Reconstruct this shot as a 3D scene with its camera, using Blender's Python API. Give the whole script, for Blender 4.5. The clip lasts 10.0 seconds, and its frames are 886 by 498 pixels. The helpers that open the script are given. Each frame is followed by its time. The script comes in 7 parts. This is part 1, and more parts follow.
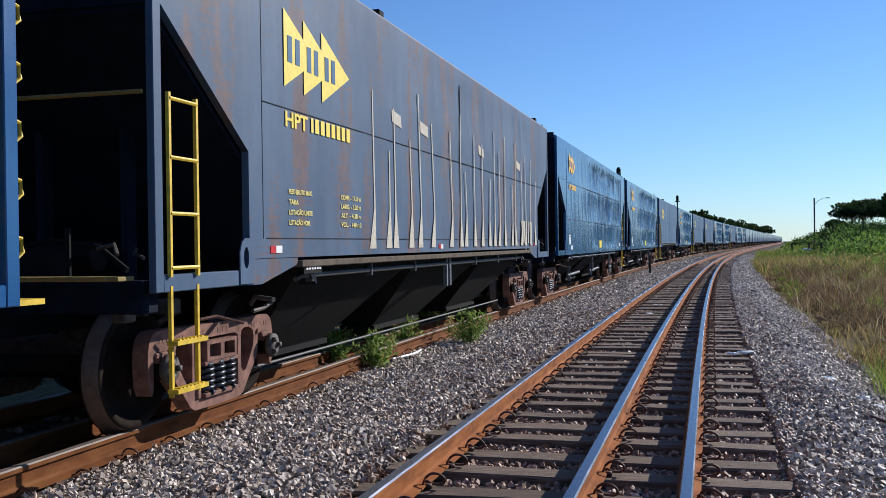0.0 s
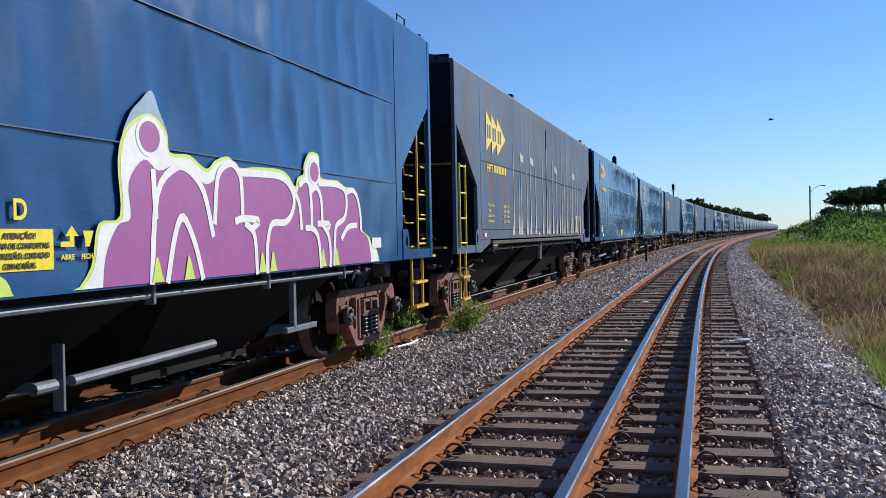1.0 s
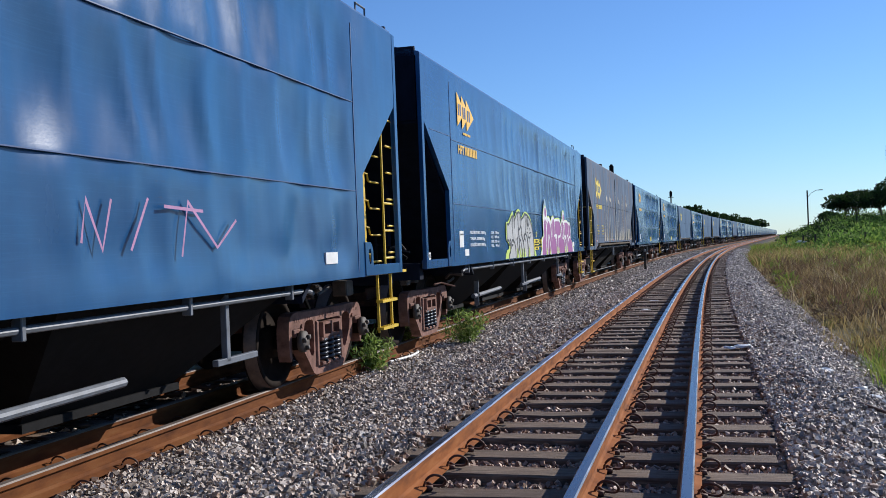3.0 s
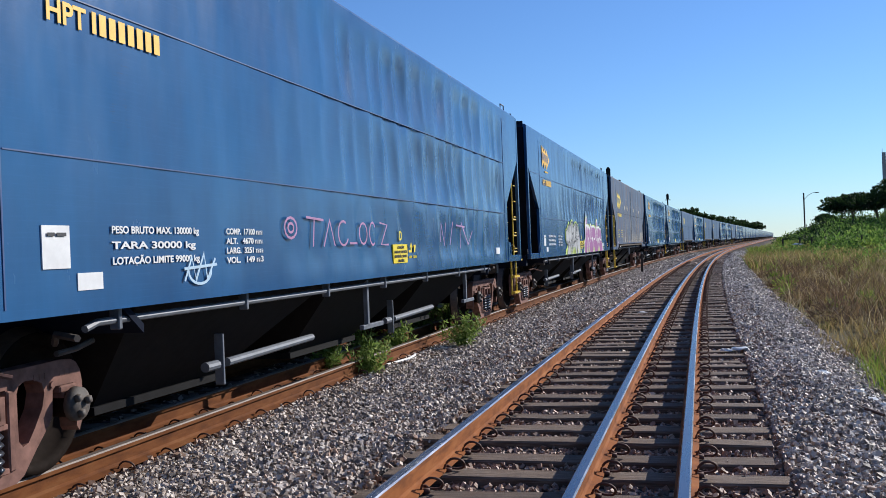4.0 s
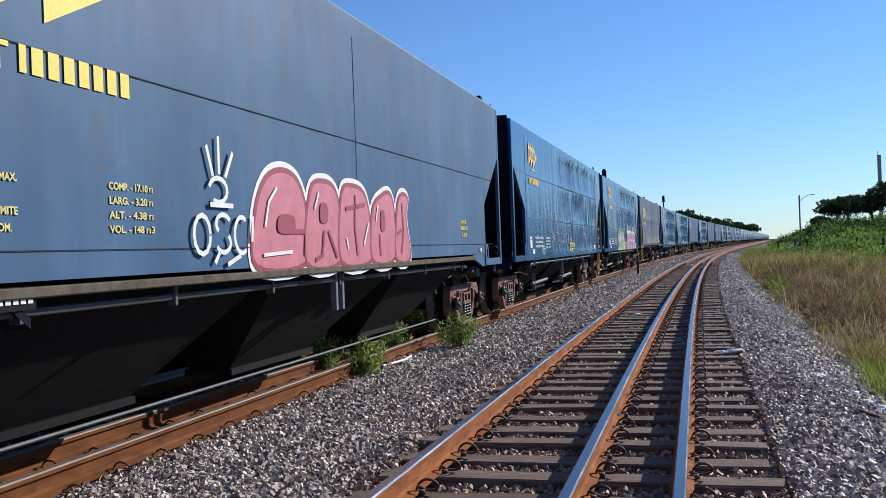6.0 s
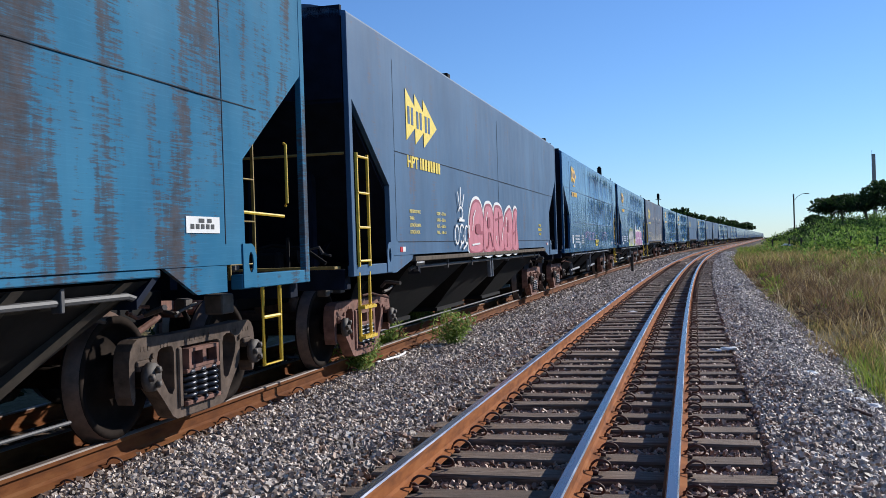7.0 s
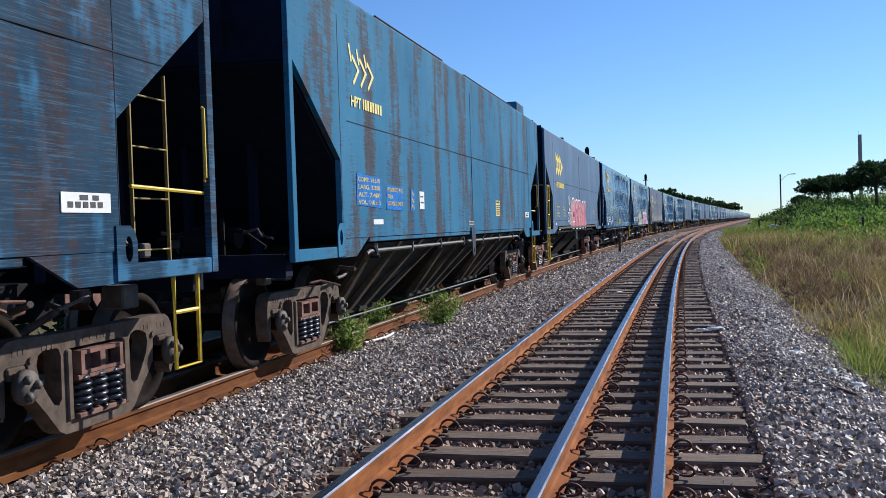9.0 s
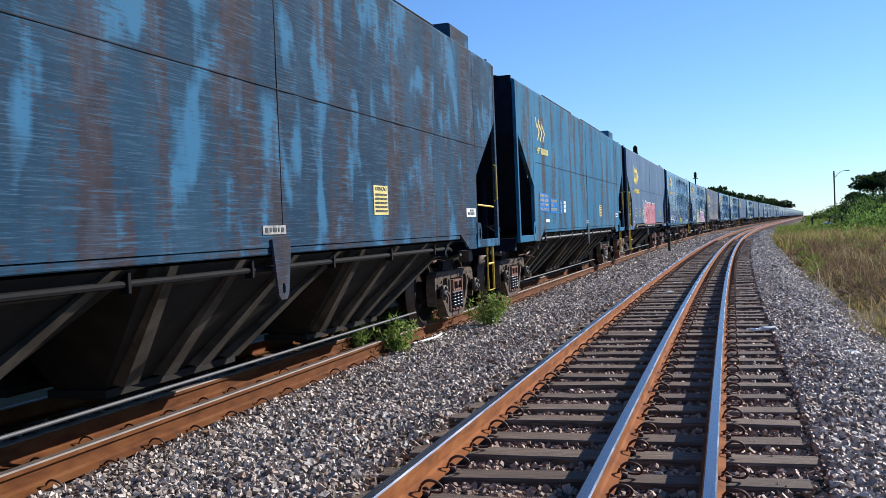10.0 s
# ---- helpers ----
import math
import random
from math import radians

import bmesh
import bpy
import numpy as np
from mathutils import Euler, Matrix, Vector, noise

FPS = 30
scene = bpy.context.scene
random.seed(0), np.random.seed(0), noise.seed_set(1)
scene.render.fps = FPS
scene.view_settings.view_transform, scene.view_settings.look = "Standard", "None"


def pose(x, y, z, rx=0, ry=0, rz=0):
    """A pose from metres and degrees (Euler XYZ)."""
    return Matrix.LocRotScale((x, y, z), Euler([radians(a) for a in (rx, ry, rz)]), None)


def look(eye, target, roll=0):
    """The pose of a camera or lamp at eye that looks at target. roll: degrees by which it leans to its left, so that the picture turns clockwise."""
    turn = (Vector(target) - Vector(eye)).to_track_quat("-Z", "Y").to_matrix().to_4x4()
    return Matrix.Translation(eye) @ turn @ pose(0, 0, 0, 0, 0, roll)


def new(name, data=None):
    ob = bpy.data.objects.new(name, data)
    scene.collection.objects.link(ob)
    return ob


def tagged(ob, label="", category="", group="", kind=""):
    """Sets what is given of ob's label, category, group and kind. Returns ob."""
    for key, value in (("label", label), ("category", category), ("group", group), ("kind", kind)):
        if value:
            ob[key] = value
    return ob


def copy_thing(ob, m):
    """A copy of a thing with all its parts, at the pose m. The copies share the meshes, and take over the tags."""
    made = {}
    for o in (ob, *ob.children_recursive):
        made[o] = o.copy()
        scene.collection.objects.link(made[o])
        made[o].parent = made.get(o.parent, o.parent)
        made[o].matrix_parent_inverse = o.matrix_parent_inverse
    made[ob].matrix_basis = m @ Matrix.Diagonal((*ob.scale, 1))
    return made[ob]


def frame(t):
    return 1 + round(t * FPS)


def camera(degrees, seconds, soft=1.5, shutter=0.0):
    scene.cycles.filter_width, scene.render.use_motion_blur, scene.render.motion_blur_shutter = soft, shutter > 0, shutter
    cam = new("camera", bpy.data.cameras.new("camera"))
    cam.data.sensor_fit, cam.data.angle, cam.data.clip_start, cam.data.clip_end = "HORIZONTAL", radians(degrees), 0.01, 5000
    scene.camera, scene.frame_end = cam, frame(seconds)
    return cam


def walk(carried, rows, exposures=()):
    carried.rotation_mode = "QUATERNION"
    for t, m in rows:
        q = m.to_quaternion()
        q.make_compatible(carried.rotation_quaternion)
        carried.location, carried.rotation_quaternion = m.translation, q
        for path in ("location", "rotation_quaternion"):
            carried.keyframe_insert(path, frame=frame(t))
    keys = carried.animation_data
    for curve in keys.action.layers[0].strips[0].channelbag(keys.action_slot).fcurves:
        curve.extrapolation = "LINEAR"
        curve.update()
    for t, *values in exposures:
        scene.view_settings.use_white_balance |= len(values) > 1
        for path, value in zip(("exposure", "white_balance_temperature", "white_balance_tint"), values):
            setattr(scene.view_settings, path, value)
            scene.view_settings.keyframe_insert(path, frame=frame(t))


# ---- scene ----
# A goods train rolls past beside a three-rail curve. x: right of the near track, y: along it, z: up from the rail top.
cam = camera(49.06, 10.0, soft=0.55)
CAM_ROWS = [
    (0.0, pose(0, 0, 1.347, 89.763, 0.790, 15.303)),
    (0.5, pose(0, 0, 1.347, 89.449, 0.881, 15.037)),
    (1.0, pose(0, 0, 1.347, 89.156, 1.120, 15.079)),
    (1.5, pose(0, 0, 1.347, 89.312, 1.485, 15.267)),
    (2.0, pose(0, 0, 1.347, 89.565, 1.860, 15.068)),
    (2.5, pose(0, 0, 1.347, 89.724, 2.135, 15.097)),
    (4.0, pose(0, 0, 1.347, 89.990, 2.251, 14.825)),
    (4.5, pose(0, 0, 1.347, 89.999, 2.117, 14.770)),
    (5.0, pose(0, 0, 1.347, 90.039, 2.127, 14.667)),
    (6.5, pose(0, 0, 1.347, 90.045, 2.013, 14.486)),
    (7.0, pose(0, 0, 1.347, 89.856, 1.820, 14.278)),
    (7.5, pose(0, 0, 1.347, 89.676, 1.641, 14.115)),
    (8.0, pose(0, 0, 1.347, 89.166, 1.683, 13.702)),
    (8.5, pose(0, 0, 1.347, 88.968, 1.740, 13.304)),
    (9.0, pose(0, 0, 1.347, 88.688, 1.861, 13.559)),
    (9.5, pose(0, 0, 1.347, 88.700, 2.095, 15.317)),
    (10.0, pose(0, 0, 1.347, 88.828, 2.339, 16.356)),
]
walk(cam, CAM_ROWS, [(0.0, 0.13), (1.0, 0.08), (2.0, 0.02), (2.7, 0.10), (4.5, 0.13), (6.5, 0.13), (8.0, 0.15), (9.0, 0.22), (10.0, 0.36)])

# ---- daylight ----
SUN_AZ, SUN_EL = radians(50), radians(27)      # azimuth from +x towards +y
world = bpy.data.worlds.new("sky")
scene.world = world
world.use_nodes = True
_n = world.node_tree.nodes
_sky = _n.new("ShaderNodeTexSky")
_sky.sky_type = "NISHITA"
_sky.sun_disc = False
_sky.sun_elevation = SUN_EL
_sky.sun_rotation = math.pi / 2 - SUN_AZ
_sky.air_density, _sky.dust_density, _sky.ozone_density = 1.0, 0.05, 5.0
_bg = _n["Background"]
_bg.inputs["Strength"].default_value = 0.097
_tint = _n.new("ShaderNodeMixRGB")
_tint.blend_type = "MULTIPLY"
_tint.inputs[0].default_value = 1.0
_tint.inputs[2].default_value = (0.77, 0.96, 1.24, 1)
world.node_tree.links.new(_sky.outputs[0], _tint.inputs[1])
world.node_tree.links.new(_tint.outputs[0], _bg.inputs[0])
sun = new("sun", bpy.data.lights.new("sun", "SUN"))
sun.data.energy, sun.data.angle, sun.data.color = 5.0, radians(0.53), (1.0, 0.955, 0.90)
SUN_DIR = Vector((math.cos(SUN_AZ) * math.cos(SUN_EL), math.sin(SUN_AZ) * math.cos(SUN_EL), math.sin(SUN_EL)))
sun.matrix_world = look(SUN_DIR * 60, (0, 0, 0))


# ---- the line of the tracks ----
CURVE_START, CURVE, EASE_FROM, EASE = 8.11, 0.00061, 101.2, 80.0   # straight, then a bend to the right that eases out again
LEFT_RAIL, MID_RAIL, RIGHT_RAIL = 0.0, 1.07, 1.67  # offsets across the near track, from its left rail
ORIGIN_X = -1.803
TRAIN_CENTRE = -3.230                              # centre of the far track
TRAIN_RAILS = (-2.396, -4.064)
LINE_S = np.arange(0.0, 1400.5, 0.5)
_bend = np.where(LINE_S > CURVE_START, CURVE, 0.0) * np.clip(1 - (LINE_S - EASE_FROM) / EASE, 0, 1)
LINE_TH = np.concatenate([[0.0], np.cumsum((_bend[1:] + _bend[:-1]) * 0.25)])
LINE_X = ORIGIN_X + np.concatenate([[0.0], np.cumsum((np.sin(LINE_TH[1:]) + np.sin(LINE_TH[:-1])) * 0.25)])
LINE_Y = np.concatenate([[0.0], np.cumsum((np.cos(LINE_TH[1:]) + np.cos(LINE_TH[:-1])) * 0.25)])


def along(s, off=0.0, z=0.0):
    """The place s metres along the line and off metres to its right, and the heading (radians, to the right)."""
    if s <= 0:
        return Vector((ORIGIN_X + off, s, z)), 0.0
    th = float(np.interp(s, LINE_S, LINE_TH))
    x, y = float(np.interp(s, LINE_S, LINE_X)), float(np.interp(s, LINE_S, LINE_Y))
    return Vector((x + off * math.cos(th), y - off * math.sin(th), z)), th


def line_off(x, y):
    """Offset to the right of the line's left rail, for a place on the ground."""
    i = int(np.argmin((LINE_X - x) ** 2 + (LINE_Y - y) ** 2))
    return float((x - LINE_X[i]) * math.cos(LINE_TH[i]) - (y - LINE_Y[i]) * math.sin(LINE_TH[i])) if y > 0 else x - ORIGIN_X


# ---- materials ----
class Mat:
    """A small builder for node materials."""
    def __init__(self, name, rough=0.6, metal=0.0, spec=0.5):
        self.m = bpy.data.materials.new(name)
        self.m.use_nodes = True
        self.t = self.m.node_tree
        self.b = self.t.nodes["Principled BSDF"]
        self.b.inputs["Roughness"].default_value = rough
        self.b.inputs["Metallic"].default_value = metal
        self.b.inputs["Specular IOR Level"].default_value = spec

    def node(self, kind, **kw):
        n = self.t.nodes.new(kind)
        for k, v in kw.items():
            n.inputs[k.replace("_", " ")].default_value = v
        return n

    def link(self, a, b):
        self.t.links.new(a, b)

    def coords(self, scale=(1, 1, 1), which="Object"):
        c, mp = self.node("ShaderNodeTexCoord"), self.node("ShaderNodeMapping")
        mp.inputs["Scale"].default_value = scale
        self.link(c.outputs[which], mp.inputs["Vector"])
        return mp.outputs[0]

    def noise(self, scale, stretch=(1, 1, 1), detail=5.0, rough=0.6, which="Object"):
        n = self.node("ShaderNodeTexNoise", Scale=scale, Detail=detail, Roughness=rough)
        self.link(self.coords(stretch, which), n.inputs["Vector"])
        return n.outputs["Fac"]

    def ramp(self, fac, stops):
        r = self.node("ShaderNodeValToRGB")
        e = r.color_ramp.elements
        while len(e) < len(stops):
            e.new(0.5)
        for el, (p, c) in zip(e, stops):
            el.position = p
            el.color = (*c, 1) if len(c) == 3 else (c[0], c[0], c[0], 1)
        self.link(fac, r.inputs["Fac"])
        return r.outputs["Color"]

    def rgbmix(self, fac, a, b, blend="MIX"):
        n = self.t.nodes.new("ShaderNodeMixRGB")
        n.blend_type = blend
        for sock, v in ((n.inputs[0], fac), (n.inputs[1], a), (n.inputs[2], b)):
            if isinstance(v, tuple):
                sock.default_value = (*v, 1)
            elif isinstance(v, (float, int)):
                sock.default_value = v
            else:
                self.link(v, sock)
        return n.outputs[0]

    def colour(self, c):
        if isinstance(c, tuple):
            self.b.inputs["Base Color"].default_value = (*c, 1)
        else:
            self.link(c, self.b.inputs["Base Color"])

    def roughness(self, fac, lo, hi):
        self.link(self.ramp(fac, [(0.3, (lo,)), (0.7, (hi,))]), self.b.inputs["Roughness"])

    def bump(self, fac, strength=0.3, dist=0.01):
        n = self.node("ShaderNodeBump", Strength=strength, Distance=dist)
        self.link(fac, n.inputs["Height"])
        self.link(n.outputs[0], self.b.inputs["Normal"])


def plain(name, c, rough=0.6, metal=0.0, vary=0.25, scale=9.0, spec=0.5):
    """A paint or metal with slight patches of dirt and a fine grain."""
    k = Mat(name, rough, metal, spec)
    n = k.noise(scale, detail=6)
    dark = tuple(v * (1 - vary) for v in c)
    light = tuple(min(1, v * (1 + vary * 0.5)) for v in c)
    k.colour(k.ramp(n, [(0.3, dark), (0.7, light)]))
    k.bump(k.noise(scale * 9), 0.15, 0.003)
    return k.m


def wagon_paint(name, base, pale, rust, rust_from, rust_full=0.8, streak=1.0, scratches=0.0, rough=0.42, daubs=None, gloss=0.18, dust=0.05):
    """Sun-bleached wagon paint: cloudy fading, upright rust bands broken by level scratches, runs and dust."""
    k = Mat(name, rough, 0.0, gloss)
    cloud = k.noise(0.9, (1, 1, 0.7), 4)
    col = k.ramp(cloud, [(0.32, base), (0.72, pale)])
    runs = k.noise(1.6, (1, 2.6, 0.22), 7, 0.65)
    run_mask = k.ramp(runs, [(0.50 - 0.10 * streak, (0.0,)), (0.62, (0.22 * streak,))])
    col = k.rgbmix(run_mask, col, tuple(v * 0.62 for v in base))
    sc = k.noise(5.0, (1, 0.35, 16.0), 6, 0.8)
    if daubs:
        db = k.noise(1.3, (1, 1.9, 0.95), 3, 0.45)
        db = k.rgbmix(0.22, db, sc)
        col = k.rgbmix(k.ramp(db, [(0.52, (0.0,)), (0.59, (0.9,))]), col, daubs)
    patch = k.noise(1.05, (1, 2.4, 0.46), 5, 0.62)
    fine = k.noise(11.0, (1, 0.45, 6.0), 5, 0.75)
    both = k.rgbmix(0.36, patch, fine)
    mask = k.ramp(both, [(rust_from, (0.0,)), (rust_from + 0.035, (rust_full * 0.75,)), (rust_from + 0.10, (rust_full,))])
    col = k.rgbmix(mask, col, k.ramp(k.noise(7.0, detail=5), [(0.3, tuple(v * 0.7 for v in rust)), (0.7, tuple(min(1, v * 1.35) for v in rust))]))
    if scratches:
        col = k.rgbmix(k.ramp(sc, [(0.52, (0.0,)), (0.60, (scratches,))]), col, tuple(min(1, v * 1.45 + 0.03) for v in pale))
    dirt = k.noise(3.0, (1, 1, 0.6), 5)
    col = k.rgbmix(k.ramp(dirt, [(0.45, (0.0,)), (0.8, (dust,))]), col, (0.30, 0.27, 0.23))
    k.colour(col)
    k.roughness(k.noise(2.2, (1, 1, 0.4), 5), rough - 0.03, rough + 0.08)
    k.bump(k.noise(38.0, detail=4), 0.10, 0.004)
    return k.m


M_BLUE = wagon_paint("blue_wagon_paint", (0.005, 0.055, 0.172), (0.011, 0.093, 0.252), (0.05, 0.06, 0.09), 0.66, 0.4, 0.7, 0.12, 0.20, gloss=0.45, dust=0.01)
M_BLUE2 = wagon_paint("deep_blue_wagon_paint", (0.008, 0.064, 0.178), (0.018, 0.110, 0.268), (0.06, 0.06, 0.08), 0.65, 0.4, 0.8, 0.07, 0.20, gloss=0.50, dust=0.02)
M_GREYBLUE = wagon_paint("faded_blue_wagon_paint", (0.050, 0.088, 0.152), (0.084, 0.135, 0.215), (0.16, 0.080, 0.045), 0.535, 0.7, 1.0, 0.05, 0.52, dust=0.10)
M_SLATE = wagon_paint("slate_blue_wagon_paint", (0.037, 0.098, 0.188), (0.068, 0.150, 0.262), (0.13, 0.075, 0.055), 0.58, 0.5, 1.0, 0.04, 0.52, dust=0.07)
M_SKYBLUE = wagon_paint("weathered_sky_blue_paint", (0.019, 0.130, 0.240), (0.042, 0.192, 0.322), (0.060, 0.044, 0.040), 0.512, 0.9, 0.6, 0.12, 0.65, gloss=0.05)
M_WORN = wagon_paint("worn_dark_blue_paint", (0.014, 0.040, 0.074), (0.026, 0.076, 0.130), (0.048, 0.034, 0.035), 0.50, 0.85, 0.5, 0.60, 0.75, (0.045, 0.17, 0.30), gloss=0.05)
M_SEAM = plain("grimy_weld_seam", (0.028, 0.038, 0.052), 0.8, 0, 0.4, 6, 0.1)
# Black parts, and near-black standing in for shade under the wagon bodies.
M_BLACK = plain("black_paint_and_shade", (0.009, 0.009, 0.010), 0.8, 0, 0.4, 9, 0.15)
# Chute steel is darkened for the shade below the body.
M_CHUTE = plain("shade_dark_hopper_steel", (0.026, 0.023, 0.020), 0.8, 0, 0.4, 4, 0.15)
# One near-black navy for end walls, ribs, slope sheets and stiffeners.
M_NAVY = plain("dark_navy_ends", (0.008, 0.013, 0.028), 0.8, 0, 0.4, 5, 0.1)
M_DIRTYPLATE = plain("dirty_pale_plate", (0.36, 0.35, 0.33), 0.7, 0, 0.7, 18)
M_LEDGE = plain("dust_covered_sill", (0.13, 0.105, 0.082), 0.9, 0, 0.4, 8, 0.1)
# Rib colour holds dust plus the sun catching the ribs before the dark chutes.
M_RIB = plain("dusty_sunlit_hopper_rib", (0.105, 0.088, 0.070), 0.85, 0, 0.6, 3, 0.1)
M_HAZE = plain("thin_white_spray", (0.24, 0.36, 0.46), 0.6, 0, 0.2, 6)
M_DULLYELLOW = plain("dull_yellow_paint", (0.30, 0.21, 0.055), 0.7, 0, 0.4, 12)
M_GEAR = plain("dusty_brake_gear", (0.085, 0.070, 0.060), 0.7, 0, 0.5, 12)
M_PIPE = plain("dull_grey_pipe", (0.070, 0.070, 0.073), 0.6, 0, 0.3)
M_YELLOW = plain("yellow_safety_paint", (0.72, 0.48, 0.035), 0.5, 0, 0.3, 14)
M_WHITE = plain("white_marking_paint", (0.75, 0.75, 0.73), 0.55, 0, 0.12)
M_LOGO = plain("yellow_logo_paint", (0.80, 0.60, 0.055), 0.55, 0, 0.15, 20)
M_ORANGE = plain("orange_yellow_logo_paint", (0.85, 0.48, 0.035), 0.55, 0, 0.12, 20)
M_LOGOBLUE = plain("blue_lettering_paint", (0.02, 0.07, 0.20), 0.5)
M_PALEYELLOW = plain("pale_yellow_lettering_paint", (0.74, 0.62, 0.20), 0.55, 0, 0.2, 20)
M_RED = plain("red_reflector", (0.60, 0.02, 0.03), 0.3)
M_RUSTFRAME = plain("rusty_cast_steel", (0.225, 0.118, 0.092), 0.8, 0, 0.5, 9, 0.2)
M_DUSTYFRAME = plain("dust_grey_cast_steel", (0.125, 0.092, 0.072), 0.85, 0, 0.5, 9, 0.15)
# Wheel faces carry the side frame's shade in their colour; treads stay lighter.
M_WHEEL = plain("shaded_brown_wheel_steel", (0.020, 0.014, 0.011), 0.85, 0.0, 0.4, 9, 0.08)
M_TREAD = plain("polished_wheel_tread", (0.13, 0.080, 0.058), 0.5, 0.3, 0.5)
M_SPRING = plain("dark_spring_steel", (0.045, 0.050, 0.065), 0.32, 0.35, 0.3)
M_STEEL = plain("galvanised_pipe", (0.135, 0.15, 0.175), 0.55, 0.1, 0.3)
M_DRIP = plain("dried_cement_runs", (0.52, 0.48, 0.40), 0.85, 0, 0.25, 30)
M_PURPLE = plain("purple_spray_paint", (0.32, 0.075, 0.27), 0.5, 0, 0.12, 5)
M_PINK = plain("pink_spray_paint", (0.55, 0.16, 0.20), 0.5, 0, 0.2, 5)
M_DARKRED = plain("dark_red_spray_paint", (0.30, 0.03, 0.06), 0.5, 0, 0.2, 8)
M_SILVER = plain("silver_spray_paint", (0.47, 0.47, 0.46), 0.5, 0, 0.18, 3)
M_SPRAYBLACK = plain("black_spray_paint", (0.022, 0.022, 0.028), 0.5, 0, 0.2)
M_LIME = plain("lime_spray_paint", (0.55, 0.70, 0.12), 0.5, 0, 0.12)
M_SIGN = plain("yellow_sign_sheet", (0.85, 0.66, 0.02), 0.45, 0, 0.12, 20)
M_DARKTEXT = plain("dark_sign_lettering", (0.03, 0.03, 0.03), 0.5)


def rail_side(name="rusty_rail_side", f=1.0):
    k = Mat(name, 0.85, 0.0, 0.15)
    n = k.noise(3.0, (1, 1, 4), 7)
    k.colour(k.ramp(n, [(p, tuple(v * f for v in c)) for p, c in ((0.25, (0.11, 0.036, 0.013)), (0.55, (0.28, 0.096, 0.028)), (0.8, (0.36, 0.155, 0.055)))]))
    k.bump(k.noise(60), 0.3, 0.003)
    return k.m


def rail_top():
    k = Mat("polished_rail_head", 0.3, 0.85)
    n = k.noise(6.0, (5, 0.2, 1), 6)
    k.colour(k.ramp(n, [(0.3, (0.10, 0.105, 0.13)), (0.7, (0.20, 0.215, 0.27))]))
    k.roughness(n, 0.20, 0.36)
    return k.m


def timber():
    k = Mat("weathered_sleeper_timber", 0.8, 0.0, 0.4)
    grain = k.noise(4.0, (1.0, 14, 14), 8, 0.7)
    rnd = k.node("ShaderNodeObjectInfo").outputs["Random"]
    col = k.ramp(grain, [(0.28, (0.030, 0.020, 0.014)), (0.5, (0.155, 0.105, 0.072)), (0.74, (0.33, 0.25, 0.18))])
    col = k.rgbmix(k.ramp(rnd, [(0.2, (0.0,)), (1.0, (0.45,))]), col, (0.055, 0.035, 0.026))
    rust = k.noise(2.3, (1, 1, 1), 5)
    col = k.rgbmix(k.ramp(rust, [(0.52, (0.0,)), (0.70, (0.5,))]), col, (0.16, 0.070, 0.036))
    k.colour(col)
    k.bump(grain, 0.8, 0.012)
    return k.m


def stone(name, greys, tint, amount):
    k = Mat(name, 0.62, 0.0, 0.5)
    isl = k.node("ShaderNodeNewGeometry").outputs["Random Per Island"]
    col = k.ramp(isl, greys)
    t = k.noise(0.9, (1, 0.6, 1), 5, 0.6)
    col = k.rgbmix(k.ramp(t, [(0.42, (0.0,)), (0.66, (amount,))]), col, tint)
    col = k.rgbmix(k.ramp(k.noise(60, detail=4), [(0.35, (0.18,)), (0.65, (0.0,))]), col, (0.06, 0.05, 0.04))
    k.colour(col)
    k.bump(k.noise(90, detail=3), 0.4, 0.004)
    return k.m


STONE_GREYS = [(0.0, (0.11, 0.088, 0.072)), (0.3, (0.33, 0.268, 0.220)), (0.65, (0.62, 0.51, 0.425)), (0.9, (0.80, 0.69, 0.585)), (1.0, (0.92, 0.84, 0.74))]
STONE_BROWNS = [(0.0, (0.17, 0.105, 0.072)), (0.4, (0.34, 0.225, 0.160)), (0.8, (0.50, 0.355, 0.265)), (1.0, (0.66, 0.53, 0.42))]
M_STONE = stone("grey_crushed_stone", STONE_GREYS, (0.17, 0.12, 0.085), 0.45)
M_STONE_RUST = stone("rust_stained_stone", STONE_BROWNS, (0.26, 0.110, 0.050), 0.6)


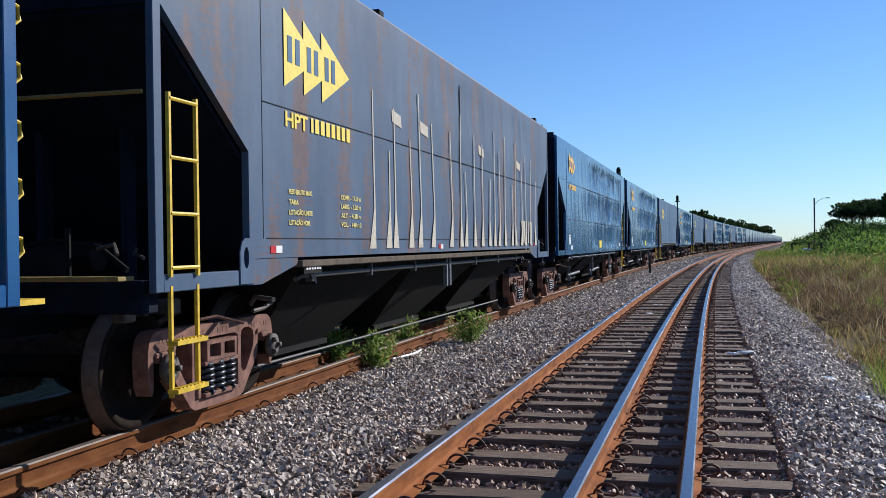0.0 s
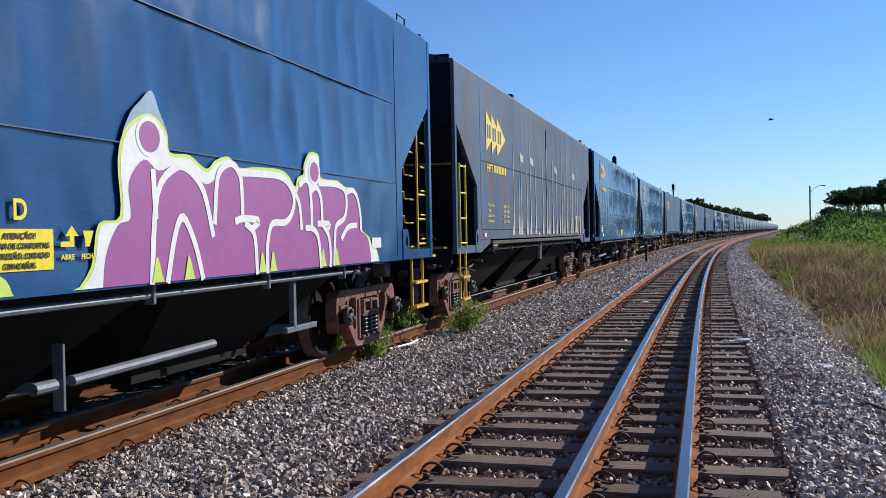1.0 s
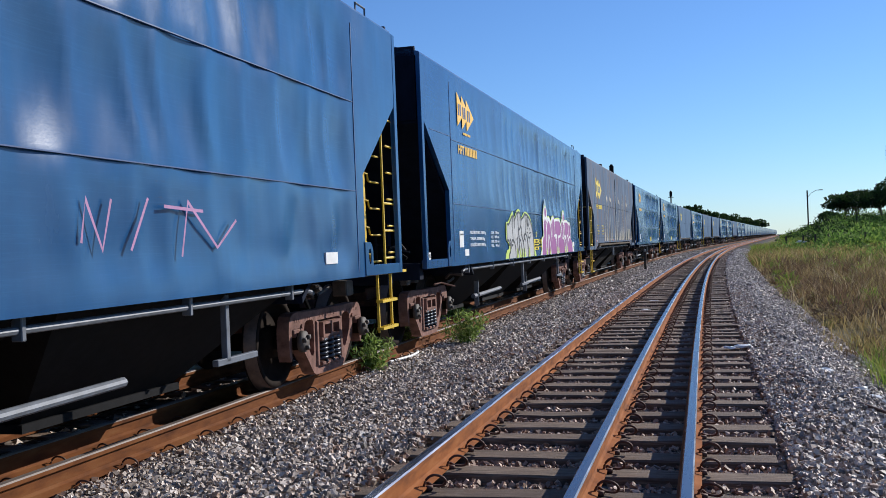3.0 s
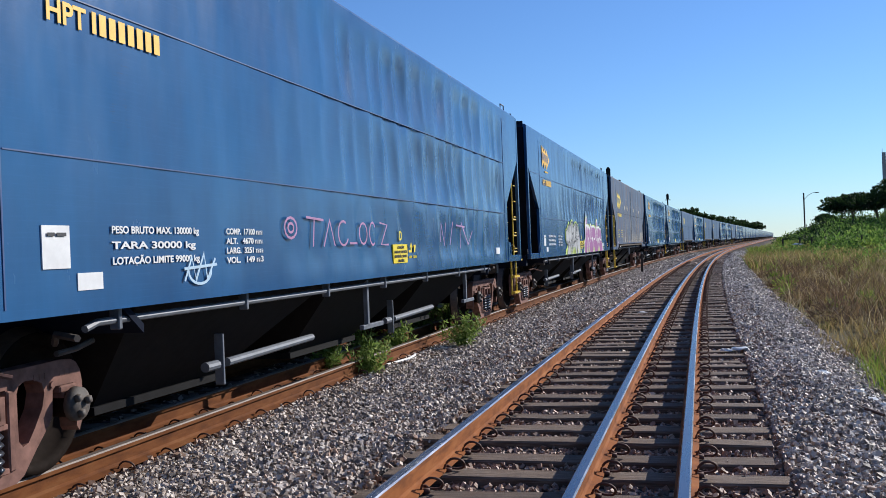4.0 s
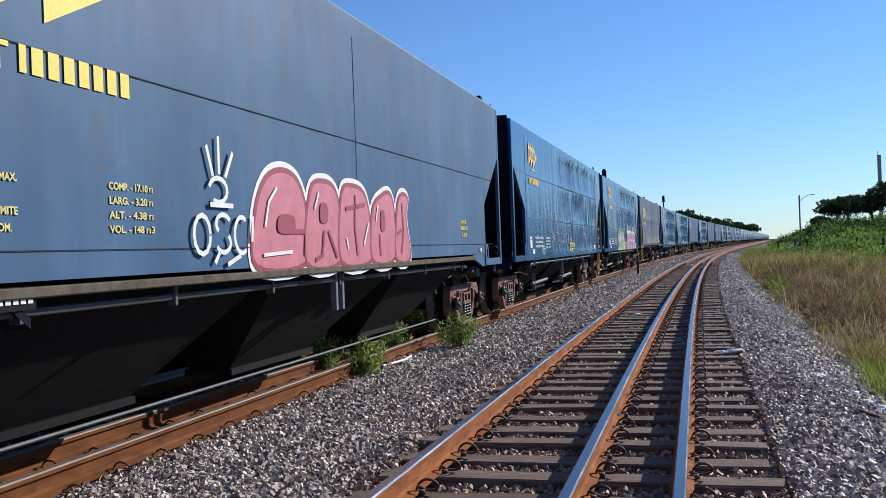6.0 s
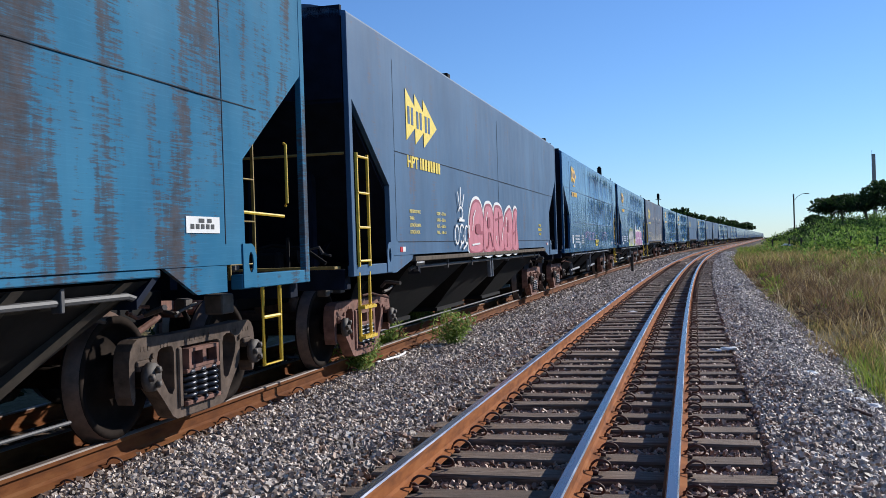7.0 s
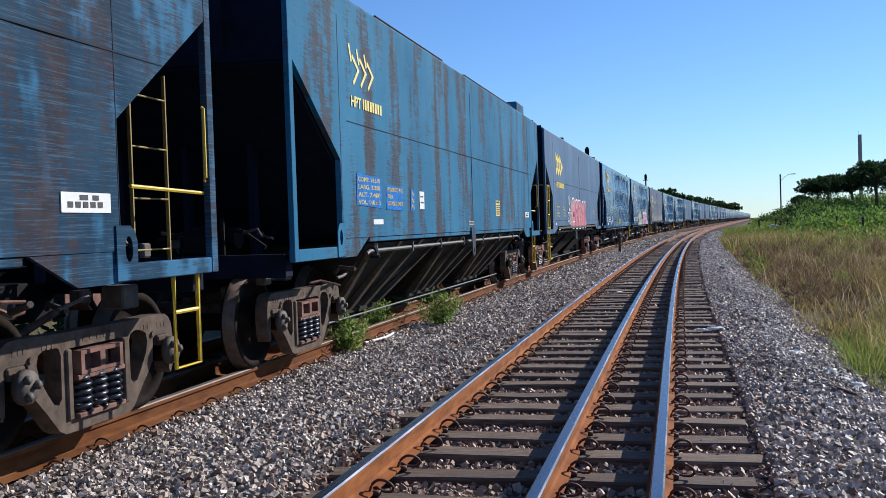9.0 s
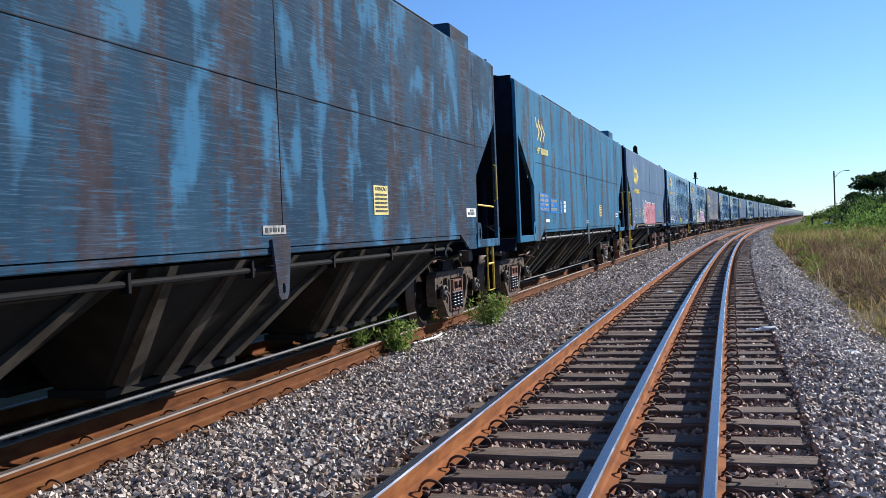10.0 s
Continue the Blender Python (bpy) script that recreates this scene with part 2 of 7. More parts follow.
def ground_material():
    """Soil, with crushed stone near the tracks (told from the mesh attribute 'bed') and dry grass beyond."""
    k = Mat("ground_soil_and_stone", 0.9, 0.0, 0.1)
    v = k.node("ShaderNodeTexVoronoi", Scale=15.0)
    k.link(k.coords(), v.inputs["Vector"])
    bed = k.node("ShaderNodeAttribute")
    bed.attribute_name = "bed"
    cell = k.node("ShaderNodeSeparateColor")
    k.link(v.outputs["Color"], cell.inputs[0])
    # Shade between the stones is coloured in: dark cells, darkest along their edges.
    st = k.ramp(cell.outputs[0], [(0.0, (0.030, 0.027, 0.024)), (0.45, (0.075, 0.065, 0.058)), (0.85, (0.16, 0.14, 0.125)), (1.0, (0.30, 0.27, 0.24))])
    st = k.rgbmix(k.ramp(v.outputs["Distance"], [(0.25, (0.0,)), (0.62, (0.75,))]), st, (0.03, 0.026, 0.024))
    st = k.rgbmix(k.ramp(k.noise(0.7, (1, 0.5, 1)), [(0.45, (0.0,)), (0.7, (0.4,))]), st, (0.15, 0.085, 0.055))
    g = k.noise(0.35, (1, 1, 1), 7, 0.65)
    soil = k.ramp(g, [(0.28, (0.070, 0.070, 0.026)), (0.46, (0.125, 0.095, 0.045)), (0.6, (0.17, 0.125, 0.068)), (0.78, (0.10, 0.105, 0.035))])
    soil = k.rgbmix(0.45, soil, k.ramp(k.noise(11, detail=6), [(0.3, (0.05, 0.05, 0.02)), (0.7, (0.20, 0.17, 0.085))]))
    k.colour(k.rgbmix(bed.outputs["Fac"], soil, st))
    k.bump(v.outputs["Distance"], 0.9, 0.03)
    return k.m


def leaf(name, dark, mid, light):
    k = Mat(name, 0.7, 0, 0.2)
    isl = k.node("ShaderNodeNewGeometry").outputs["Random Per Island"]
    col = k.ramp(isl, [(0.0, dark), (0.5, mid), (1.0, light)])
    big = k.noise(0.6, detail=3)
    col = k.rgbmix(k.ramp(big, [(0.4, (0.0,)), (0.65, (0.5,))]), col, dark)
    k.colour(col)
    k.b.inputs["Subsurface Weight"].default_value = 0.0
    tr = k.node("ShaderNodeBsdfTranslucent")
    k.link(col, tr.inputs["Color"])
    mx = k.node("ShaderNodeMixShader", Fac=0.48)
    k.link(k.b.outputs[0], mx.inputs[1])
    k.link(tr.outputs[0], mx.inputs[2])
    k.link(mx.outputs[0], k.t.nodes["Material Output"].inputs["Surface"])
    return k.m


M_WEED = leaf("weed_leaves", (0.09, 0.155, 0.030), (0.23, 0.33, 0.080), (0.43, 0.50, 0.18))
M_SHRUB = leaf("hillside_foliage", (0.030, 0.072, 0.016), (0.135, 0.245, 0.045), (0.29, 0.42, 0.10))
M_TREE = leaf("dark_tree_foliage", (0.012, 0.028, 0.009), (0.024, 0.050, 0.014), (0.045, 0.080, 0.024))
M_DRYGRASS = leaf("dry_grass_blades", (0.15, 0.105, 0.042), (0.36, 0.265, 0.110), (0.54, 0.43, 0.20))
M_BROWNGRASS = leaf("brown_dead_stalks", (0.065, 0.042, 0.026), (0.165, 0.105, 0.058), (0.29, 0.20, 0.11))
M_OLIVEGRASS = leaf("olive_grass_blades", (0.085, 0.090, 0.024), (0.215, 0.215, 0.062), (0.37, 0.35, 0.115))
M_DRYSCRUB = leaf("dry_scrub_twigs", (0.075, 0.050, 0.034), (0.14, 0.095, 0.062), (0.24, 0.175, 0.11))
M_PALEGRASS = leaf("pale_straw_blades", (0.26, 0.20, 0.11), (0.40, 0.32, 0.19), (0.55, 0.46, 0.30))
M_GREENGRASS = leaf("green_grass_blades", (0.085, 0.15, 0.025), (0.19, 0.28, 0.045), (0.34, 0.43, 0.085))
M_BARK = plain("tree_bark", (0.085, 0.065, 0.050), 0.9, 0, 0.4, 6)
M_CONCRETE = plain("grey_concrete", (0.32, 0.31, 0.29), 0.85, 0, 0.25, 5)
M_POSTWOOD = plain("dark_weathered_timber", (0.055, 0.045, 0.038), 0.9, 0, 0.4, 8)
M_GROUND = ground_material()
M_TIMBER, M_RAIL, M_RAILTOP = timber(), rail_side(), rail_top()
M_RAILFAR = rail_side("dirty_rail_side", 0.55)
M_RAILTOP2 = plain("dull_rail_head", (0.17, 0.135, 0.115), 0.6, 0.2, 0.3, 5)
M_CLIP = plain("rusty_spring_clip", (0.105, 0.048, 0.034), 0.7, 0.2, 0.4, 20)


# ---- mesh helpers ----
def part(name, bm, material, parent=None, label="", smooth=False):
    me = bpy.data.meshes.new(name)
    bmesh.ops.recalc_face_normals(bm, faces=bm.faces)
    bm.to_mesh(me)
    bm.free()
    for m in material if isinstance(material, (list, tuple)) else (material,):
        me.materials.append(m)
    if smooth:
        for pl in me.polygons:
            pl.use_smooth = True
    return share(name, me, parent, label)


def share(name, me, parent=None, label="", m=None):
    ob = new(name, me)
    if parent is not None:
        ob.parent = parent
    if m is not None:
        ob.matrix_basis = m
    if label:
        ob["label"] = label
    return ob


def box(bm, x0, x1, y0, y1, z0, z1, bevel=0.0):
    m = Matrix.Translation(((x0 + x1) / 2, (y0 + y1) / 2, (z0 + z1) / 2)) @ Matrix.Diagonal((x1 - x0, y1 - y0, z1 - z0, 1))
    r = bmesh.ops.create_cube(bm, size=1, matrix=m)
    if bevel:
        es = list({e for v in r["verts"] for e in v.link_edges})
        bmesh.ops.bevel(bm, geom=es, offset=bevel, segments=1, affect="EDGES")
    return bm


def rod(bm, points, r, seg=8):
    """A round bar along a polyline."""
    rings = []
    pts = [Vector(p) for p in points]
    for i, p in enumerate(pts):
        d = (pts[min(i + 1, len(pts) - 1)] - pts[max(i - 1, 0)]).normalized()
        a = d.cross(Vector((0, 0, 1)) if abs(d.z) < 0.9 else Vector((1, 0, 0))).normalized()
        b = d.cross(a)
        rings.append([bm.verts.new(p + r * (math.cos(2 * math.pi * k / seg) * a + math.sin(2 * math.pi * k / seg) * b)) for k in range(seg)])
    for A, B in zip(rings, rings[1:]):
        for k in range(seg):
            bm.faces.new((A[k], A[(k + 1) % seg], B[(k + 1) % seg], B[k]))
    bm.faces.new(rings[0])
    bm.faces.new(rings[-1])
    return bm


def plate(bm, outer, holes, place, thick):
    """A flat plate with holes: 2D outlines in the plane that place(u, v, w) gives, w from 0 to thick."""
    from mathutils.geometry import tessellate_polygon
    loops = [outer, *holes]
    flat = [q for lp in loops for q in lp]
    tris = tessellate_polygon([[Vector((a, b, 0)) for a, b in lp] for lp in loops])
    A = [bm.verts.new(place(a, b, 0)) for a, b in flat]
    B = [bm.verts.new(place(a, b, thick)) for a, b in flat]
    for t in tris:
        try:
            bm.faces.new([A[i] for i in t])
            bm.faces.new([B[i] for i in reversed(t)])
        except ValueError:
            pass
    k = 0
    for lp in loops:
        n = len(lp)
        for i in range(n):
            j = (i + 1) % n
            try:
                bm.faces.new((A[k + i], A[k + j], B[k + j], B[k + i]))
            except ValueError:
                pass
        k += n
    return bm


def lathe(bm, profile, seg=28, axis="x"):
    rings = []
    for a, r in profile:
        rings.append([bm.verts.new((a, r * math.cos(2 * math.pi * k / seg), r * math.sin(2 * math.pi * k / seg))) for k in range(seg)])
    for A, B in zip(rings, rings[1:]):
        for k in range(seg):
            bm.faces.new((A[k], A[(k + 1) % seg], B[(k + 1) % seg], B[k]))
    bm.faces.new(rings[0])
    bm.faces.new(rings[-1])
    return bm


def many(name, verts, polys, material, kind="stuff", label="", category="", smooth=False):
    """One mesh from arrays: verts (n, 3), polys (m, corners)."""
    me = bpy.data.meshes.new(name)
    m, c = polys.shape
    me.vertices.add(len(verts))
    me.vertices.foreach_set("co", np.ascontiguousarray(verts, dtype=np.float32).ravel())
    me.loops.add(m * c)
    me.loops.foreach_set("vertex_index", np.ascontiguousarray(polys, dtype=np.int32).ravel())
    me.polygons.add(m)
    me.polygons.foreach_set("loop_start", np.arange(0, m * c, c, dtype=np.int32))
    me.update(calc_edges=True)
    me.validate()
    for mt in material if isinstance(material, (list, tuple)) else (material,):
        me.materials.append(mt)
    me.polygons.foreach_set("use_smooth", np.full(m, smooth, dtype=bool))
    return tagged(new(name, me), label, category, "", kind)


rng = np.random.default_rng(7)


def smooth01(t):
    t = min(1.0, max(0.0, t))
    return t * t * (3 - 2 * t)


# ---- ground ----
def ground_height(s, off):
    z = -0.205
    if -0.35 < off < 2.3:
        z -= 0.038
    if off < -5.6:
        z -= 0.5 * smooth01((-5.6 - off) / 1.6)
        z += 2.2 * smooth01((-11.5 - off) / 6.0)
    if off > 2.7:
        z -= 0.32 * smooth01((off - 2.7) / 1.4)
        hill = 3.6 * smooth01((s - 105) / 110) * smooth01((off - 4.2) / 13)
        hill += 1.2 * smooth01((off - 22) / 30) * smooth01((s - 20) / 80)
        z += hill
        z += 0.10 * math.sin(off * 0.9 + s * 0.13) * smooth01((off - 4) / 3)
    return z


def build_ground():
    ss = [-60, -30, -12, -4] + [0.5 * i for i in range(0, 80)] + [40 + 2 * i for i in range(0, 80)] + [200 + 12 * i for i in range(0, 25)] + [520, 640, 800, 1000, 1300]
    offs = [-2500, -900, -300, -120, -60, -30, -22, -18, -15, -13, -11.5, -10, -8.5, -7.2, -6.6, -6, -5.6, -5] + [-4.5 + 0.35 * i for i in range(0, 21)]
    offs += [2.9, 3.1, 3.3, 3.5, 3.7, 3.9, 4.1, 4.4, 4.8, 5.3, 6, 7, 8, 9, 10.5, 12, 14, 16, 18, 21, 25, 30, 36, 44, 55, 70, 100, 160, 300, 600, 1100]
    vs, bed = [], []
    for s in ss:
        for o in offs:
            p, th = along(s, o)
            vs.append((p.x, p.y, ground_height(s, o) + (0.02 * noise.noise((p.x * 1.3, p.y * 1.3, 0)) if abs(o) < 40 else 0)))
            # Soil starts early on the far side, darkening ground in the train's shade.
            bed.append(1.0 - smooth01((o - 3.35 - 0.35 * noise.noise((p.y * 0.6, 3.1, 0))) / 0.5) if o > 0 else 1.0 - smooth01((-4.4 - o) / 0.6))
    n = len(offs)
    i, j = np.meshgrid(np.arange(len(ss) - 1), np.arange(n - 1), indexing="ij")
    a = (i * n + j).ravel()
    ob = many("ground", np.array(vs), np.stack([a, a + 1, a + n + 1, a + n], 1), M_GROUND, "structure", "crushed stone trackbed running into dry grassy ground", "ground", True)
    at = ob.data.attributes.new("bed", "FLOAT", "POINT")
    at.data.foreach_set("value", np.array(bed, dtype=np.float32))
    return ob


build_ground()


def stones(name, areas, material, label):
    """Loose crushed stone: dented blocks scattered over stretches (s0, s1, off0, off1, per square metre, size)."""
    V, F, k = [], [], 0
    cube = np.array([[x, y, z] for x in (-1, 1) for y in (-1, 1) for z in (-1, 1)], float)
    quads = np.array([[0, 1, 3, 2], [4, 6, 7, 5], [0, 4, 5, 1], [2, 3, 7, 6], [0, 2, 6, 4], [1, 5, 7, 3]])
    for s0, s1, o0, o1, dens, size, dz in areas:
        n = int((s1 - s0) * (o1 - o0) * dens)
        s, o = rng.uniform(s0, s1, n), rng.uniform(o0, o1, n)
        th = np.interp(s, LINE_S, LINE_TH)
        x = np.interp(s, LINE_S, LINE_X) + o * np.cos(th)
        y = np.interp(s, LINE_S, LINE_Y) - o * np.sin(th)
        zz = np.array([ground_height(a, b) for a, b in zip(s, o)])
        half = size * rng.uniform(0.5, 1.3, (n, 1)) * rng.uniform(0.5, 1.15, (n, 3)) * np.array([1.12, 0.9, 0.72]) * 0.56
        loc = cube[None] * half[:, None, :] * rng.uniform(0.55, 1.12, (n, 8, 3))
        q = rng.normal(size=(n, 4)) * np.array([1.0, 0.55, 0.55, 1.0])
        q /= np.linalg.norm(q, axis=1, keepdims=True)
        w, a, b, c = q.T
        R = np.stack([1 - 2 * (b * b + c * c), 2 * (a * b - c * w), 2 * (a * c + b * w), 2 * (a * b + c * w), 1 - 2 * (a * a + c * c), 2 * (b * c - a * w),
                      2 * (a * c - b * w), 2 * (b * c + a * w), 1 - 2 * (a * a + b * b)], 1).reshape(n, 3, 3)
        loc = np.einsum("nij,nkj->nki", R, loc)
        loc += np.stack([x, y, zz + dz + rng.uniform(-0.016, 0.034, n)], 1)[:, None, :]
        V.append(loc.reshape(-1, 3))
        F.append((quads[None] + (k + 8 * np.arange(n))[:, None, None]).reshape(-1, 4))
        k += 8 * n
    return many(name, np.concatenate(V), np.concatenate(F), material, "stuff", label, "ballast")


stones("ballast", [(55, 110, -2.3, -0.2, 50, 0.12, 0.0), (60, 110, 2.32, 3.7, 50, 0.12, 0.0), (4.2, 13, -2.30, -0.42, 1650, 0.036, 0.0), (13, 26, -2.30, -0.42, 900, 0.045, 0.0), (26, 55, -2.3, -0.42, 260, 0.072, 0.0),
                   (4.4, 14, 2.32, 4.05, 1650, 0.036, 0.0), (14, 28, 2.32, 3.95, 900, 0.045, 0.0), (28, 60, 2.32, 3.8, 260, 0.072, 0.0),
                   (4.2, 20, -0.42, -0.08, 700, 0.040, -0.015), (20, 50, -0.42, -0.08, 200, 0.08, -0.015),
                   (4.5, 30, -4.0, -2.46, 130, 0.066, -0.03)], M_STONE, "loose grey crushed stone ballast between the tracks")
stones("stained_ballast", [(60, 110, 0.07, 2.3, 45, 0.12, -0.02), (4.2, 14, 0.07, 1.0, 1300, 0.037, -0.014), (4.2, 14, 1.14, 1.6, 1300, 0.037, -0.018), (4.2, 14, 1.74, 2.34, 1200, 0.036, -0.006),
                           (14, 30, 0.07, 2.34, 620, 0.046, -0.010), (30, 60, 0.07, 2.3, 110, 0.072, -0.015), (4.2, 30, -2.34, -2.1, 200, 0.045, 0.0), (4.4, 30, 2.30, 2.8, 330, 0.040, 0.004),
                           (4.2, 26, -0.42, -0.07, 320, 0.040, 0.0), (4.2, 30, -1.3, -0.4, 90, 0.040, 0.012)],
       M_STONE_RUST, "rust-stained crushed stone between the rails")


# ---- tracks ----
def rail_profile():
    """Half section of a rail, foot to head, as (x, z) with the top at z = 0."""
    return [(0.072, -0.172), (0.072, -0.160), (0.020, -0.145), (0.009, -0.125), (0.009, -0.055), (0.016, -0.006), (0.036, -0.036), (0.036, -0.010), (0.028, 0.0)]


def rail(parent, off, s0, s1, label, top=M_RAILTOP, web=None):
    half = rail_profile()
    prof = half + [(-x, z) for x, z in reversed(half)]
    ss, s = [], s0
    while s < s1:
        ss.append(s)
        s += 1.5 if s < 60 else 5.0
    ss.append(s1)
    bm = bmesh.new()
    rings = []
    for s in ss:
        p, th = along(s, off)
        rings.append([bm.verts.new((p.x + x * math.cos(th), p.y - x * math.sin(th), z)) for x, z in prof])
    n = len(prof)
    for A, B in zip(rings, rings[1:]):
        for k in range(n):
            f = bm.faces.new((A[k], A[(k + 1) % n], B[(k + 1) % n], B[k]))
            f.material_index = 1 if k in (len(half) - 2, len(half) - 1, len(half)) else 0
    bm.faces.new(rings[0])
    bm.faces.new(rings[-1])
    return part("rail", bm, [web or M_RAIL, top], parent, label)


def clip_mesh():
    """A bent spring clip that holds the rail's foot: a loop of round bar on a small plate."""
    bm = bmesh.new()
    pts = [(-0.005, -0.035, 0.02), (0.02, -0.035, 0.08), (0.07, -0.03, 0.115), (0.135, -0.022, 0.105), (0.168, 0.0, 0.062), (0.14, 0.022, 0.022), (0.06, 0.032, 0.018), (0.015, 0.055, 0.035), (-0.015, 0.06, 0.025)]
    V = [Vector(p) for p in pts]
    curve = []
    for i in range(len(V) - 1):
        a, b, c, d = V[max(i - 1, 0)], V[i], V[i + 1], V[min(i + 2, len(V) - 1)]
        for k in range(3):
            t = k / 3
            curve.append(0.5 * (2 * b + (c - a) * t + (2 * a - 5 * b + 4 * c - d) * t * t + (3 * b - a - 3 * c + d) * t ** 3))
    rod(bm, curve + [V[-1]], 0.011, 5)
    box(bm, 0.0, 0.06, -0.025, 0.03, -0.01, 0.025)
    me = bpy.data.meshes.new("rail_clip")
    bmesh.ops.recalc_face_normals(bm, faces=bm.faces)
    bm.to_mesh(me)
    bm.free()
    me.materials.append(M_CLIP)
    for pl in me.polygons:
        pl.use_smooth = len(pl.vertices) == 4
    return me


def sleeper_mesh(seed, length):
    r = random.Random(seed)
    bm = bmesh.new()
    n = 7
    rings = []
    w = 0.12 + r.uniform(-0.012, 0.012)
    for i in range(n):
        x = -length / 2 + length * i / (n - 1)
        t = r.uniform(-0.008, 0.006)
        dy = r.uniform(-0.008, 0.008)
        rings.append([bm.verts.new((x, dy + a, b + t)) for a, b in ((-w, -0.16), (-w, -0.014), (-w + 0.014, 0), (w - 0.014, 0), (w, -0.014), (w, -0.16))])
    for A, B in zip(rings, rings[1:]):
        for k in range(6):
            bm.faces.new((A[k], A[(k + 1) % 6], B[(k + 1) % 6], B[k]))
    bm.faces.new(rings[0])
    bm.faces.new(rings[-1])
    bmesh.ops.recalc_face_normals(bm, faces=bm.faces)
    me = bpy.data.meshes.new("sleeper")
    bm.to_mesh(me)
    bm.free()
    me.materials.append(M_TIMBER)
    return me


near_track = tagged(new("railway_track"), "dual-gauge railway track with three rusty rails on worn timber sleepers", "railway track", "", "structure")
far_track = tagged(new("railway_track"), "rusty railway track that carries the goods train", "railway track", "", "structure")
for o in (LEFT_RAIL, MID_RAIL, RIGHT_RAIL):
    rail(near_track, o, -20, 700, "rusty rail with a polished head")
for o in (*TRAIN_RAILS, TRAIN_RAILS[0] - 0.60):
    rail(far_track, o, -110, 900, "rusty rail with a dull worn head", M_RAILTOP2, M_RAILFAR)


# ---- wagon pieces ----
HALF_W = 1.606
EAVE = 3.84
CENTRE = 7.95          # the wagon's middle, from its near end
SEAMS = (1.95, 2.865)  # heights of the welded seams that part the dents


def side_place(sign):
    return lambda u, v, w: Vector((sign * (HALF_W + w), u - CENTRE, v))


def flat_on_side(name, outer, material, parent, lift=0.004, holes=(), label="", thick=0.0025, sign=1):
    bm = plate(bmesh.new(), outer, holes, lambda u, v, w: Vector((sign * (HALF_W + lift + w), u - CENTRE, v)), thick)
    return part(name, bm, material, parent, label)


def text_on_side(name, words, u, z, height, material, parent, lift=0.006, stretch=1.0, label="", max_width=None):
    cu = bpy.data.curves.new("lettering", "FONT")
    cu.body, cu.size, cu.extrude, cu.offset = words, height * 1.38, 0.0015, height * 0.035
    tmp = new("lettering", cu)
    bpy.context.view_layer.update()
    me = bpy.data.meshes.new_from_object(tmp.evaluated_get(bpy.context.evaluated_depsgraph_get()))
    bpy.data.objects.remove(tmp)
    width = max((v.co.x for v in me.vertices), default=0.1)
    k = stretch if max_width is None else max_width / width
    me.transform(Matrix(((0, 0, 1, HALF_W + lift), (k, 0, 0, u - CENTRE), (0, 1, 0, z), (0, 0, 0, 1))))
    me.materials.append(material)
    me.name = name
    return share(name, me, parent, label)


def bars(name, u, z, widths, height, material, parent, lift=0.006, gap=0.03, label=""):
    """Writing that stays plain: a row of upright bars."""
    for w in widths:
        if w > 0:
            part(name, box(bmesh.new(), HALF_W + lift, HALF_W + lift + 0.002, u - CENTRE, u + w - CENTRE, z, z + height), material, parent, label)
        u += abs(w) + gap


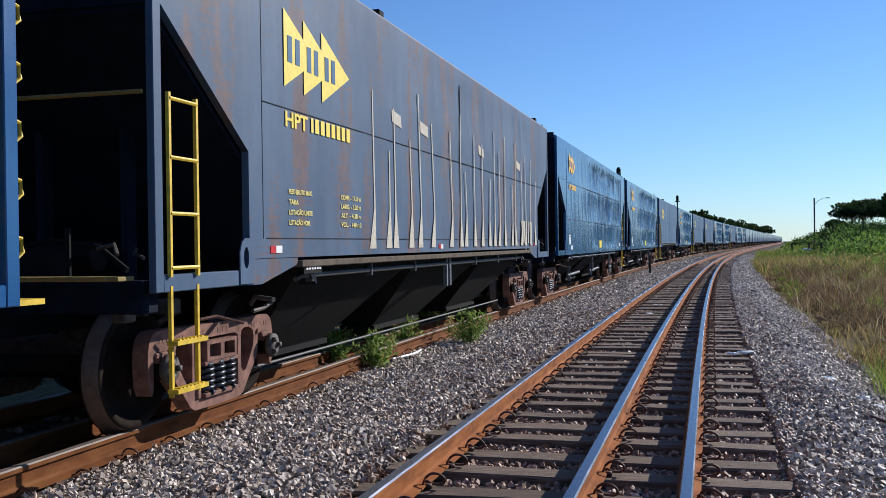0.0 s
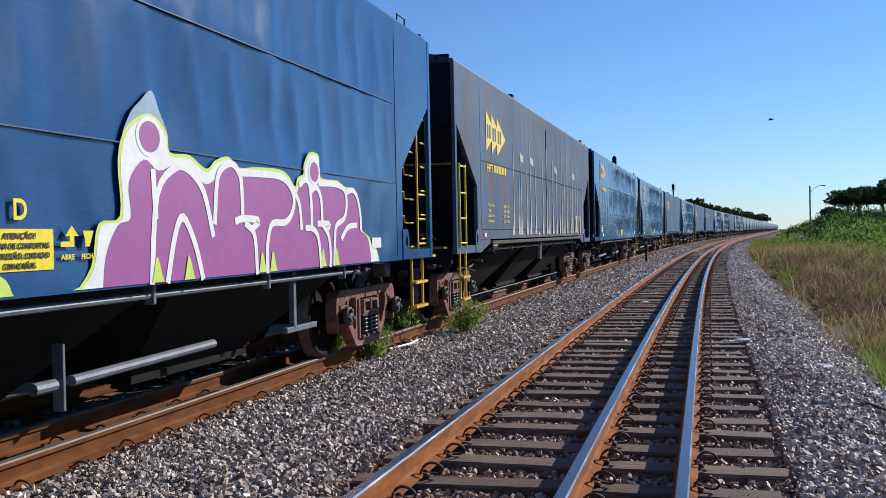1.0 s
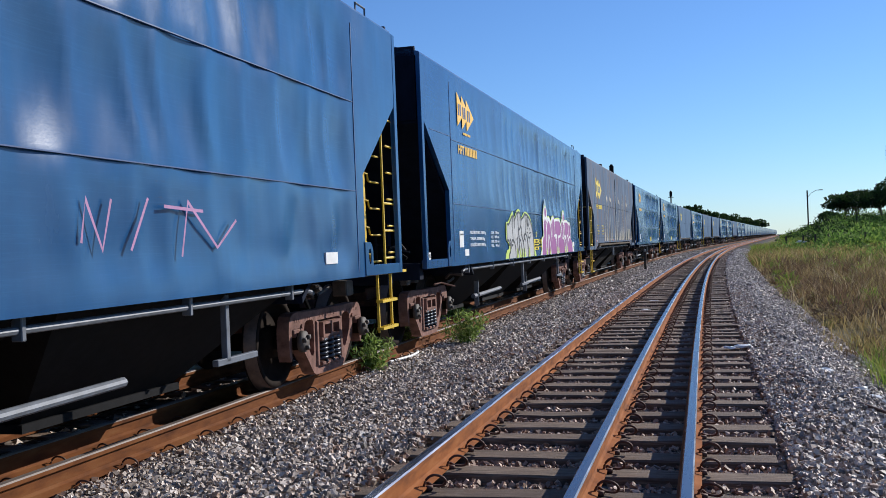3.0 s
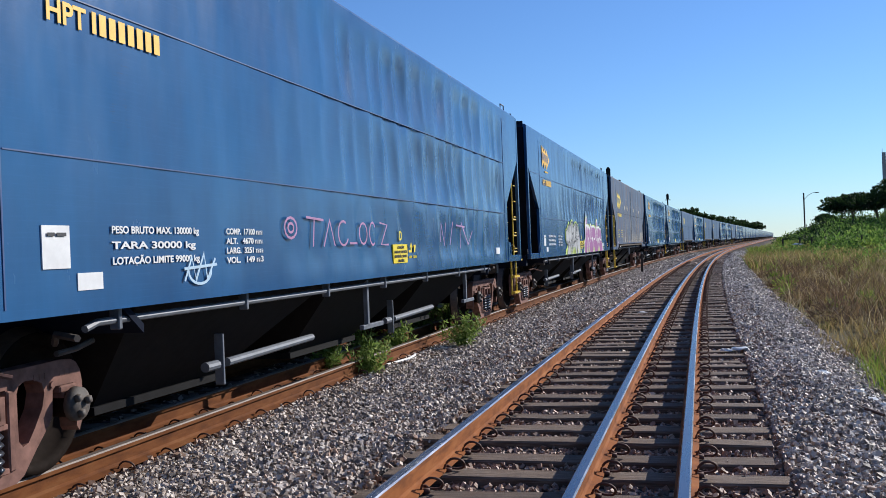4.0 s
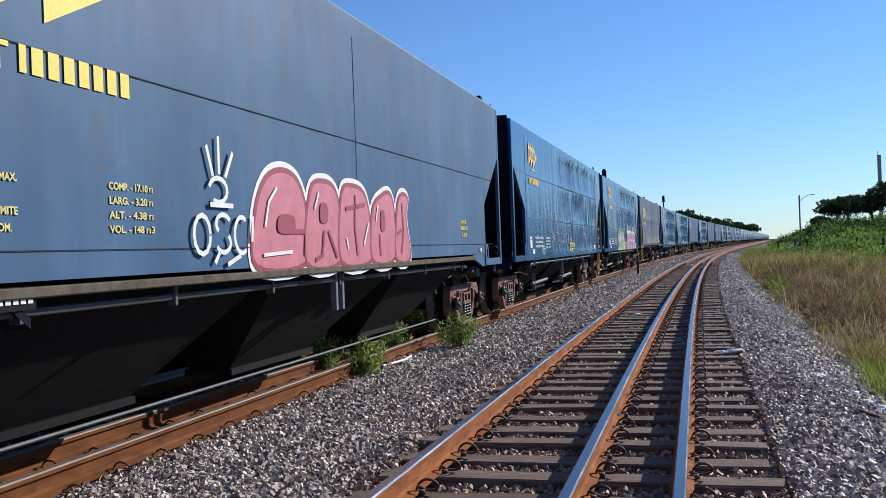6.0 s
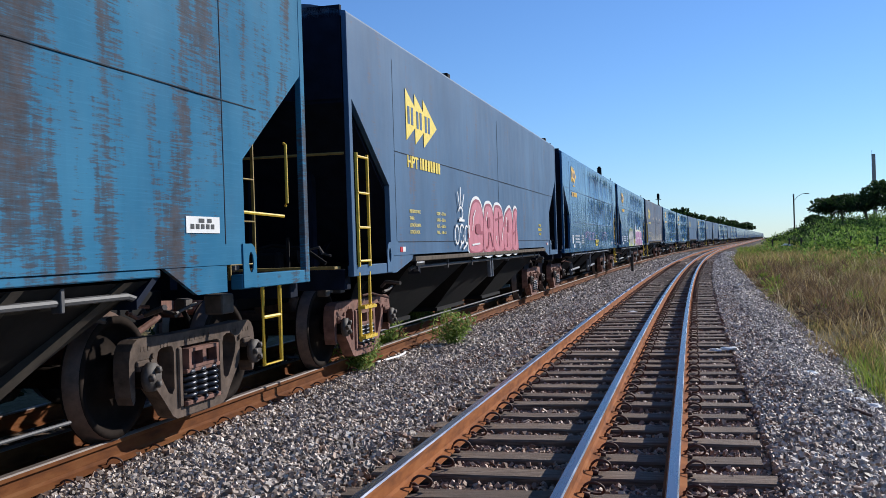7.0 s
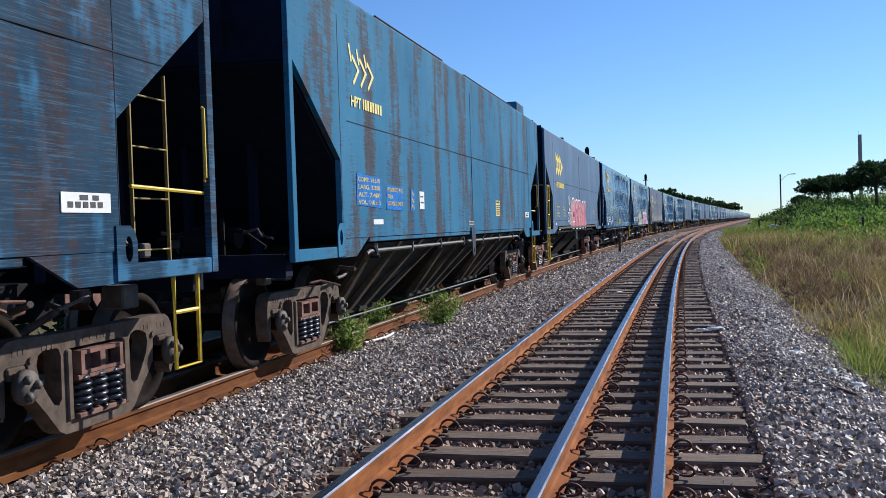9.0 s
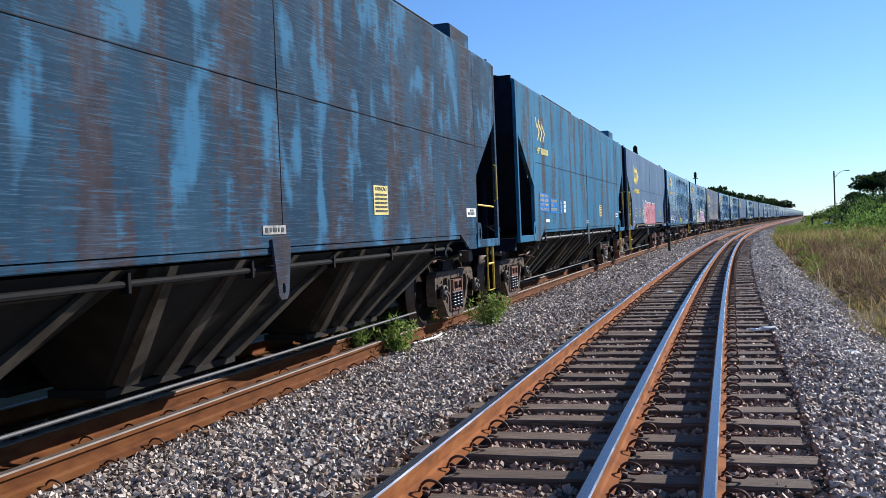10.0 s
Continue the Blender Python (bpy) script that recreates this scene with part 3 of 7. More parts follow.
def side_sheet(parent, paint, sign, dents, cut, base_z, u_range, seed, label=""):
    """A wagon side: buckled sheet with slanted cut-outs at both ends and a turned rim."""
    (cu, cz_top, cz_low) = cut
    u0, u1 = u_range
    r = np.random.default_rng(seed)
    us = list(np.linspace(0, cu, 5)) + [cu + 1e-4] + list(np.linspace(cu + 0.1, (u1 - u0) - cu - 0.1, 240 if dents else 12)) + [u1 - u0 - cu - 1e-4] + list(u1 - u0 - np.linspace(cu, 0, 5))
    L = u1 - u0

    def bottom(x):
        e = min(x, L - x)
        return base_z if e > cu + 5e-5 else cz_top - (cz_top - cz_low) * e / cu
    folds = np.concatenate([[0.0], np.cumsum(r.uniform(0.36, 0.72, 60))])
    depth = r.uniform(0.25, 1.0, (3, 64))
    lean = r.uniform(-0.10, 0.16, (3, 64))
    nz = 30 if dents else 4
    bm = bmesh.new()
    grid = []
    for x in us:
        zb = bottom(x)
        col = []
        for j in range(nz + 1):
            z = zb + (EAVE - zb) * j / nz
            d = 0.0
            if dents and 1.3 < x < L - 1.3:
                row = 0 if z < SEAMS[0] else 1 if z < SEAMS[1] else 2
                lo, hi = ((1.06, SEAMS[0]), SEAMS, (SEAMS[1], EAVE))[row]
                f = (z - lo) / (hi - lo)
                xw = x + 0.10 * noise.noise((x * 0.8, z * 1.4, seed * 2.1)) + 0.12 * (f - 0.5)
                i = int(np.searchsorted(folds, xw))
                t = (xw - folds[i - 1]) / (folds[i] - folds[i - 1])
                t = min(1, max(0, t + lean[row][i] * (f - 0.5)))
                pillow = math.sin(math.pi * t) ** 0.65 * (0.25 + 0.75 * math.sin(math.pi * min(1, max(0, f))))
                d = -dents * depth[row][i] * pillow * (0.45 if row == 0 else 1.0)
                d += dents * 0.30 * (noise.noise((x * 2.1, z * 1.5 - x * 0.5, seed * 1.3)) - 0.5)
                d += dents * 0.09 * noise.noise((xw * 5.5, z * 1.1 + x * 0.3, seed * 4.1))
                d = min(0.0, d) * (0.16 + 0.84 * smooth01((x - 3.0) / 5.5))
                d *= smooth01((z - 1.1) / 0.25) * smooth01((EAVE - 0.05 - z) / 0.3) * smooth01((x - 1.4) / 0.4) * smooth01((L - 1.4 - x) / 0.4)
            col.append(bm.verts.new((sign * (HALF_W + d), x + u0 - CENTRE, z)))
        grid.append(col)
    for A, B in zip(grid, grid[1:]):
        if abs(A[0].co.y - B[0].co.y) < 0.001:
            continue
        for j in range(nz):
            bm.faces.new((A[j], B[j], B[j + 1], A[j + 1]))
    edges = [e for e in bm.edges if e.is_boundary]
    ret = bmesh.ops.extrude_edge_only(bm, edges=edges)
    for v in ret["geom"]:
        if isinstance(v, bmesh.types.BMVert):
            v.co.x = sign * (HALF_W - 0.06)
    bm.normal_update()
    bmesh.ops.split_edges(bm, edges=[e for e in edges if e.is_valid and len(e.link_faces) > 1])
    for f in bm.faces:
        f.smooth = True
    return part("side_sheet", bm, paint, parent, label)


def spring_mesh():
    bm = bmesh.new()
    pts = []
    turns, per = 5, 10
    for i in range(turns * per + 1):
        a = 2 * math.pi * i / per
        pts.append((0.070 * math.cos(a), 0.070 * math.sin(a), 0.235 * i / (turns * per)))
    rod(bm, pts, 0.019, 5)
    me = bpy.data.meshes.new("coil_spring")
    bmesh.ops.recalc_face_normals(bm, faces=bm.faces)
    bm.to_mesh(me)
    bm.free()
    me.materials.append(M_SPRING)
    for pl in me.polygons:
        pl.use_smooth = True
    return me


WHEEL_R = 0.46


def wheelset_mesh():
    bm = bmesh.new()
    for sg in (-1, 1):
        prof = [(0.70, 0.16), (0.72, 0.33), (0.765, 0.395), (0.765, 0.49), (0.785, 0.495), (0.80, WHEEL_R + 0.004), (0.895, WHEEL_R - 0.006), (0.90, 0.40), (0.86, 0.385), (0.80, 0.33), (0.80, 0.17), (0.90, 0.15), (0.90, 0.09)]
        n0 = len(bm.faces)
        lathe(bm, [(sg * a, r) for a, r in prof], 36)
        bm.faces.ensure_lookup_table()
        for f in bm.faces[n0:]:
            c = f.calc_center_median()
            if math.hypot(c.y, c.z) > WHEEL_R - 0.02 and abs(c.x) > 0.79 and len(f.verts) == 4 and abs(c.x) < 0.897:
                f.material_index = 1
        lathe(bm, [(sg * 0.9, 0.085), (sg * 1.16, 0.085), (sg * 1.165, 0.11), (sg * 1.21, 0.105), (sg * 1.215, 0.0001)], 16)
        for k in range(3):
            a = 2 * math.pi * k / 3
            box(bm, min(sg * 1.205, sg * 1.245), max(sg * 1.205, sg * 1.245), 0.06 * math.cos(a) - 0.02, 0.06 * math.cos(a) + 0.02, 0.06 * math.sin(a) - 0.02, 0.06 * math.sin(a) + 0.02)
    lathe(bm, [(-0.72, 0.09), (0.72, 0.09)], 14)
    for f in bm.faces:
        if abs(f.calc_center_median().x) > 1.158:
            f.material_index = 2
    bmesh.ops.recalc_face_normals(bm, faces=bm.faces)
    me = bpy.data.meshes.new("wheelset")
    bm.to_mesh(me)
    bm.free()
    me.materials.append(M_WHEEL)
    me.materials.append(M_TREAD)
    me.materials.append(M_GEAR)
    for pl in me.polygons:
        pl.use_smooth = len(pl.vertices) == 4
    return me


def side_frame_mesh():
    """A cast bogie side frame with its windows, seen from the side as (y, z)."""
    right = [(0.0, 0.735), (0.5, 0.735), (0.85, 0.745), (1.0, 0.738), (1.09, 0.712), (1.15, 0.66), (1.18, 0.58), (1.185, 0.46), (1.16, 0.33), (1.11, 0.27), (1.075, 0.30), (1.065, 0.40), (1.06, 0.56), (1.03, 0.585),
             (0.80, 0.585), (0.775, 0.56), (0.765, 0.40), (0.72, 0.35), (0.60, 0.235), (0.47, 0.10), (0.40, 0.068), (0.0, 0.062)]
    right = [(a * 0.945 if a <= 0.915 else 0.865 + (a - 0.915) * 0.62, b) for a, b in right]
    outer = right + [(-a, b) for a, b in reversed(right[1:-1])]
    win = [(0.405, 0.59), (0.425, 0.635), (0.48, 0.655), (0.57, 0.652), (0.635, 0.62), (0.655, 0.56), (0.63, 0.47), (0.555, 0.36), (0.495, 0.285), (0.445, 0.27), (0.41, 0.31)]
    mid = [(-0.31, 0.625), (0.31, 0.625), (0.31, 0.15), (-0.31, 0.15)]
    bm = plate(bmesh.new(), outer, [win, [(-a, b) for a, b in reversed(win)], mid], lambda u, v, w: Vector((w - 0.065, u, v)), 0.13)
    es = [e for e in bm.edges if e.calc_face_angle(0) > 0.9]
    bmesh.ops.bevel(bm, geom=es, offset=0.012, segments=1, affect="EDGES")
    # flanges, jaws and raised casting marks
    for sg in (-1, 1):
        box(bm, -0.075, 0.085, sg * 0.335 - 0.03, sg * 0.335 + 0.03, 0.15, 0.62, 0.01)
        box(bm, -0.07, 0.085, sg * 0.865 - 0.085, sg * 0.865 + 0.085, 0.535, 0.582, 0.01)
        box(bm, -0.05, 0.10, sg * 0.865 - 0.075, sg * 0.865 + 0.075, 0.50, 0.54, 0.008)
        rod(bm, [(0.04, sg * 0.72, 0.60), (0.082, sg * 0.72, 0.60)], 0.022, 8)
    for i in range(6):
        box(bm, 0.062, 0.068, -0.24 + i * 0.08, -0.19 + i * 0.08, 0.655, 0.695)
    for y0 in (-0.88, -0.60, 0.56, 0.80):
        for i in range(3):
            box(bm, 0.062, 0.068, y0 + i * 0.05, y0 + 0.035 + i * 0.05, 0.645, 0.68)
    bmesh.ops.recalc_face_normals(bm, faces=bm.faces)
    me = bpy.data.meshes.new("side_frame")
    bm.to_mesh(me)
    bm.free()
    me.materials.append(M_RUSTFRAME)
    return me


def bolster_mesh():
    bm = bmesh.new()
    box(bm, -1.08, 1.08, -0.20, 0.20, 0.43, 0.60, 0.02)
    for sg in (-1, 1):
        box(bm, min(sg * 0.99, sg * 1.09), max(sg * 0.99, sg * 1.15), -0.28, 0.28, 0.405, 0.44, 0.006)
        box(bm, min(sg * 0.99, sg * 1.09), max(sg * 0.99, sg * 1.15), -0.28, 0.28, 0.15, 0.185, 0.006)
        # open box end of the bolster, with two pockets
        plate(bm, [(-0.25, 0.44), (0.25, 0.44), (0.25, 0.60), (-0.25, 0.60)], [[(-0.21, 0.465), (-0.03, 0.465), (-0.03, 0.572), (-0.21, 0.572)], [(0.03, 0.465), (0.21, 0.465), (0.21, 0.572), (0.03, 0.572)]],
              lambda u, v, w, sg=sg: Vector((sg * (1.08 + w), u, v)), 0.075)
    box(bm, -0.25, 0.25, -0.25, 0.25, 0.60, 0.78, 0.02)
    rod(bm, [(-0.75, -0.5, 0.42), (0.75, -0.5, 0.42)], 0.045)
    rod(bm, [(-0.75, 0.5, 0.42), (0.75, 0.5, 0.42)], 0.045)
    rod(bm, [(0.35, -0.5, 0.45), (0.45, 0.5, 0.8)], 0.03)
    bmesh.ops.recalc_face_normals(bm, faces=bm.faces)
    me = bpy.data.meshes.new("bolster")
    bm.to_mesh(me)
    bm.free()
    me.materials.append(M_RUSTFRAME)
    return me


FRAME_ME, SPRING_ME, WHEELSET_ME, BOLSTER_ME = side_frame_mesh(), spring_mesh(), wheelset_mesh(), bolster_mesh()
DUSTY_FRAME_ME = FRAME_ME.copy()
DUSTY_FRAME_ME.materials[0] = M_DUSTYFRAME
BOGIE_AT = (1.65 - CENTRE, 14.85 - CENTRE)          # the smooth and the oldest wagons
PANEL_BOGIE_AT = (1.88 - CENTRE, 14.85 - CENTRE)    # the wagons with a stepped sill
WHEELBASE = 1.73


def bogie(wagon, y, dusty=False):
    b = share("bogie", BOLSTER_ME, wagon, "dust-grey cast steel bogie" if dusty else "rust-brown cast steel bogie", pose(0, y, 0))
    for sg in (-1, 1):
        share("side_frame", DUSTY_FRAME_ME if dusty else FRAME_ME, b, "", pose(sg * 1.045, 0, 0, 0, 0, 0 if sg > 0 else 180))
        for dy in (-0.18, 0, 0.18):
            share("coil_spring", SPRING_ME, b, "dark coil spring", pose(sg * 1.085, dy, 0.18))
    for dy in (-WHEELBASE / 2, WHEELBASE / 2):
        share("wheelset", WHEELSET_ME, b, "brown steel wheels with shade-darkened faces and polished treads", pose(0, dy, WHEEL_R))


def coupler(wagon, end):
    y = -CENTRE - 0.02 if end < 0 else CENTRE + 0.02
    e = end
    bm = bmesh.new()
    box(bm, -0.09, 0.09, min(y, y + e * 0.35), max(y, y + e * 0.35), 0.80, 0.96, 0.015)
    box(bm, -0.17, 0.15, min(y + e * 0.33, y + e * 0.50), max(y + e * 0.33, y + e * 0.50), 0.73, 1.02, 0.03)
    box(bm, -0.17, -0.04, min(y + e * 0.48, y + e * 0.60), max(y + e * 0.48, y + e * 0.60), 0.75, 1.0, 0.02)
    part("coupler", bm, M_RUSTFRAME, wagon, "rusty knuckle coupler")
    bm = bmesh.new()
    rod(bm, [(0.35, y, 0.85), (0.36, y + e * 0.18, 0.66), (0.30, y + e * 0.38, 0.52), (0.22, y + e * 0.56, 0.56)], 0.025, 6)
    part("brake_hose", bm, M_BLACK, wagon, "black rubber brake hose")


def ladder(parent, name, x, ua, ub, z0, z1, rungs, label="yellow steel ladder", treads=False, r=0.014, rail_w=0.013, mat=M_YELLOW):
    bm = bmesh.new()
    for u in (ua, ub):
        box(bm, x - 0.02, x + 0.006, u - rail_w - CENTRE, u + rail_w - CENTRE, z0, z1)
    for z in rungs:
        if treads:
            box(bm, x - 0.02, x + 0.06, ua - 0.03 - CENTRE, ub + 0.03 - CENTRE, z - 0.012, z + 0.018)
            for i in range(7):
                u = ua + (ub - ua) * (i + 0.5) / 7
                box(bm, x + 0.0, x + 0.05, u - 0.012 - CENTRE, u + 0.012 - CENTRE, z + 0.018, z + 0.026)
        else:
            rod(bm, [(x, ua - CENTRE, z), (x, ub - CENTRE, z)], r, 6)
    return part(name, bm, mat, parent, label)


def end_frame(wagon, paint, u, sign_end, post_u, cut_u, cut_top, cut_low, dark):
    """End wall, slope sheet, corner posts, end sills and lug plates at one end. u grows inwards from the end: place by m(u)."""
    m = (lambda a: a - CENTRE) if sign_end < 0 else (lambda a: CENTRE - a)
    off = u

    def yy(a):
        return m(off + a)

    def span(a, b):
        return (min(yy(a), yy(b)), max(yy(a), yy(b)))
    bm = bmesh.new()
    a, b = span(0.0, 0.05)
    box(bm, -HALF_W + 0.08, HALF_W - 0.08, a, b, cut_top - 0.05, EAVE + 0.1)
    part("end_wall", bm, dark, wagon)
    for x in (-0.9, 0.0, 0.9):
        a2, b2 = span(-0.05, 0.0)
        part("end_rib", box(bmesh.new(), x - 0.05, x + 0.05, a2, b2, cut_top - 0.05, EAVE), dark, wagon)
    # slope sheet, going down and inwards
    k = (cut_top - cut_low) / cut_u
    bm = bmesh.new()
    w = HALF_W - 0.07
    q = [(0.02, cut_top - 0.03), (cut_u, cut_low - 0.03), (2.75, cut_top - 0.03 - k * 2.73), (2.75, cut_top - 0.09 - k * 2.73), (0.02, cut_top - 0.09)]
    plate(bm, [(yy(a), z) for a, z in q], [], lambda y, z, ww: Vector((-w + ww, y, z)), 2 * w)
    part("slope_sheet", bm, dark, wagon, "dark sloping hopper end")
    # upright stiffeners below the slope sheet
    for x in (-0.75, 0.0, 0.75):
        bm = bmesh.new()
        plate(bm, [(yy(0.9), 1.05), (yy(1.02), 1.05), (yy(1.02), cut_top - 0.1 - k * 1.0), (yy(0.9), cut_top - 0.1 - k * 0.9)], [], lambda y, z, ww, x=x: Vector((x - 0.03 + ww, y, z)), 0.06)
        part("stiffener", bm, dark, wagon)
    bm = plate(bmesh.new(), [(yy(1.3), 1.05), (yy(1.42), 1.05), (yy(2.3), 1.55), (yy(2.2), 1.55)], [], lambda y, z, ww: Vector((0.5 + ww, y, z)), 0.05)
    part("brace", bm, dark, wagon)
    for sg in (-1, 1):
        bm = bmesh.new()
        a, b = span(-post_u / 2, post_u / 2)
        x0, x1 = sorted((sg * (HALF_W - 0.05), sg * (HALF_W + 0.004)))
        box(bm, x0, x1, a, b, 1.06, EAVE, 0.006)
        part("corner_post", bm, paint, wagon)
        bm = bmesh.new()
        a, b = span(post_u / 2, cut_u + 0.05)
        x0, x1 = sorted((sg * (HALF_W - 0.10), sg * (HALF_W + 0.001)))
        box(bm, x0, x1, a, b, 1.06, 1.175, 0.006)
        part("side_sill", bm, paint, wagon)
        # lug plate with an oval hole
        lug = [(cut_u - 0.20, 1.07), (cut_u + 0.04, 1.07), (cut_u + 0.04, 1.42), (cut_u - 0.12, 1.42), (cut_u - 0.17, 1.39), (cut_u - 0.20, 1.32)]
        hole = [(cut_u - 0.10 + 0.045 * math.cos(t * math.pi / 5), 1.27 + 0.085 * math.sin(t * math.pi / 5)) for t in range(10)]
        bm = plate(bmesh.new(), [(yy(p), q2) for p, q2 in lug], [[(yy(p), q2) for p, q2 in hole]], lambda y, z, ww, sg=sg: Vector((sg * (HALF_W + 0.002 + ww), y, z)), 0.010)
        part("lug_plate", bm, paint, wagon, "lifting lug with an oval hole")
    bm = bmesh.new()
    a, b = span(-0.02, 0.16)
    box(bm, -HALF_W + 0.11, HALF_W - 0.11, a, b, 0.92, 1.14, 0.01)
    part("end_sill", bm, dark, wagon)
    coupler(wagon, sign_end)


def underframe(wagon, ribs, bays, top_z):
    """Centre sill and the hopper chutes below the body."""
    bm = bmesh.new()
    box(bm, -0.22, 0.22, 0.1 - CENTRE, CENTRE * 2 - 0.1 - CENTRE, 0.72, 1.02, 0.01)
    for u in (1.5, 14.4):
        box(bm, -0.7, 0.7, u - 0.2 - CENTRE, u + 0.2 - CENTRE, 0.80, 1.05, 0.02)
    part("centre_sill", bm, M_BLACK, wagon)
    for u0, u1 in bays:
        cm = (u0 + u1) / 2
        h = (u1 - u0) / 2
        t, lo = top_z, 0.26
        for sg in (-1, 1):
            bm = bmesh.new()
            top = [(sg * 1.54, cm - h, t), (sg * 1.54, cm + h, t), (sg * 0.10, cm + h, t), (sg * 0.10, cm - h, t)]
            bot = [(sg * 0.62, cm - h * 0.55, lo), (sg * 0.62, cm + h * 0.55, lo), (sg * 0.22, cm + h * 0.55, lo), (sg * 0.22, cm - h * 0.55, lo)]
            A = [bm.verts.new((x, y - CENTRE, z)) for x, y, z in top]
            B = [bm.verts.new((x, y - CENTRE, z)) for x, y, z in bot]
            for i in range(4):
                bm.faces.new((A[i], A[(i + 1) % 4], B[(i + 1) % 4], B[i]))
            bm.faces.new(B)
            bm.faces.new(A)
            box(bm, min(sg * 0.18, sg * 0.68), max(sg * 0.18, sg * 0.68), cm - h * 0.58 - CENTRE, cm + h * 0.58 - CENTRE, lo - 0.04, lo + 0.02)
            part("hopper_chute", bm, M_CHUTE if ribs else M_BLACK, wagon, "near-black discharge hopper with shade in its colour")
        if ribs:
            for i in range(4):
                f = -0.85 + 1.7 * i / 3
                a0, a1 = cm + f * h, cm + f * h * 0.55
                for sg in (-1, 1):
                    bm = bmesh.new()
                    P = [(sg * 1.54, a0 - 0.05, t), (sg * 1.54, a0 + 0.05, t), (sg * 0.64, a1 + 0.09, lo + 0.05), (sg * 0.64, a1 - 0.09, lo + 0.05)]
                    A = [bm.verts.new((x, y - CENTRE, z)) for x, y, z in P]
                    B = [bm.verts.new((x + sg * (0.03 if j < 2 else 0.13), y - CENTRE, z - (0.0 if j < 2 else 0.02))) for j, (x, y, z) in enumerate(P)]
                    bm.faces.new(A)
                    bm.faces.new(B)
                    for j in range(4):
                        bm.faces.new((A[j], A[(j + 1) % 4], B[(j + 1) % 4], B[j]))
                    part("rib", bm, M_RIB, wagon)


def side_pipe(wagon, u0, u1, z, x, step, label="grey or near-black pipe clamped below the sill", mat=M_STEEL):
    bm = rod(bmesh.new(), [(x, u0 - 0.12 - CENTRE, z - 0.03), (x, u0 - CENTRE, z), (x, u1 - CENTRE, z), (x, u1 + 0.12 - CENTRE, z - 0.03)], 0.024, 8)
    pipe = part("side_pipe", bm, mat, wagon, label)
    u = u0 + 0.2
    while u < u1:
        bm = box(bmesh.new(), x - 0.035, x + 0.035, u - 0.02 - CENTRE, u + 0.02 - CENTRE, z - 0.06, z + 0.09, 0.006)
        part("pipe_clamp", bm, mat, wagon)
        u += step


def roof(wagon, paint, u0, u1, hatches):
    bm = bmesh.new()
    prof = [(HALF_W, EAVE - 0.02), (HALF_W - 0.02, EAVE + 0.03), (1.2, EAVE + 0.13), (0.6, EAVE + 0.21), (0, EAVE + 0.24), (-0.6, EAVE + 0.21), (-1.2, EAVE + 0.13), (-HALF_W + 0.02, EAVE + 0.03), (-HALF_W, EAVE - 0.02)]
    A = [bm.verts.new((x, u0 - CENTRE, z)) for x, z in prof]
    B = [bm.verts.new((x, u1 - CENTRE, z)) for x, z in prof]
    for i in range(len(prof) - 1):
        bm.faces.new((A[i], A[i + 1], B[i + 1], B[i]))
    bm.faces.new(A)
    bm.faces.new(B)
    part("roof", bm, paint, wagon)
    for u in hatches:
        bm = bmesh.new()
        box(bm, -0.35, 0.35, u - 0.45 - CENTRE, u + 0.45 - CENTRE, EAVE + 0.22, EAVE + 0.40, 0.02)
        part("roof_hatch", bm, paint, wagon)


def strip(name, wagon, u0, u1, z0, z1, mat, lift=0.001, thick=0.004):
    bm = box(bmesh.new(), HALF_W + lift - 0.02, HALF_W + lift + thick, u0 - CENTRE, u1 - CENTRE, z0, z1)
    return part(name, bm, mat, wagon)


def brake_gear(wagon, end):
    """Handbrake and valve gear that shows in the open end below the slope sheet."""
    s = -1 if end < 0 else 1
    y = s * (CENTRE - 0.55)
    bm = bmesh.new()
    box(bm, 0.30, 0.62, y - 0.10, y + 0.10, 1.14, 1.34, 0.03)
    rod(bm, [(0.1, y - 0.2, 1.3), (0.5, y + 0.05, 1.42), (0.9, y + 0.05, 1.36), (1.15, y, 1.2)], 0.022, 6)
    rod(bm, [(0.75, y - 0.1, 1.14), (0.75, y - 0.1, 1.5)], 0.02, 6)
    # Near-black colour sinks valve and tank into the open end's shade.
    part("brake_valve", bm, M_BLACK, wagon, "brake valve with bent pipes, blackened for the shade of the open end")
    bm = rod(bmesh.new(), [(0.2, y - s * 0.25, 1.30), (0.75, y - s * 0.25, 1.30)], 0.11, 14)
    part("air_tank", bm, M_BLACK, wagon)


def brake_rigging(wagon, end):
    """Levers, pipes and small castings over a bogie and in the open end."""
    r = random.Random(17 + end)
    s = -1 if end < 0 else 1
    for i in range(16):
        bm = bmesh.new()
        low = i < 9
        u = r.uniform(0.5, 2.9) if low else r.uniform(0.35, 1.1)
        y = s * (CENTRE - u)
        z = r.uniform(0.80, 1.0) if low else r.uniform(1.16, 1.40)
        x = r.uniform(0.7, 1.35) if low else r.uniform(0.1, 1.3)
        if i % 3 == 0:
            k = r.uniform(0.04, 0.09)
            box(bm, x - k, x + k, y - k * 1.3, y + k * 1.3, z - k, z + k, 0.012)
            part("brake_casting", bm, M_GEAR, wagon)
        else:
            a, c = r.uniform(-0.35, 0.35), r.uniform(-0.45, 0.45)
            rod(bm, [(x, y, z), (x + a * 0.3, y + c * 0.5, z + r.uniform(-0.05, 0.08)), (x + a, y + c, z + r.uniform(-0.08, 0.08))], r.uniform(0.012, 0.028), 6)
            part("brake_lever", bm, M_RUSTFRAME if i % 4 == 1 else M_GEAR, wagon)


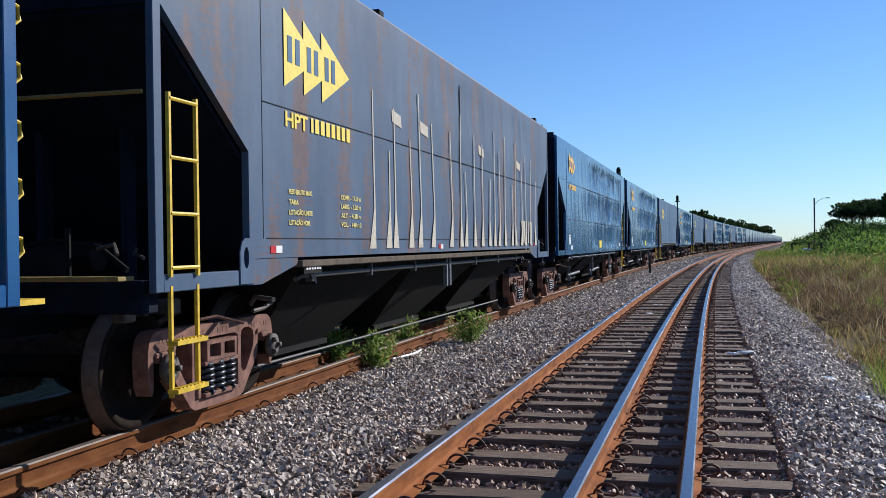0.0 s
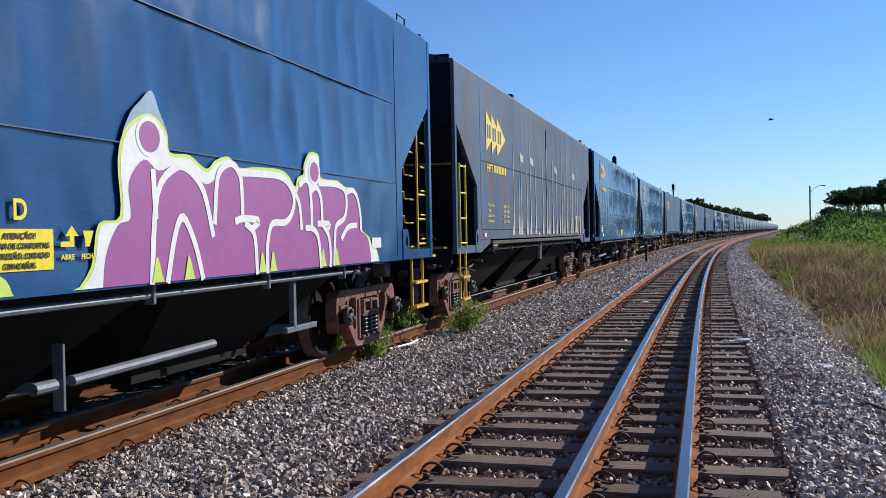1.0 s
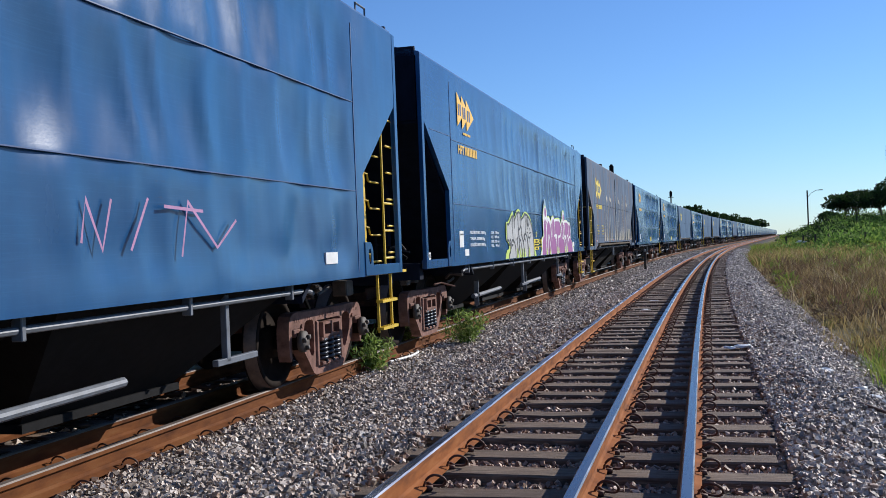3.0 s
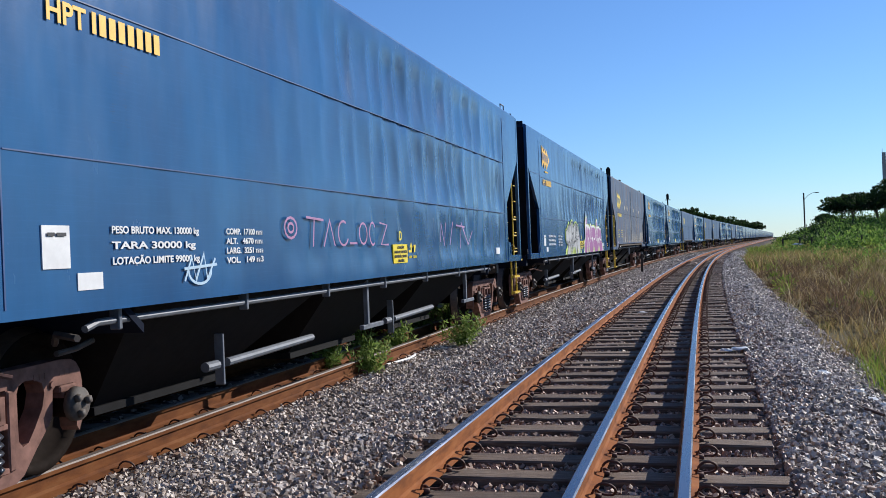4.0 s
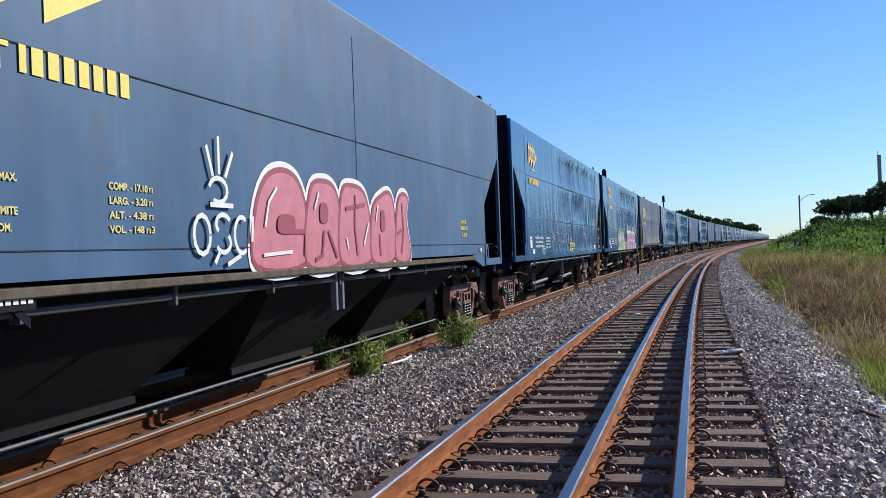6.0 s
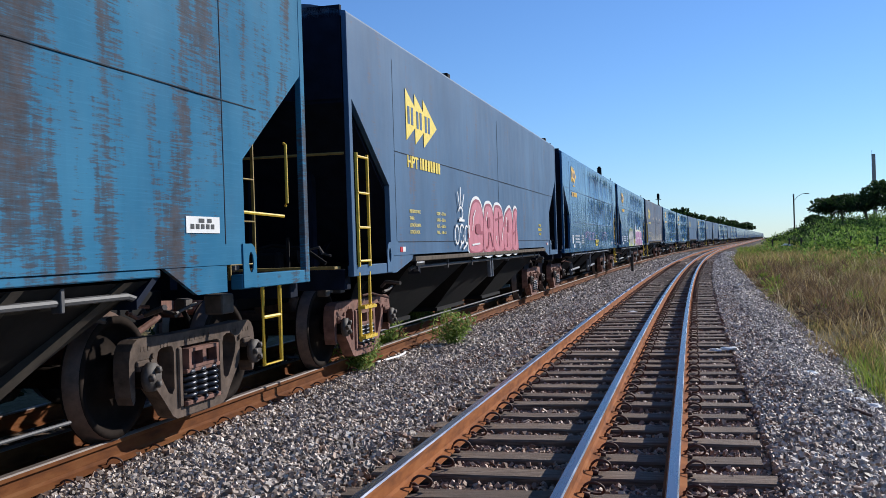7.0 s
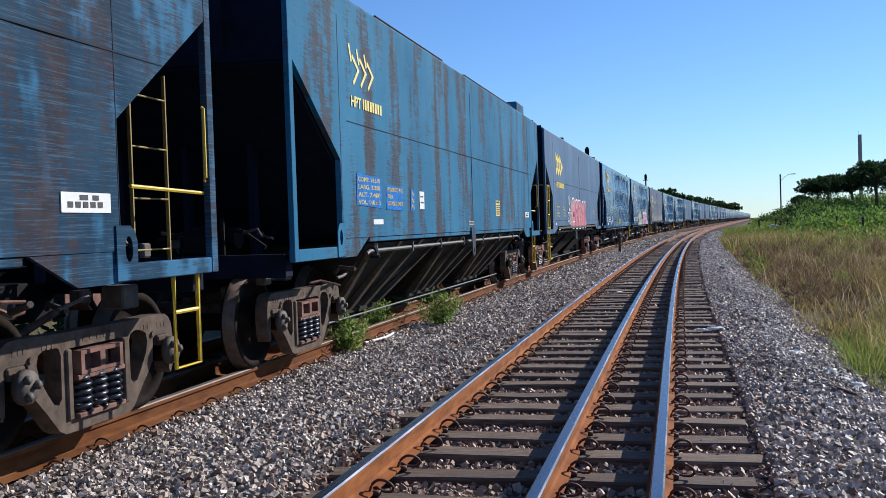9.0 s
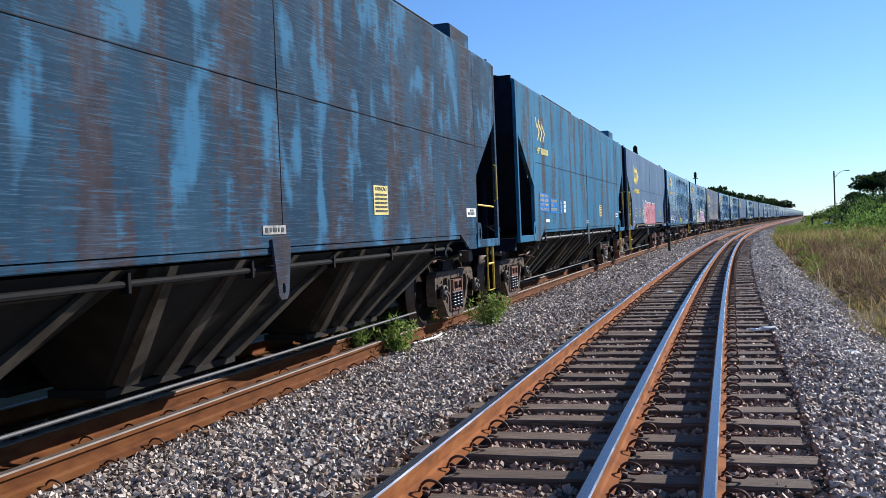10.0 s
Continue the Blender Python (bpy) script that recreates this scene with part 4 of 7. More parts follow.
def wagon_new(label, group="wagons of the train"):
    return tagged(new("hopper_wagon"), label, "railway wagon", group)


def wagon_smooth(paint, label, dents, seed):
    """The newer hopper wagon: deep buckled sides down to the sill, ladder at its leading end."""
    w = wagon_new(label)
    cut = (1.22, 3.04, 2.13)
    for sg in (1, -1):
        side_sheet(w, paint, sg, dents if sg > 0 else 0, cut, 1.06, (-0.02, 15.96), seed)
    roof(w, paint, 0.0, 15.9, (2.6, 6.2, 9.7, 13.2))
    for e in (-1, 1):
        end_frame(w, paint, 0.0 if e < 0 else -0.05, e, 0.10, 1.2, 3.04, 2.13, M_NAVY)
        brake_gear(w, e)
        brake_rigging(w, e)
    underframe(w, False, ((2.7, 6.1), (6.2, 9.7), (9.8, 13.2)), 1.10)
    for y in BOGIE_AT:
        bogie(w, y)
    side_pipe(w, 2.3, 13.4, 0.985, 1.50, 1.75)
    for u in (4.45, 9.0):
        bm = rod(bmesh.new(), [(1.16, u + 0.12 - CENTRE, 0.47), (1.16, u + 1.95 - CENTRE, 0.50)], 0.036, 10)
        part("air_cylinder", bm, M_STEEL, w, "pale pneumatic cylinder under the sill")
        bm = box(bmesh.new(), 1.12, 1.20, u - 0.014 - CENTRE, u + 0.014 - CENTRE, 0.30, 0.72, 0.004)
        rod(bm, [(1.16, u - 0.25 - CENTRE, 0.47), (1.16, u - 0.05 - CENTRE, 0.47)], 0.04, 10)
        part("cylinder_bracket", bm, M_STEEL, w)
    for u in (7.3, 11.9):
        bm = box(bmesh.new(), 1.42, 1.47, u - 0.03 - CENTRE, u + 0.03 - CENTRE, 0.52, 1.06, 0.005)
        box(bm, 1.42, 1.47, u - 0.18 - CENTRE, u + 0.5 - CENTRE, 0.50, 0.55, 0.005)
        part("step_bracket", bm, M_STEEL, w)
    bm = rod(bmesh.new(), [(1.5, 15.0 - CENTRE, EAVE), (1.5, 15.0 - CENTRE, EAVE + 0.17), (1.5, 15.3 - CENTRE, EAVE + 0.17), (1.5, 15.3 - CENTRE, EAVE)], 0.012, 6)
    part("roof_handle", bm, M_STEEL, w)
    # welded seams
    for u in (1.38, 14.52):
        strip("weld_seam", w, u - 0.006, u + 0.006, 1.12, 3.68, M_LOGOBLUE)
    strip("weld_seam", w, 1.40, 14.5, 2.86, 2.868, M_LOGOBLUE)
    strip("weld_seam", w, 1.40, 14.5, 1.945, 1.953, M_LOGOBLUE)
    strip("weld_seam", w, 0.3, 1.36, 2.90, 2.908, M_LOGOBLUE)
    # leading-end ladders
    bm = box(bmesh.new(), HALF_W - 0.07, HALF_W - 0.05, 15.54 - CENTRE, 15.565 - CENTRE, 1.16, 2.74)
    lad = part("side_ladder", bm, M_YELLOW, w, "thin yellow ladder rail with short rungs")
    for z in (1.24, 1.55, 1.86):
        part("rung", rod(bmesh.new(), [(HALF_W - 0.06, 15.55 - CENTRE, z), (HALF_W - 0.06, 15.93 - CENTRE, z)], 0.014, 6), M_YELLOW, lad)
    bm = box(bmesh.new(), HALF_W - 0.27, HALF_W - 0.25, 15.44 - CENTRE, 15.50 - CENTRE, 1.14, 2.46)
    lad = part("inner_ladder", bm, M_YELLOW, w, "yellow inner ladder with hooked rungs")
    part("ladder_rail", box(bmesh.new(), HALF_W - 0.26, HALF_W - 0.24, 15.40 - CENTRE, 15.42 - CENTRE, 1.14, 2.36), M_YELLOW, lad)
    for i in range(6):
        z = 1.20 + 0.305 * i
        bm = rod(bmesh.new(), [(HALF_W - 0.25, 15.49 - CENTRE, z + 0.09), (HALF_W - 0.23, 15.53 - CENTRE, z + 0.085), (HALF_W - 0.23, 15.56 - CENTRE, z + 0.01), (HALF_W - 0.23, 15.60 - CENTRE, z), (HALF_W - 0.23, 15.92 - CENTRE, z)], 0.012, 5)
        part("rung", bm, M_YELLOW, lad)
    for i in range(8):
        z = 1.30 + 0.305 * i
        bm = rod(bmesh.new(), [(HALF_W - 0.06, 15.70 - CENTRE, z), (HALF_W - 0.06, 16.05 - CENTRE, z), (HALF_W - 0.06, 16.10 - CENTRE, z + 0.04), (HALF_W - 0.06, 16.09 - CENTRE, z + 0.11), (HALF_W - 0.06, 16.0 - CENTRE, z + 0.13)], 0.012, 6)
        part("handhold", bm, M_YELLOW, w, "yellow bent handhold")
    ladder(w, "step_ladder", HALF_W - 0.06, 15.28, 15.74, 0.42, 1.07, (0.46, 0.76), "yellow step ladder with ridged treads", True)
    bm = box(bmesh.new(), 0.2, HALF_W - 0.02, 15.96 - CENTRE, 16.22 - CENTRE, 1.06, 1.09)
    part("end_platform", bm, M_YELLOW, w, "narrow yellow end platform")
    # near-end plate
    bm = box(bmesh.new(), HALF_W - 0.09, HALF_W - 0.07, 0.10 - CENTRE, 0.40 - CENTRE, 1.176, 1.27)
    pl = part("data_plate", bm, M_WHITE, w, "small white plate with dark print")
    for a, b, z0, z1 in ((0.12, 0.28, 1.195, 1.205), (0.12, 0.28, 1.235, 1.245), (0.32, 0.335, 1.20, 1.25), (0.365, 0.38, 1.20, 1.25), (0.32, 0.38, 1.195, 1.205)):
        part("plate_print", box(bmesh.new(), HALF_W - 0.07, HALF_W - 0.067, a - CENTRE, b - CENTRE, z0, z1), M_DARKTEXT, pl)
    strip("label_plate", w, 1.68, 1.92, 1.32, 1.56, M_WHITE)
    strip("label_plate", w, 1.98, 2.22, 1.19, 1.29, M_WHITE)
    strip("label_plate", w, 13.62, 13.92, 1.22, 1.33, M_WHITE)
    bars("plate_print", 1.72, 1.50, (0.06, 0.08), 0.02, M_DARKTEXT, w, 0.011, 0.02)
    return w


def data_rows(w, u, z, rows, height, pitch, mat, max_w):
    for i, words in enumerate(rows):
        text_on_side("data_lettering", words, u, z - i * pitch, height, mat, w, max_width=max_w[i] if isinstance(max_w, tuple) else max_w)


def logo(w, mat, letter_mat, u, z_top, size_u, size_z):
    """Three pennants that point forward, with plain bars where their letters stand."""
    for i in range(3):
        a = u + i * size_u * 0.27
        zt = z_top - i * 0.02
        hh = size_z * (1.0 if i < 2 else 0.98)
        bw = size_u * (0.27 if i < 2 else 0.46)
        full = size_u * 0.46
        f = bw / full
        tri = [(a, zt), (a + bw, zt - hh / 2 * f), (a + bw, zt - hh + hh / 2 * f), (a, zt - hh)] if f < 1 else [(a, zt), (a + bw, zt - hh / 2), (a, zt - hh)]
        flat_on_side("logo_pennant", tri, mat, w, 0.005)
        c, lw, lh = zt - hh / 2, size_u * 0.17, hh * 0.34
        x0 = a + size_u * 0.045
        bm = bmesh.new()
        for k in range(2):
            box(bm, HALF_W + 0.009, HALF_W + 0.011, x0 + k * lw * 0.62 - CENTRE, x0 + k * lw * 0.62 + lw * 0.36 - CENTRE, c - lh / 2, c + lh / 2)
        part("logo_mark", bm, letter_mat, w, "plain bars of the logo's lettering")


def wagon_number(w, u, z, height, mat, width, code="HPT"):
    text_on_side("class_lettering", code, u, z, height, mat, w, max_width=width * 0.32)
    n = width * 0.085
    bars("number_bar", u + width * 0.37, z, (width * 0.035, n * 0.7, n * 0.7, n * 0.7, n * 0.7, n * 0.7, n * 0.7, n * 0.7), height, mat, w, gap=n * 0.32, label="running number shown as plain bars")


def wagon_panel(paint, label, seed, old=False, dents=0.006, lead=0.22):
    """The older hopper wagon: shallow sides, low ends with gussets, sill and ribbed hoppers below."""
    w = wagon_new(label)
    cut = (1.30, 3.0, 2.09)
    for sg in (1, -1):
        side_sheet(w, paint, sg, dents if sg > 0 else 0, cut, 1.26, (0.2, 15.92 - lead), seed)
    roof(w, paint, 0.22, 15.9 - lead, (2.8, 6.3, 9.6, 13.0))
    for e in (-1, 1):
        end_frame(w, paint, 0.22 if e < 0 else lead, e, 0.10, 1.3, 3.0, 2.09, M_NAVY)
        brake_gear(w, e)
        brake_rigging(w, e)
        gus = [(1.48, 1.055), (1.95 if old else 1.72, 1.055), (2.42, 1.27 if old else 1.20), (2.42, 1.30), (1.48, 1.30)]
        for sg in (-1, 1):
            g = gus if e < 0 else [(15.9 - a, b) for a, b in gus]
            bm = plate(bmesh.new(), g, [], lambda u, v, ww, sg=sg: Vector((sg * (HALF_W - 0.008 - ww), u - CENTRE, v)), 0.03)
            part("gusset", bm, paint, w)
    for sg in (-1, 1):
        x0, x1 = sorted((sg * (HALF_W - 0.16), sg * (HALF_W - 0.012 if old else HALF_W + 0.03)))
        bm = box(bmesh.new(), x0, x1, 2.43 - CENTRE, 13.47 - CENTRE, 1.17 if not old else 1.20, 1.23 if not old else 1.255, 0.008)
        part("body_sill", bm, M_LEDGE if not old else paint, w)
    underframe(w, old, ((2.5, 6.2), (6.3, 9.6), (9.7, 13.4)) if old else ((2.6, 6.0), (6.2, 9.7), (9.9, 13.3)), 1.18)
    for y in BOGIE_AT if old else PANEL_BOGIE_AT:
        bogie(w, y, old)
    # The worn wagon's pipe is black so that it vanishes in the sill's shade.
    side_pipe(w, 2.7, 13.2, 1.09, 1.50, 1.6, mat=M_BLACK if paint is M_WORN else M_PIPE)
    bm = rod(bmesh.new(), [(0.98, 2.6 - CENTRE, 0.25), (0.98, 13.3 - CENTRE, 0.25)], 0.014, 8)
    part("discharge_rod", bm, M_PIPE, w)
    if not old:
        for u in (4.95, 14.9):
            part("hatch_latch", box(bmesh.new(), 1.36, 1.50, u - CENTRE, u + 0.16 - CENTRE, EAVE + 0.04, EAVE + 0.16, 0.008), M_BLACK, w)
    seam = M_SEAM
    for u in ((1.74, 8.1) if not old else (1.52, 8.1, 14.4)):
        strip("weld_seam", w, u - 0.004, u + 0.004, 1.42, 3.62, seam, 0.0, 0.0025)
    strip("weld_seam", w, 1.74, 15.0, 2.515, 2.523, seam)
    if not old:
        strip("weld_seam", w, 1.8, 15.0, 1.418, 1.426, seam)
        ladder(w, "side_ladder", HALF_W + 0.02, 0.33, 0.68, 1.16, 2.38, (1.22, 1.58, 1.95, 2.34), r=0.014)
        ladder(w, "step_ladder", HALF_W + 0.0, 0.36, 0.70, 0.36, 1.10, (0.40, 0.72), "yellow step ladder with ridged treads", True)
        part("end_bar", rod(bmesh.new(), [(-1.2, 0.14 - CENTRE, 2.36), (HALF_W - 0.06, 0.14 - CENTRE, 2.36)], 0.016, 6), M_DULLYELLOW, w, "dull yellow bar across the open end")
        part("end_platform", box(bmesh.new(), 0.1, HALF_W - 0.12, -0.06 - CENTRE, 0.12 - CENTRE, 1.145, 1.175, 0.005), M_DULLYELLOW, w, "narrow end platform with a yellow edge")
        strip("reflector_red", w, 1.86, 1.96, 1.30, 1.36, M_RED)
        strip("reflector_white", w, 1.965, 2.08, 1.30, 1.36, M_WHITE)
        for u in (6.9, 13.88):
            strip("reflector_red", w, u, u + 0.09, 1.30, 1.36, M_RED)
            strip("reflector_white", w, u + 0.095, u + 0.2, 1.30, 1.36, M_WHITE)
        bm = box(bmesh.new(), HALF_W - 0.01, HALF_W + 0.006, 2.52 - CENTRE, 2.92 - CENTRE, 1.11, 1.235)
        pl = part("maker_plate", bm, M_BLACK, w, "black maker's plate with plain white bars")
        bars("maker_marks", 2.56, 1.145, (0.04, 0.04, 0.04, 0.04, 0.04, 0.04), 0.06, M_WHITE, pl, 0.009, 0.018)
        bm = box(bmesh.new(), 1.46, 1.52, 7.6 - CENTRE, 7.66 - CENTRE, 0.78, 1.16, 0.005)
        box(bm, 1.46, 1.52, 7.78 - CENTRE, 7.84 - CENTRE, 0.78, 1.16, 0.005)
        part("step_bracket", bm, M_STEEL, w)
    else:
        br = [(7.86, 1.32), (8.20, 1.32), (8.12, 0.88), (8.08, 0.84), (7.98, 0.84), (7.94, 0.88)]
        hole = [(8.03 + 0.03 * math.cos(t * math.pi / 4), 0.93 + 0.045 * math.sin(t * math.pi / 4)) for t in range(8)]
        bm = plate(bmesh.new(), br, [hole], side_place(1), 0.02)
        part("jacking_bracket", bm, paint, w, "tapered hanging bracket with a hole")
        strip("label_plate", w, 13.80, 14.30, 1.50, 1.62, M_WHITE)
        bars("plate_marks", 13.86, 1.53, (0.05, 0.05, 0.05, 0.05, 0.05), 0.035, M_DARKTEXT, w, 0.006, 0.025)
        bars("plate_marks", 13.98, 1.575, (0.08, -0.02, 0.06), 0.03, M_DARKTEXT, w, 0.006, 0.015)
        strip("label_plate", w, 7.74, 8.14, 1.36, 1.43, M_DIRTYPLATE)
        bars("plate_marks", 7.77, 1.378, (0.05, 0.03, 0.06, 0.02, 0.05), 0.035, M_DARKTEXT, w, 0.006, 0.03)
        strip("label_plate", w, 2.55, 2.93, 1.40, 1.46, M_WHITE)
        strip("warning_plate", w, 10.20, 10.62, 1.52, 1.82, M_PALEYELLOW)
        text_on_side("sign_lettering", "ATENÇÃO", 10.24, 1.77, 0.035, M_DARKTEXT, w, max_width=0.34)
        bm = rod(bmesh.new(), [(HALF_W - 0.05, 14.62 - CENTRE, 1.68), (HALF_W - 0.05, 15.62 - CENTRE, 1.66)], 0.014, 6)
        part("hand_rail", bm, M_YELLOW, w, "yellow hand rail")
        bm = rod(bmesh.new(), [(HALF_W - 0.02, 15.6 - CENTRE, 1.75), (HALF_W + 0.03, 15.52 - CENTRE, 1.77), (HALF_W + 0.03, 15.52 - CENTRE, 2.28), (HALF_W - 0.02, 15.6 - CENTRE, 2.3)], 0.013, 6)
        part("handhold", bm, M_YELLOW, w, "yellow handhold")
        ladder(w, "side_ladder", HALF_W - 0.30, 15.06, 15.55, 1.12, 2.55, (1.25, 1.62, 1.99, 2.36), "thin dull yellow ladder", r=0.007, rail_w=0.007, mat=M_DULLYELLOW)
        bm = rod(bmesh.new(), [(HALF_W - 0.06, 15.15 - CENTRE, 1.08), (HALF_W - 0.06, 15.15 - CENTRE, 0.40), (HALF_W - 0.06, 15.5 - CENTRE, 0.40), (HALF_W - 0.06, 15.5 - CENTRE, 1.08)], 0.018, 6)
        rod(bm, [(HALF_W - 0.06, 15.15 - CENTRE, 0.80), (HALF_W - 0.06, 15.5 - CENTRE, 0.80)], 0.016, 6)
        part("step_ladder", bm, M_YELLOW, w, "yellow wire step")
        bm = box(bmesh.new(), 0.6, 1.5, 13.7 - CENTRE, 14.7 - CENTRE, EAVE + 0.04, EAVE + 0.30, 0.02)
        part("roof_box", bm, paint, w)
        for a, b in ((3.2, 6.6), (8.2, 12.9)):
            bm = rod(bmesh.new(), [(1.5, a - CENTRE, EAVE + 0.04), (1.5, a - CENTRE, EAVE + 0.10), (1.5, b - CENTRE, EAVE + 0.10), (1.5, b - CENTRE, EAVE + 0.04)], 0.016, 6)
            part("roof_rail", bm, M_BLACK, w)
    return w


DATA_L = ("PESO BRUTO MAX. 130000 kg", "TARA 30000 kg", "LOTAÇÃO LIMITE 99000 kg")


# rusty grey-blue wagon with cement runs
wagon_a = wagon_panel(M_GREYBLUE, "rust-streaked grey-blue hopper wagon with cement runs and a yellow pennant logo", 3, False, 0.016)
logo(wagon_a, M_LOGO, M_SLATE, 2.16, 3.36, 1.52, 0.66)
wagon_number(wagon_a, 2.16, 2.37, 0.13, M_LOGO, 1.5)
data_rows(wagon_a, 2.22, 1.80, ("PESO BRUTO MAX.", "TARA", "LOTAÇÃO LIMITE", "LOTAÇÃO NOM."), 0.042, 0.088, M_PALEYELLOW, (0.5, 0.2, 0.5, 0.45))
data_rows(wagon_a, 3.42, 1.80, ("COMP. - 17,10 m", "LARG. - 3,20 m", "ALT. - 4,38 m", "VOL. - 148 m3"), 0.045, 0.088, M_PALEYELLOW, 0.55)
_r = random.Random(5)
for _i in range(22):
    _u = 4.3 + _i * 0.46 + _r.uniform(-0.12, 0.12)
    _zt = _r.choice((2.4, 2.9, 3.0, 3.2, 2.6))
    _a, _b = _u + _r.uniform(-0.05, 0.05), _u + _r.uniform(-0.08, 0.08)
    run = [(_a - 0.012, _zt), (_a + 0.016, _zt), (_b + 0.02, 1.75), (_u + 0.10, 1.32), (_u - 0.10, 1.32), (_b - 0.02, 1.75)]
    if _r.random() < 0.75:
        flat_on_side("cement_run", run, M_DRIP, wagon_a, 0.003 + 0.0007 * _i)
for _u in (5.0, 6.1, 9.2, 12.2):
    flat_on_side("cement_patch", [(_u, 2.88), (_u + 0.34, 2.84), (_u + 0.36, 2.70), (_u + 0.02, 2.74)], M_DRIP, wagon_a, 0.0025)
bars("chalk_marks", 12.6, 1.36, (0.10, 0.22, 0.05, 0.08, 0.24), 0.42, M_DRIP, wagon_a, 0.004, 0.10)

# bright blue wagon with two sprayed pieces
wagon_b = wagon_smooth(M_BLUE, "bright blue hopper wagon with silver and purple graffiti", 0.050, 11)
wagon_c = wagon_smooth(M_BLUE2, "deep blue dented hopper wagon with a yellow logo and scrawled tags", 0.058, 23)
for _w in (wagon_b, wagon_c):
    logo(_w, M_ORANGE, M_LOGOBLUE, 1.80, 3.60, 1.02, 0.50)
    bars("logo_line", 2.12, 3.00, (0.08, 0.08, 0.08, -0.02, 0.06, 0.06), 0.035, M_ORANGE, _w, 0.006, 0.012)
    wagon_number(_w, 1.78, 2.70, 0.13, M_ORANGE, 1.15)
    data_rows(_w, 2.32, 1.52, DATA_L, 0.045, 0.095, M_WHITE, (1.05, 1.0, 1.05))
    data_rows(_w, 3.78, 1.52, ("COMP.  17100 mm", "ALT.   4670 mm", "LARG.  3251 mm", "VOL.   149 m3"), 0.045, 0.072, M_WHITE, 0.62)
    sign = strip("warning_sign", _w, 7.83, 8.38, 1.20, 1.42, M_SIGN)
    for _i, _t in enumerate(("ATENÇÃO!", "SISTEMA DE COMPORTAS", "SOB PRESSÃO, CUIDADO", "COM AS MÃOS.")):
        text_on_side("sign_lettering", _t, 7.86 if _i in (1, 2) else 7.98, 1.37 - 0.052 * _i, 0.030, M_DARKTEXT, sign, 0.0105, max_width=0.48 if _i in (1, 2) else 0.25)
    text_on_side("door_letter", "D", 8.06, 1.47, 0.11, M_SIGN, _w)
    text_on_side("arrow_lettering", "ABRE", 8.44, 1.25, 0.03, M_SIGN, _w, max_width=0.12)
    text_on_side("arrow_lettering", "FECHA", 8.62, 1.25, 0.03, M_SIGN, _w, max_width=0.14)
    flat_on_side("arrow_mark", [(8.44, 1.32), (8.56, 1.32), (8.56, 1.38), (8.60, 1.38), (8.54, 1.44), (8.48, 1.38), (8.52, 1.38), (8.52, 1.35), (8.44, 1.35)], M_SIGN, _w)
    flat_on_side("arrow_mark", [(8.64, 1.41), (8.74, 1.41), (8.70, 1.32), (8.66, 1.32), (8.66, 1.36)], M_SIGN, _w)


def blob(pts, n=5, grow=0.0):
    """A rounded closed outline through a few control points."""
    P = [Vector(p) for p in pts]
    c = sum(P, Vector((0, 0))) / len(P)
    out = []
    m = len(P)
    for i in range(m):
        p0, p1, p2, p3 = P[i - 1], P[i], P[(i + 1) % m], P[(i + 2) % m]
        for k in range(n):
            t = k / n
            q = 0.5 * ((2 * p1) + (p2 - p0) * t + (2 * p0 - 5 * p1 + 4 * p2 - p3) * t * t + (3 * p1 - p0 - 3 * p2 + p3) * t * t * t)
            if grow:
                d = (p2 - p0) * (1 - t) + (p3 - p1) * t
                nrm = Vector((d.y, -d.x))
                if nrm.length > 1e-6:
                    q = q + nrm.normalized() * grow
            out.append((q.x, max(1.075, q.y)))
    return out


def orient(pts):
    a = sum(p[0] * q[1] - q[0] * p[1] for p, q in zip(pts, pts[1:] + pts[:1]))
    return pts if a > 0 else pts[::-1]


def sprayed(w, name, shapes, fill, line, halo, g1, g2, lift=0.004, fat=0.0):
    """Bubble letters: a halo, a line and a fill, laid on one another."""
    for i, sh in enumerate(shapes):
        sh = orient(sh)
        if halo:
            flat_on_side(name + "_halo", blob(sh, 5, g2), halo, w, lift + 0.0004 * i, (), "", 0.0006)
    for i, sh in enumerate(shapes):
        sh = orient(sh)
        flat_on_side(name + "_outline", blob(sh, 5, g1), line, w, lift + 0.0045 + 0.0013 * i, (), "", 0.0006)
        flat_on_side(name + "_fill", blob(sh, 5, fat), fill, w, lift + 0.0052 + 0.0013 * i, (), "", 0.0006)


def strokes(w, name, lines, width, mat, lift=0.013):
    for ln in lines:
        bm = bmesh.new()
        P = [Vector(q) for q in ln]
        rows = []
        for i, q in enumerate(P):
            d = (P[min(i + 1, len(P) - 1)] - P[max(i - 1, 0)]).normalized()
            turn = (P[i] - P[i - 1]).normalized().dot(d) if 0 < i < len(P) - 1 else 1.0
            n = Vector((-d.y, d.x)) * width / 2 / max(0.6, abs(turn))
            e = d * width * (-0.3 if i == 0 else 0.3 if i == len(P) - 1 else 0.0)
            rows.append([bm.verts.new((HALF_W + lift, q.x + e.x + sg * n.x - CENTRE, q.y + e.y + sg * n.y)) for sg in (1, -1)])
        for A, B in zip(rows, rows[1:]):
            bm.faces.new((A[0], B[0], B[1], A[1]))
        lift += 0.0002
        part(name, bm, mat, w)


def arc(cu, cz, ru, rz, a0, a1, n=12):
    return [(cu + ru * math.cos(radians(a0 + (a1 - a0) * i / n)), cz + rz * math.sin(radians(a0 + (a1 - a0) * i / n))) for i in range(n + 1)]


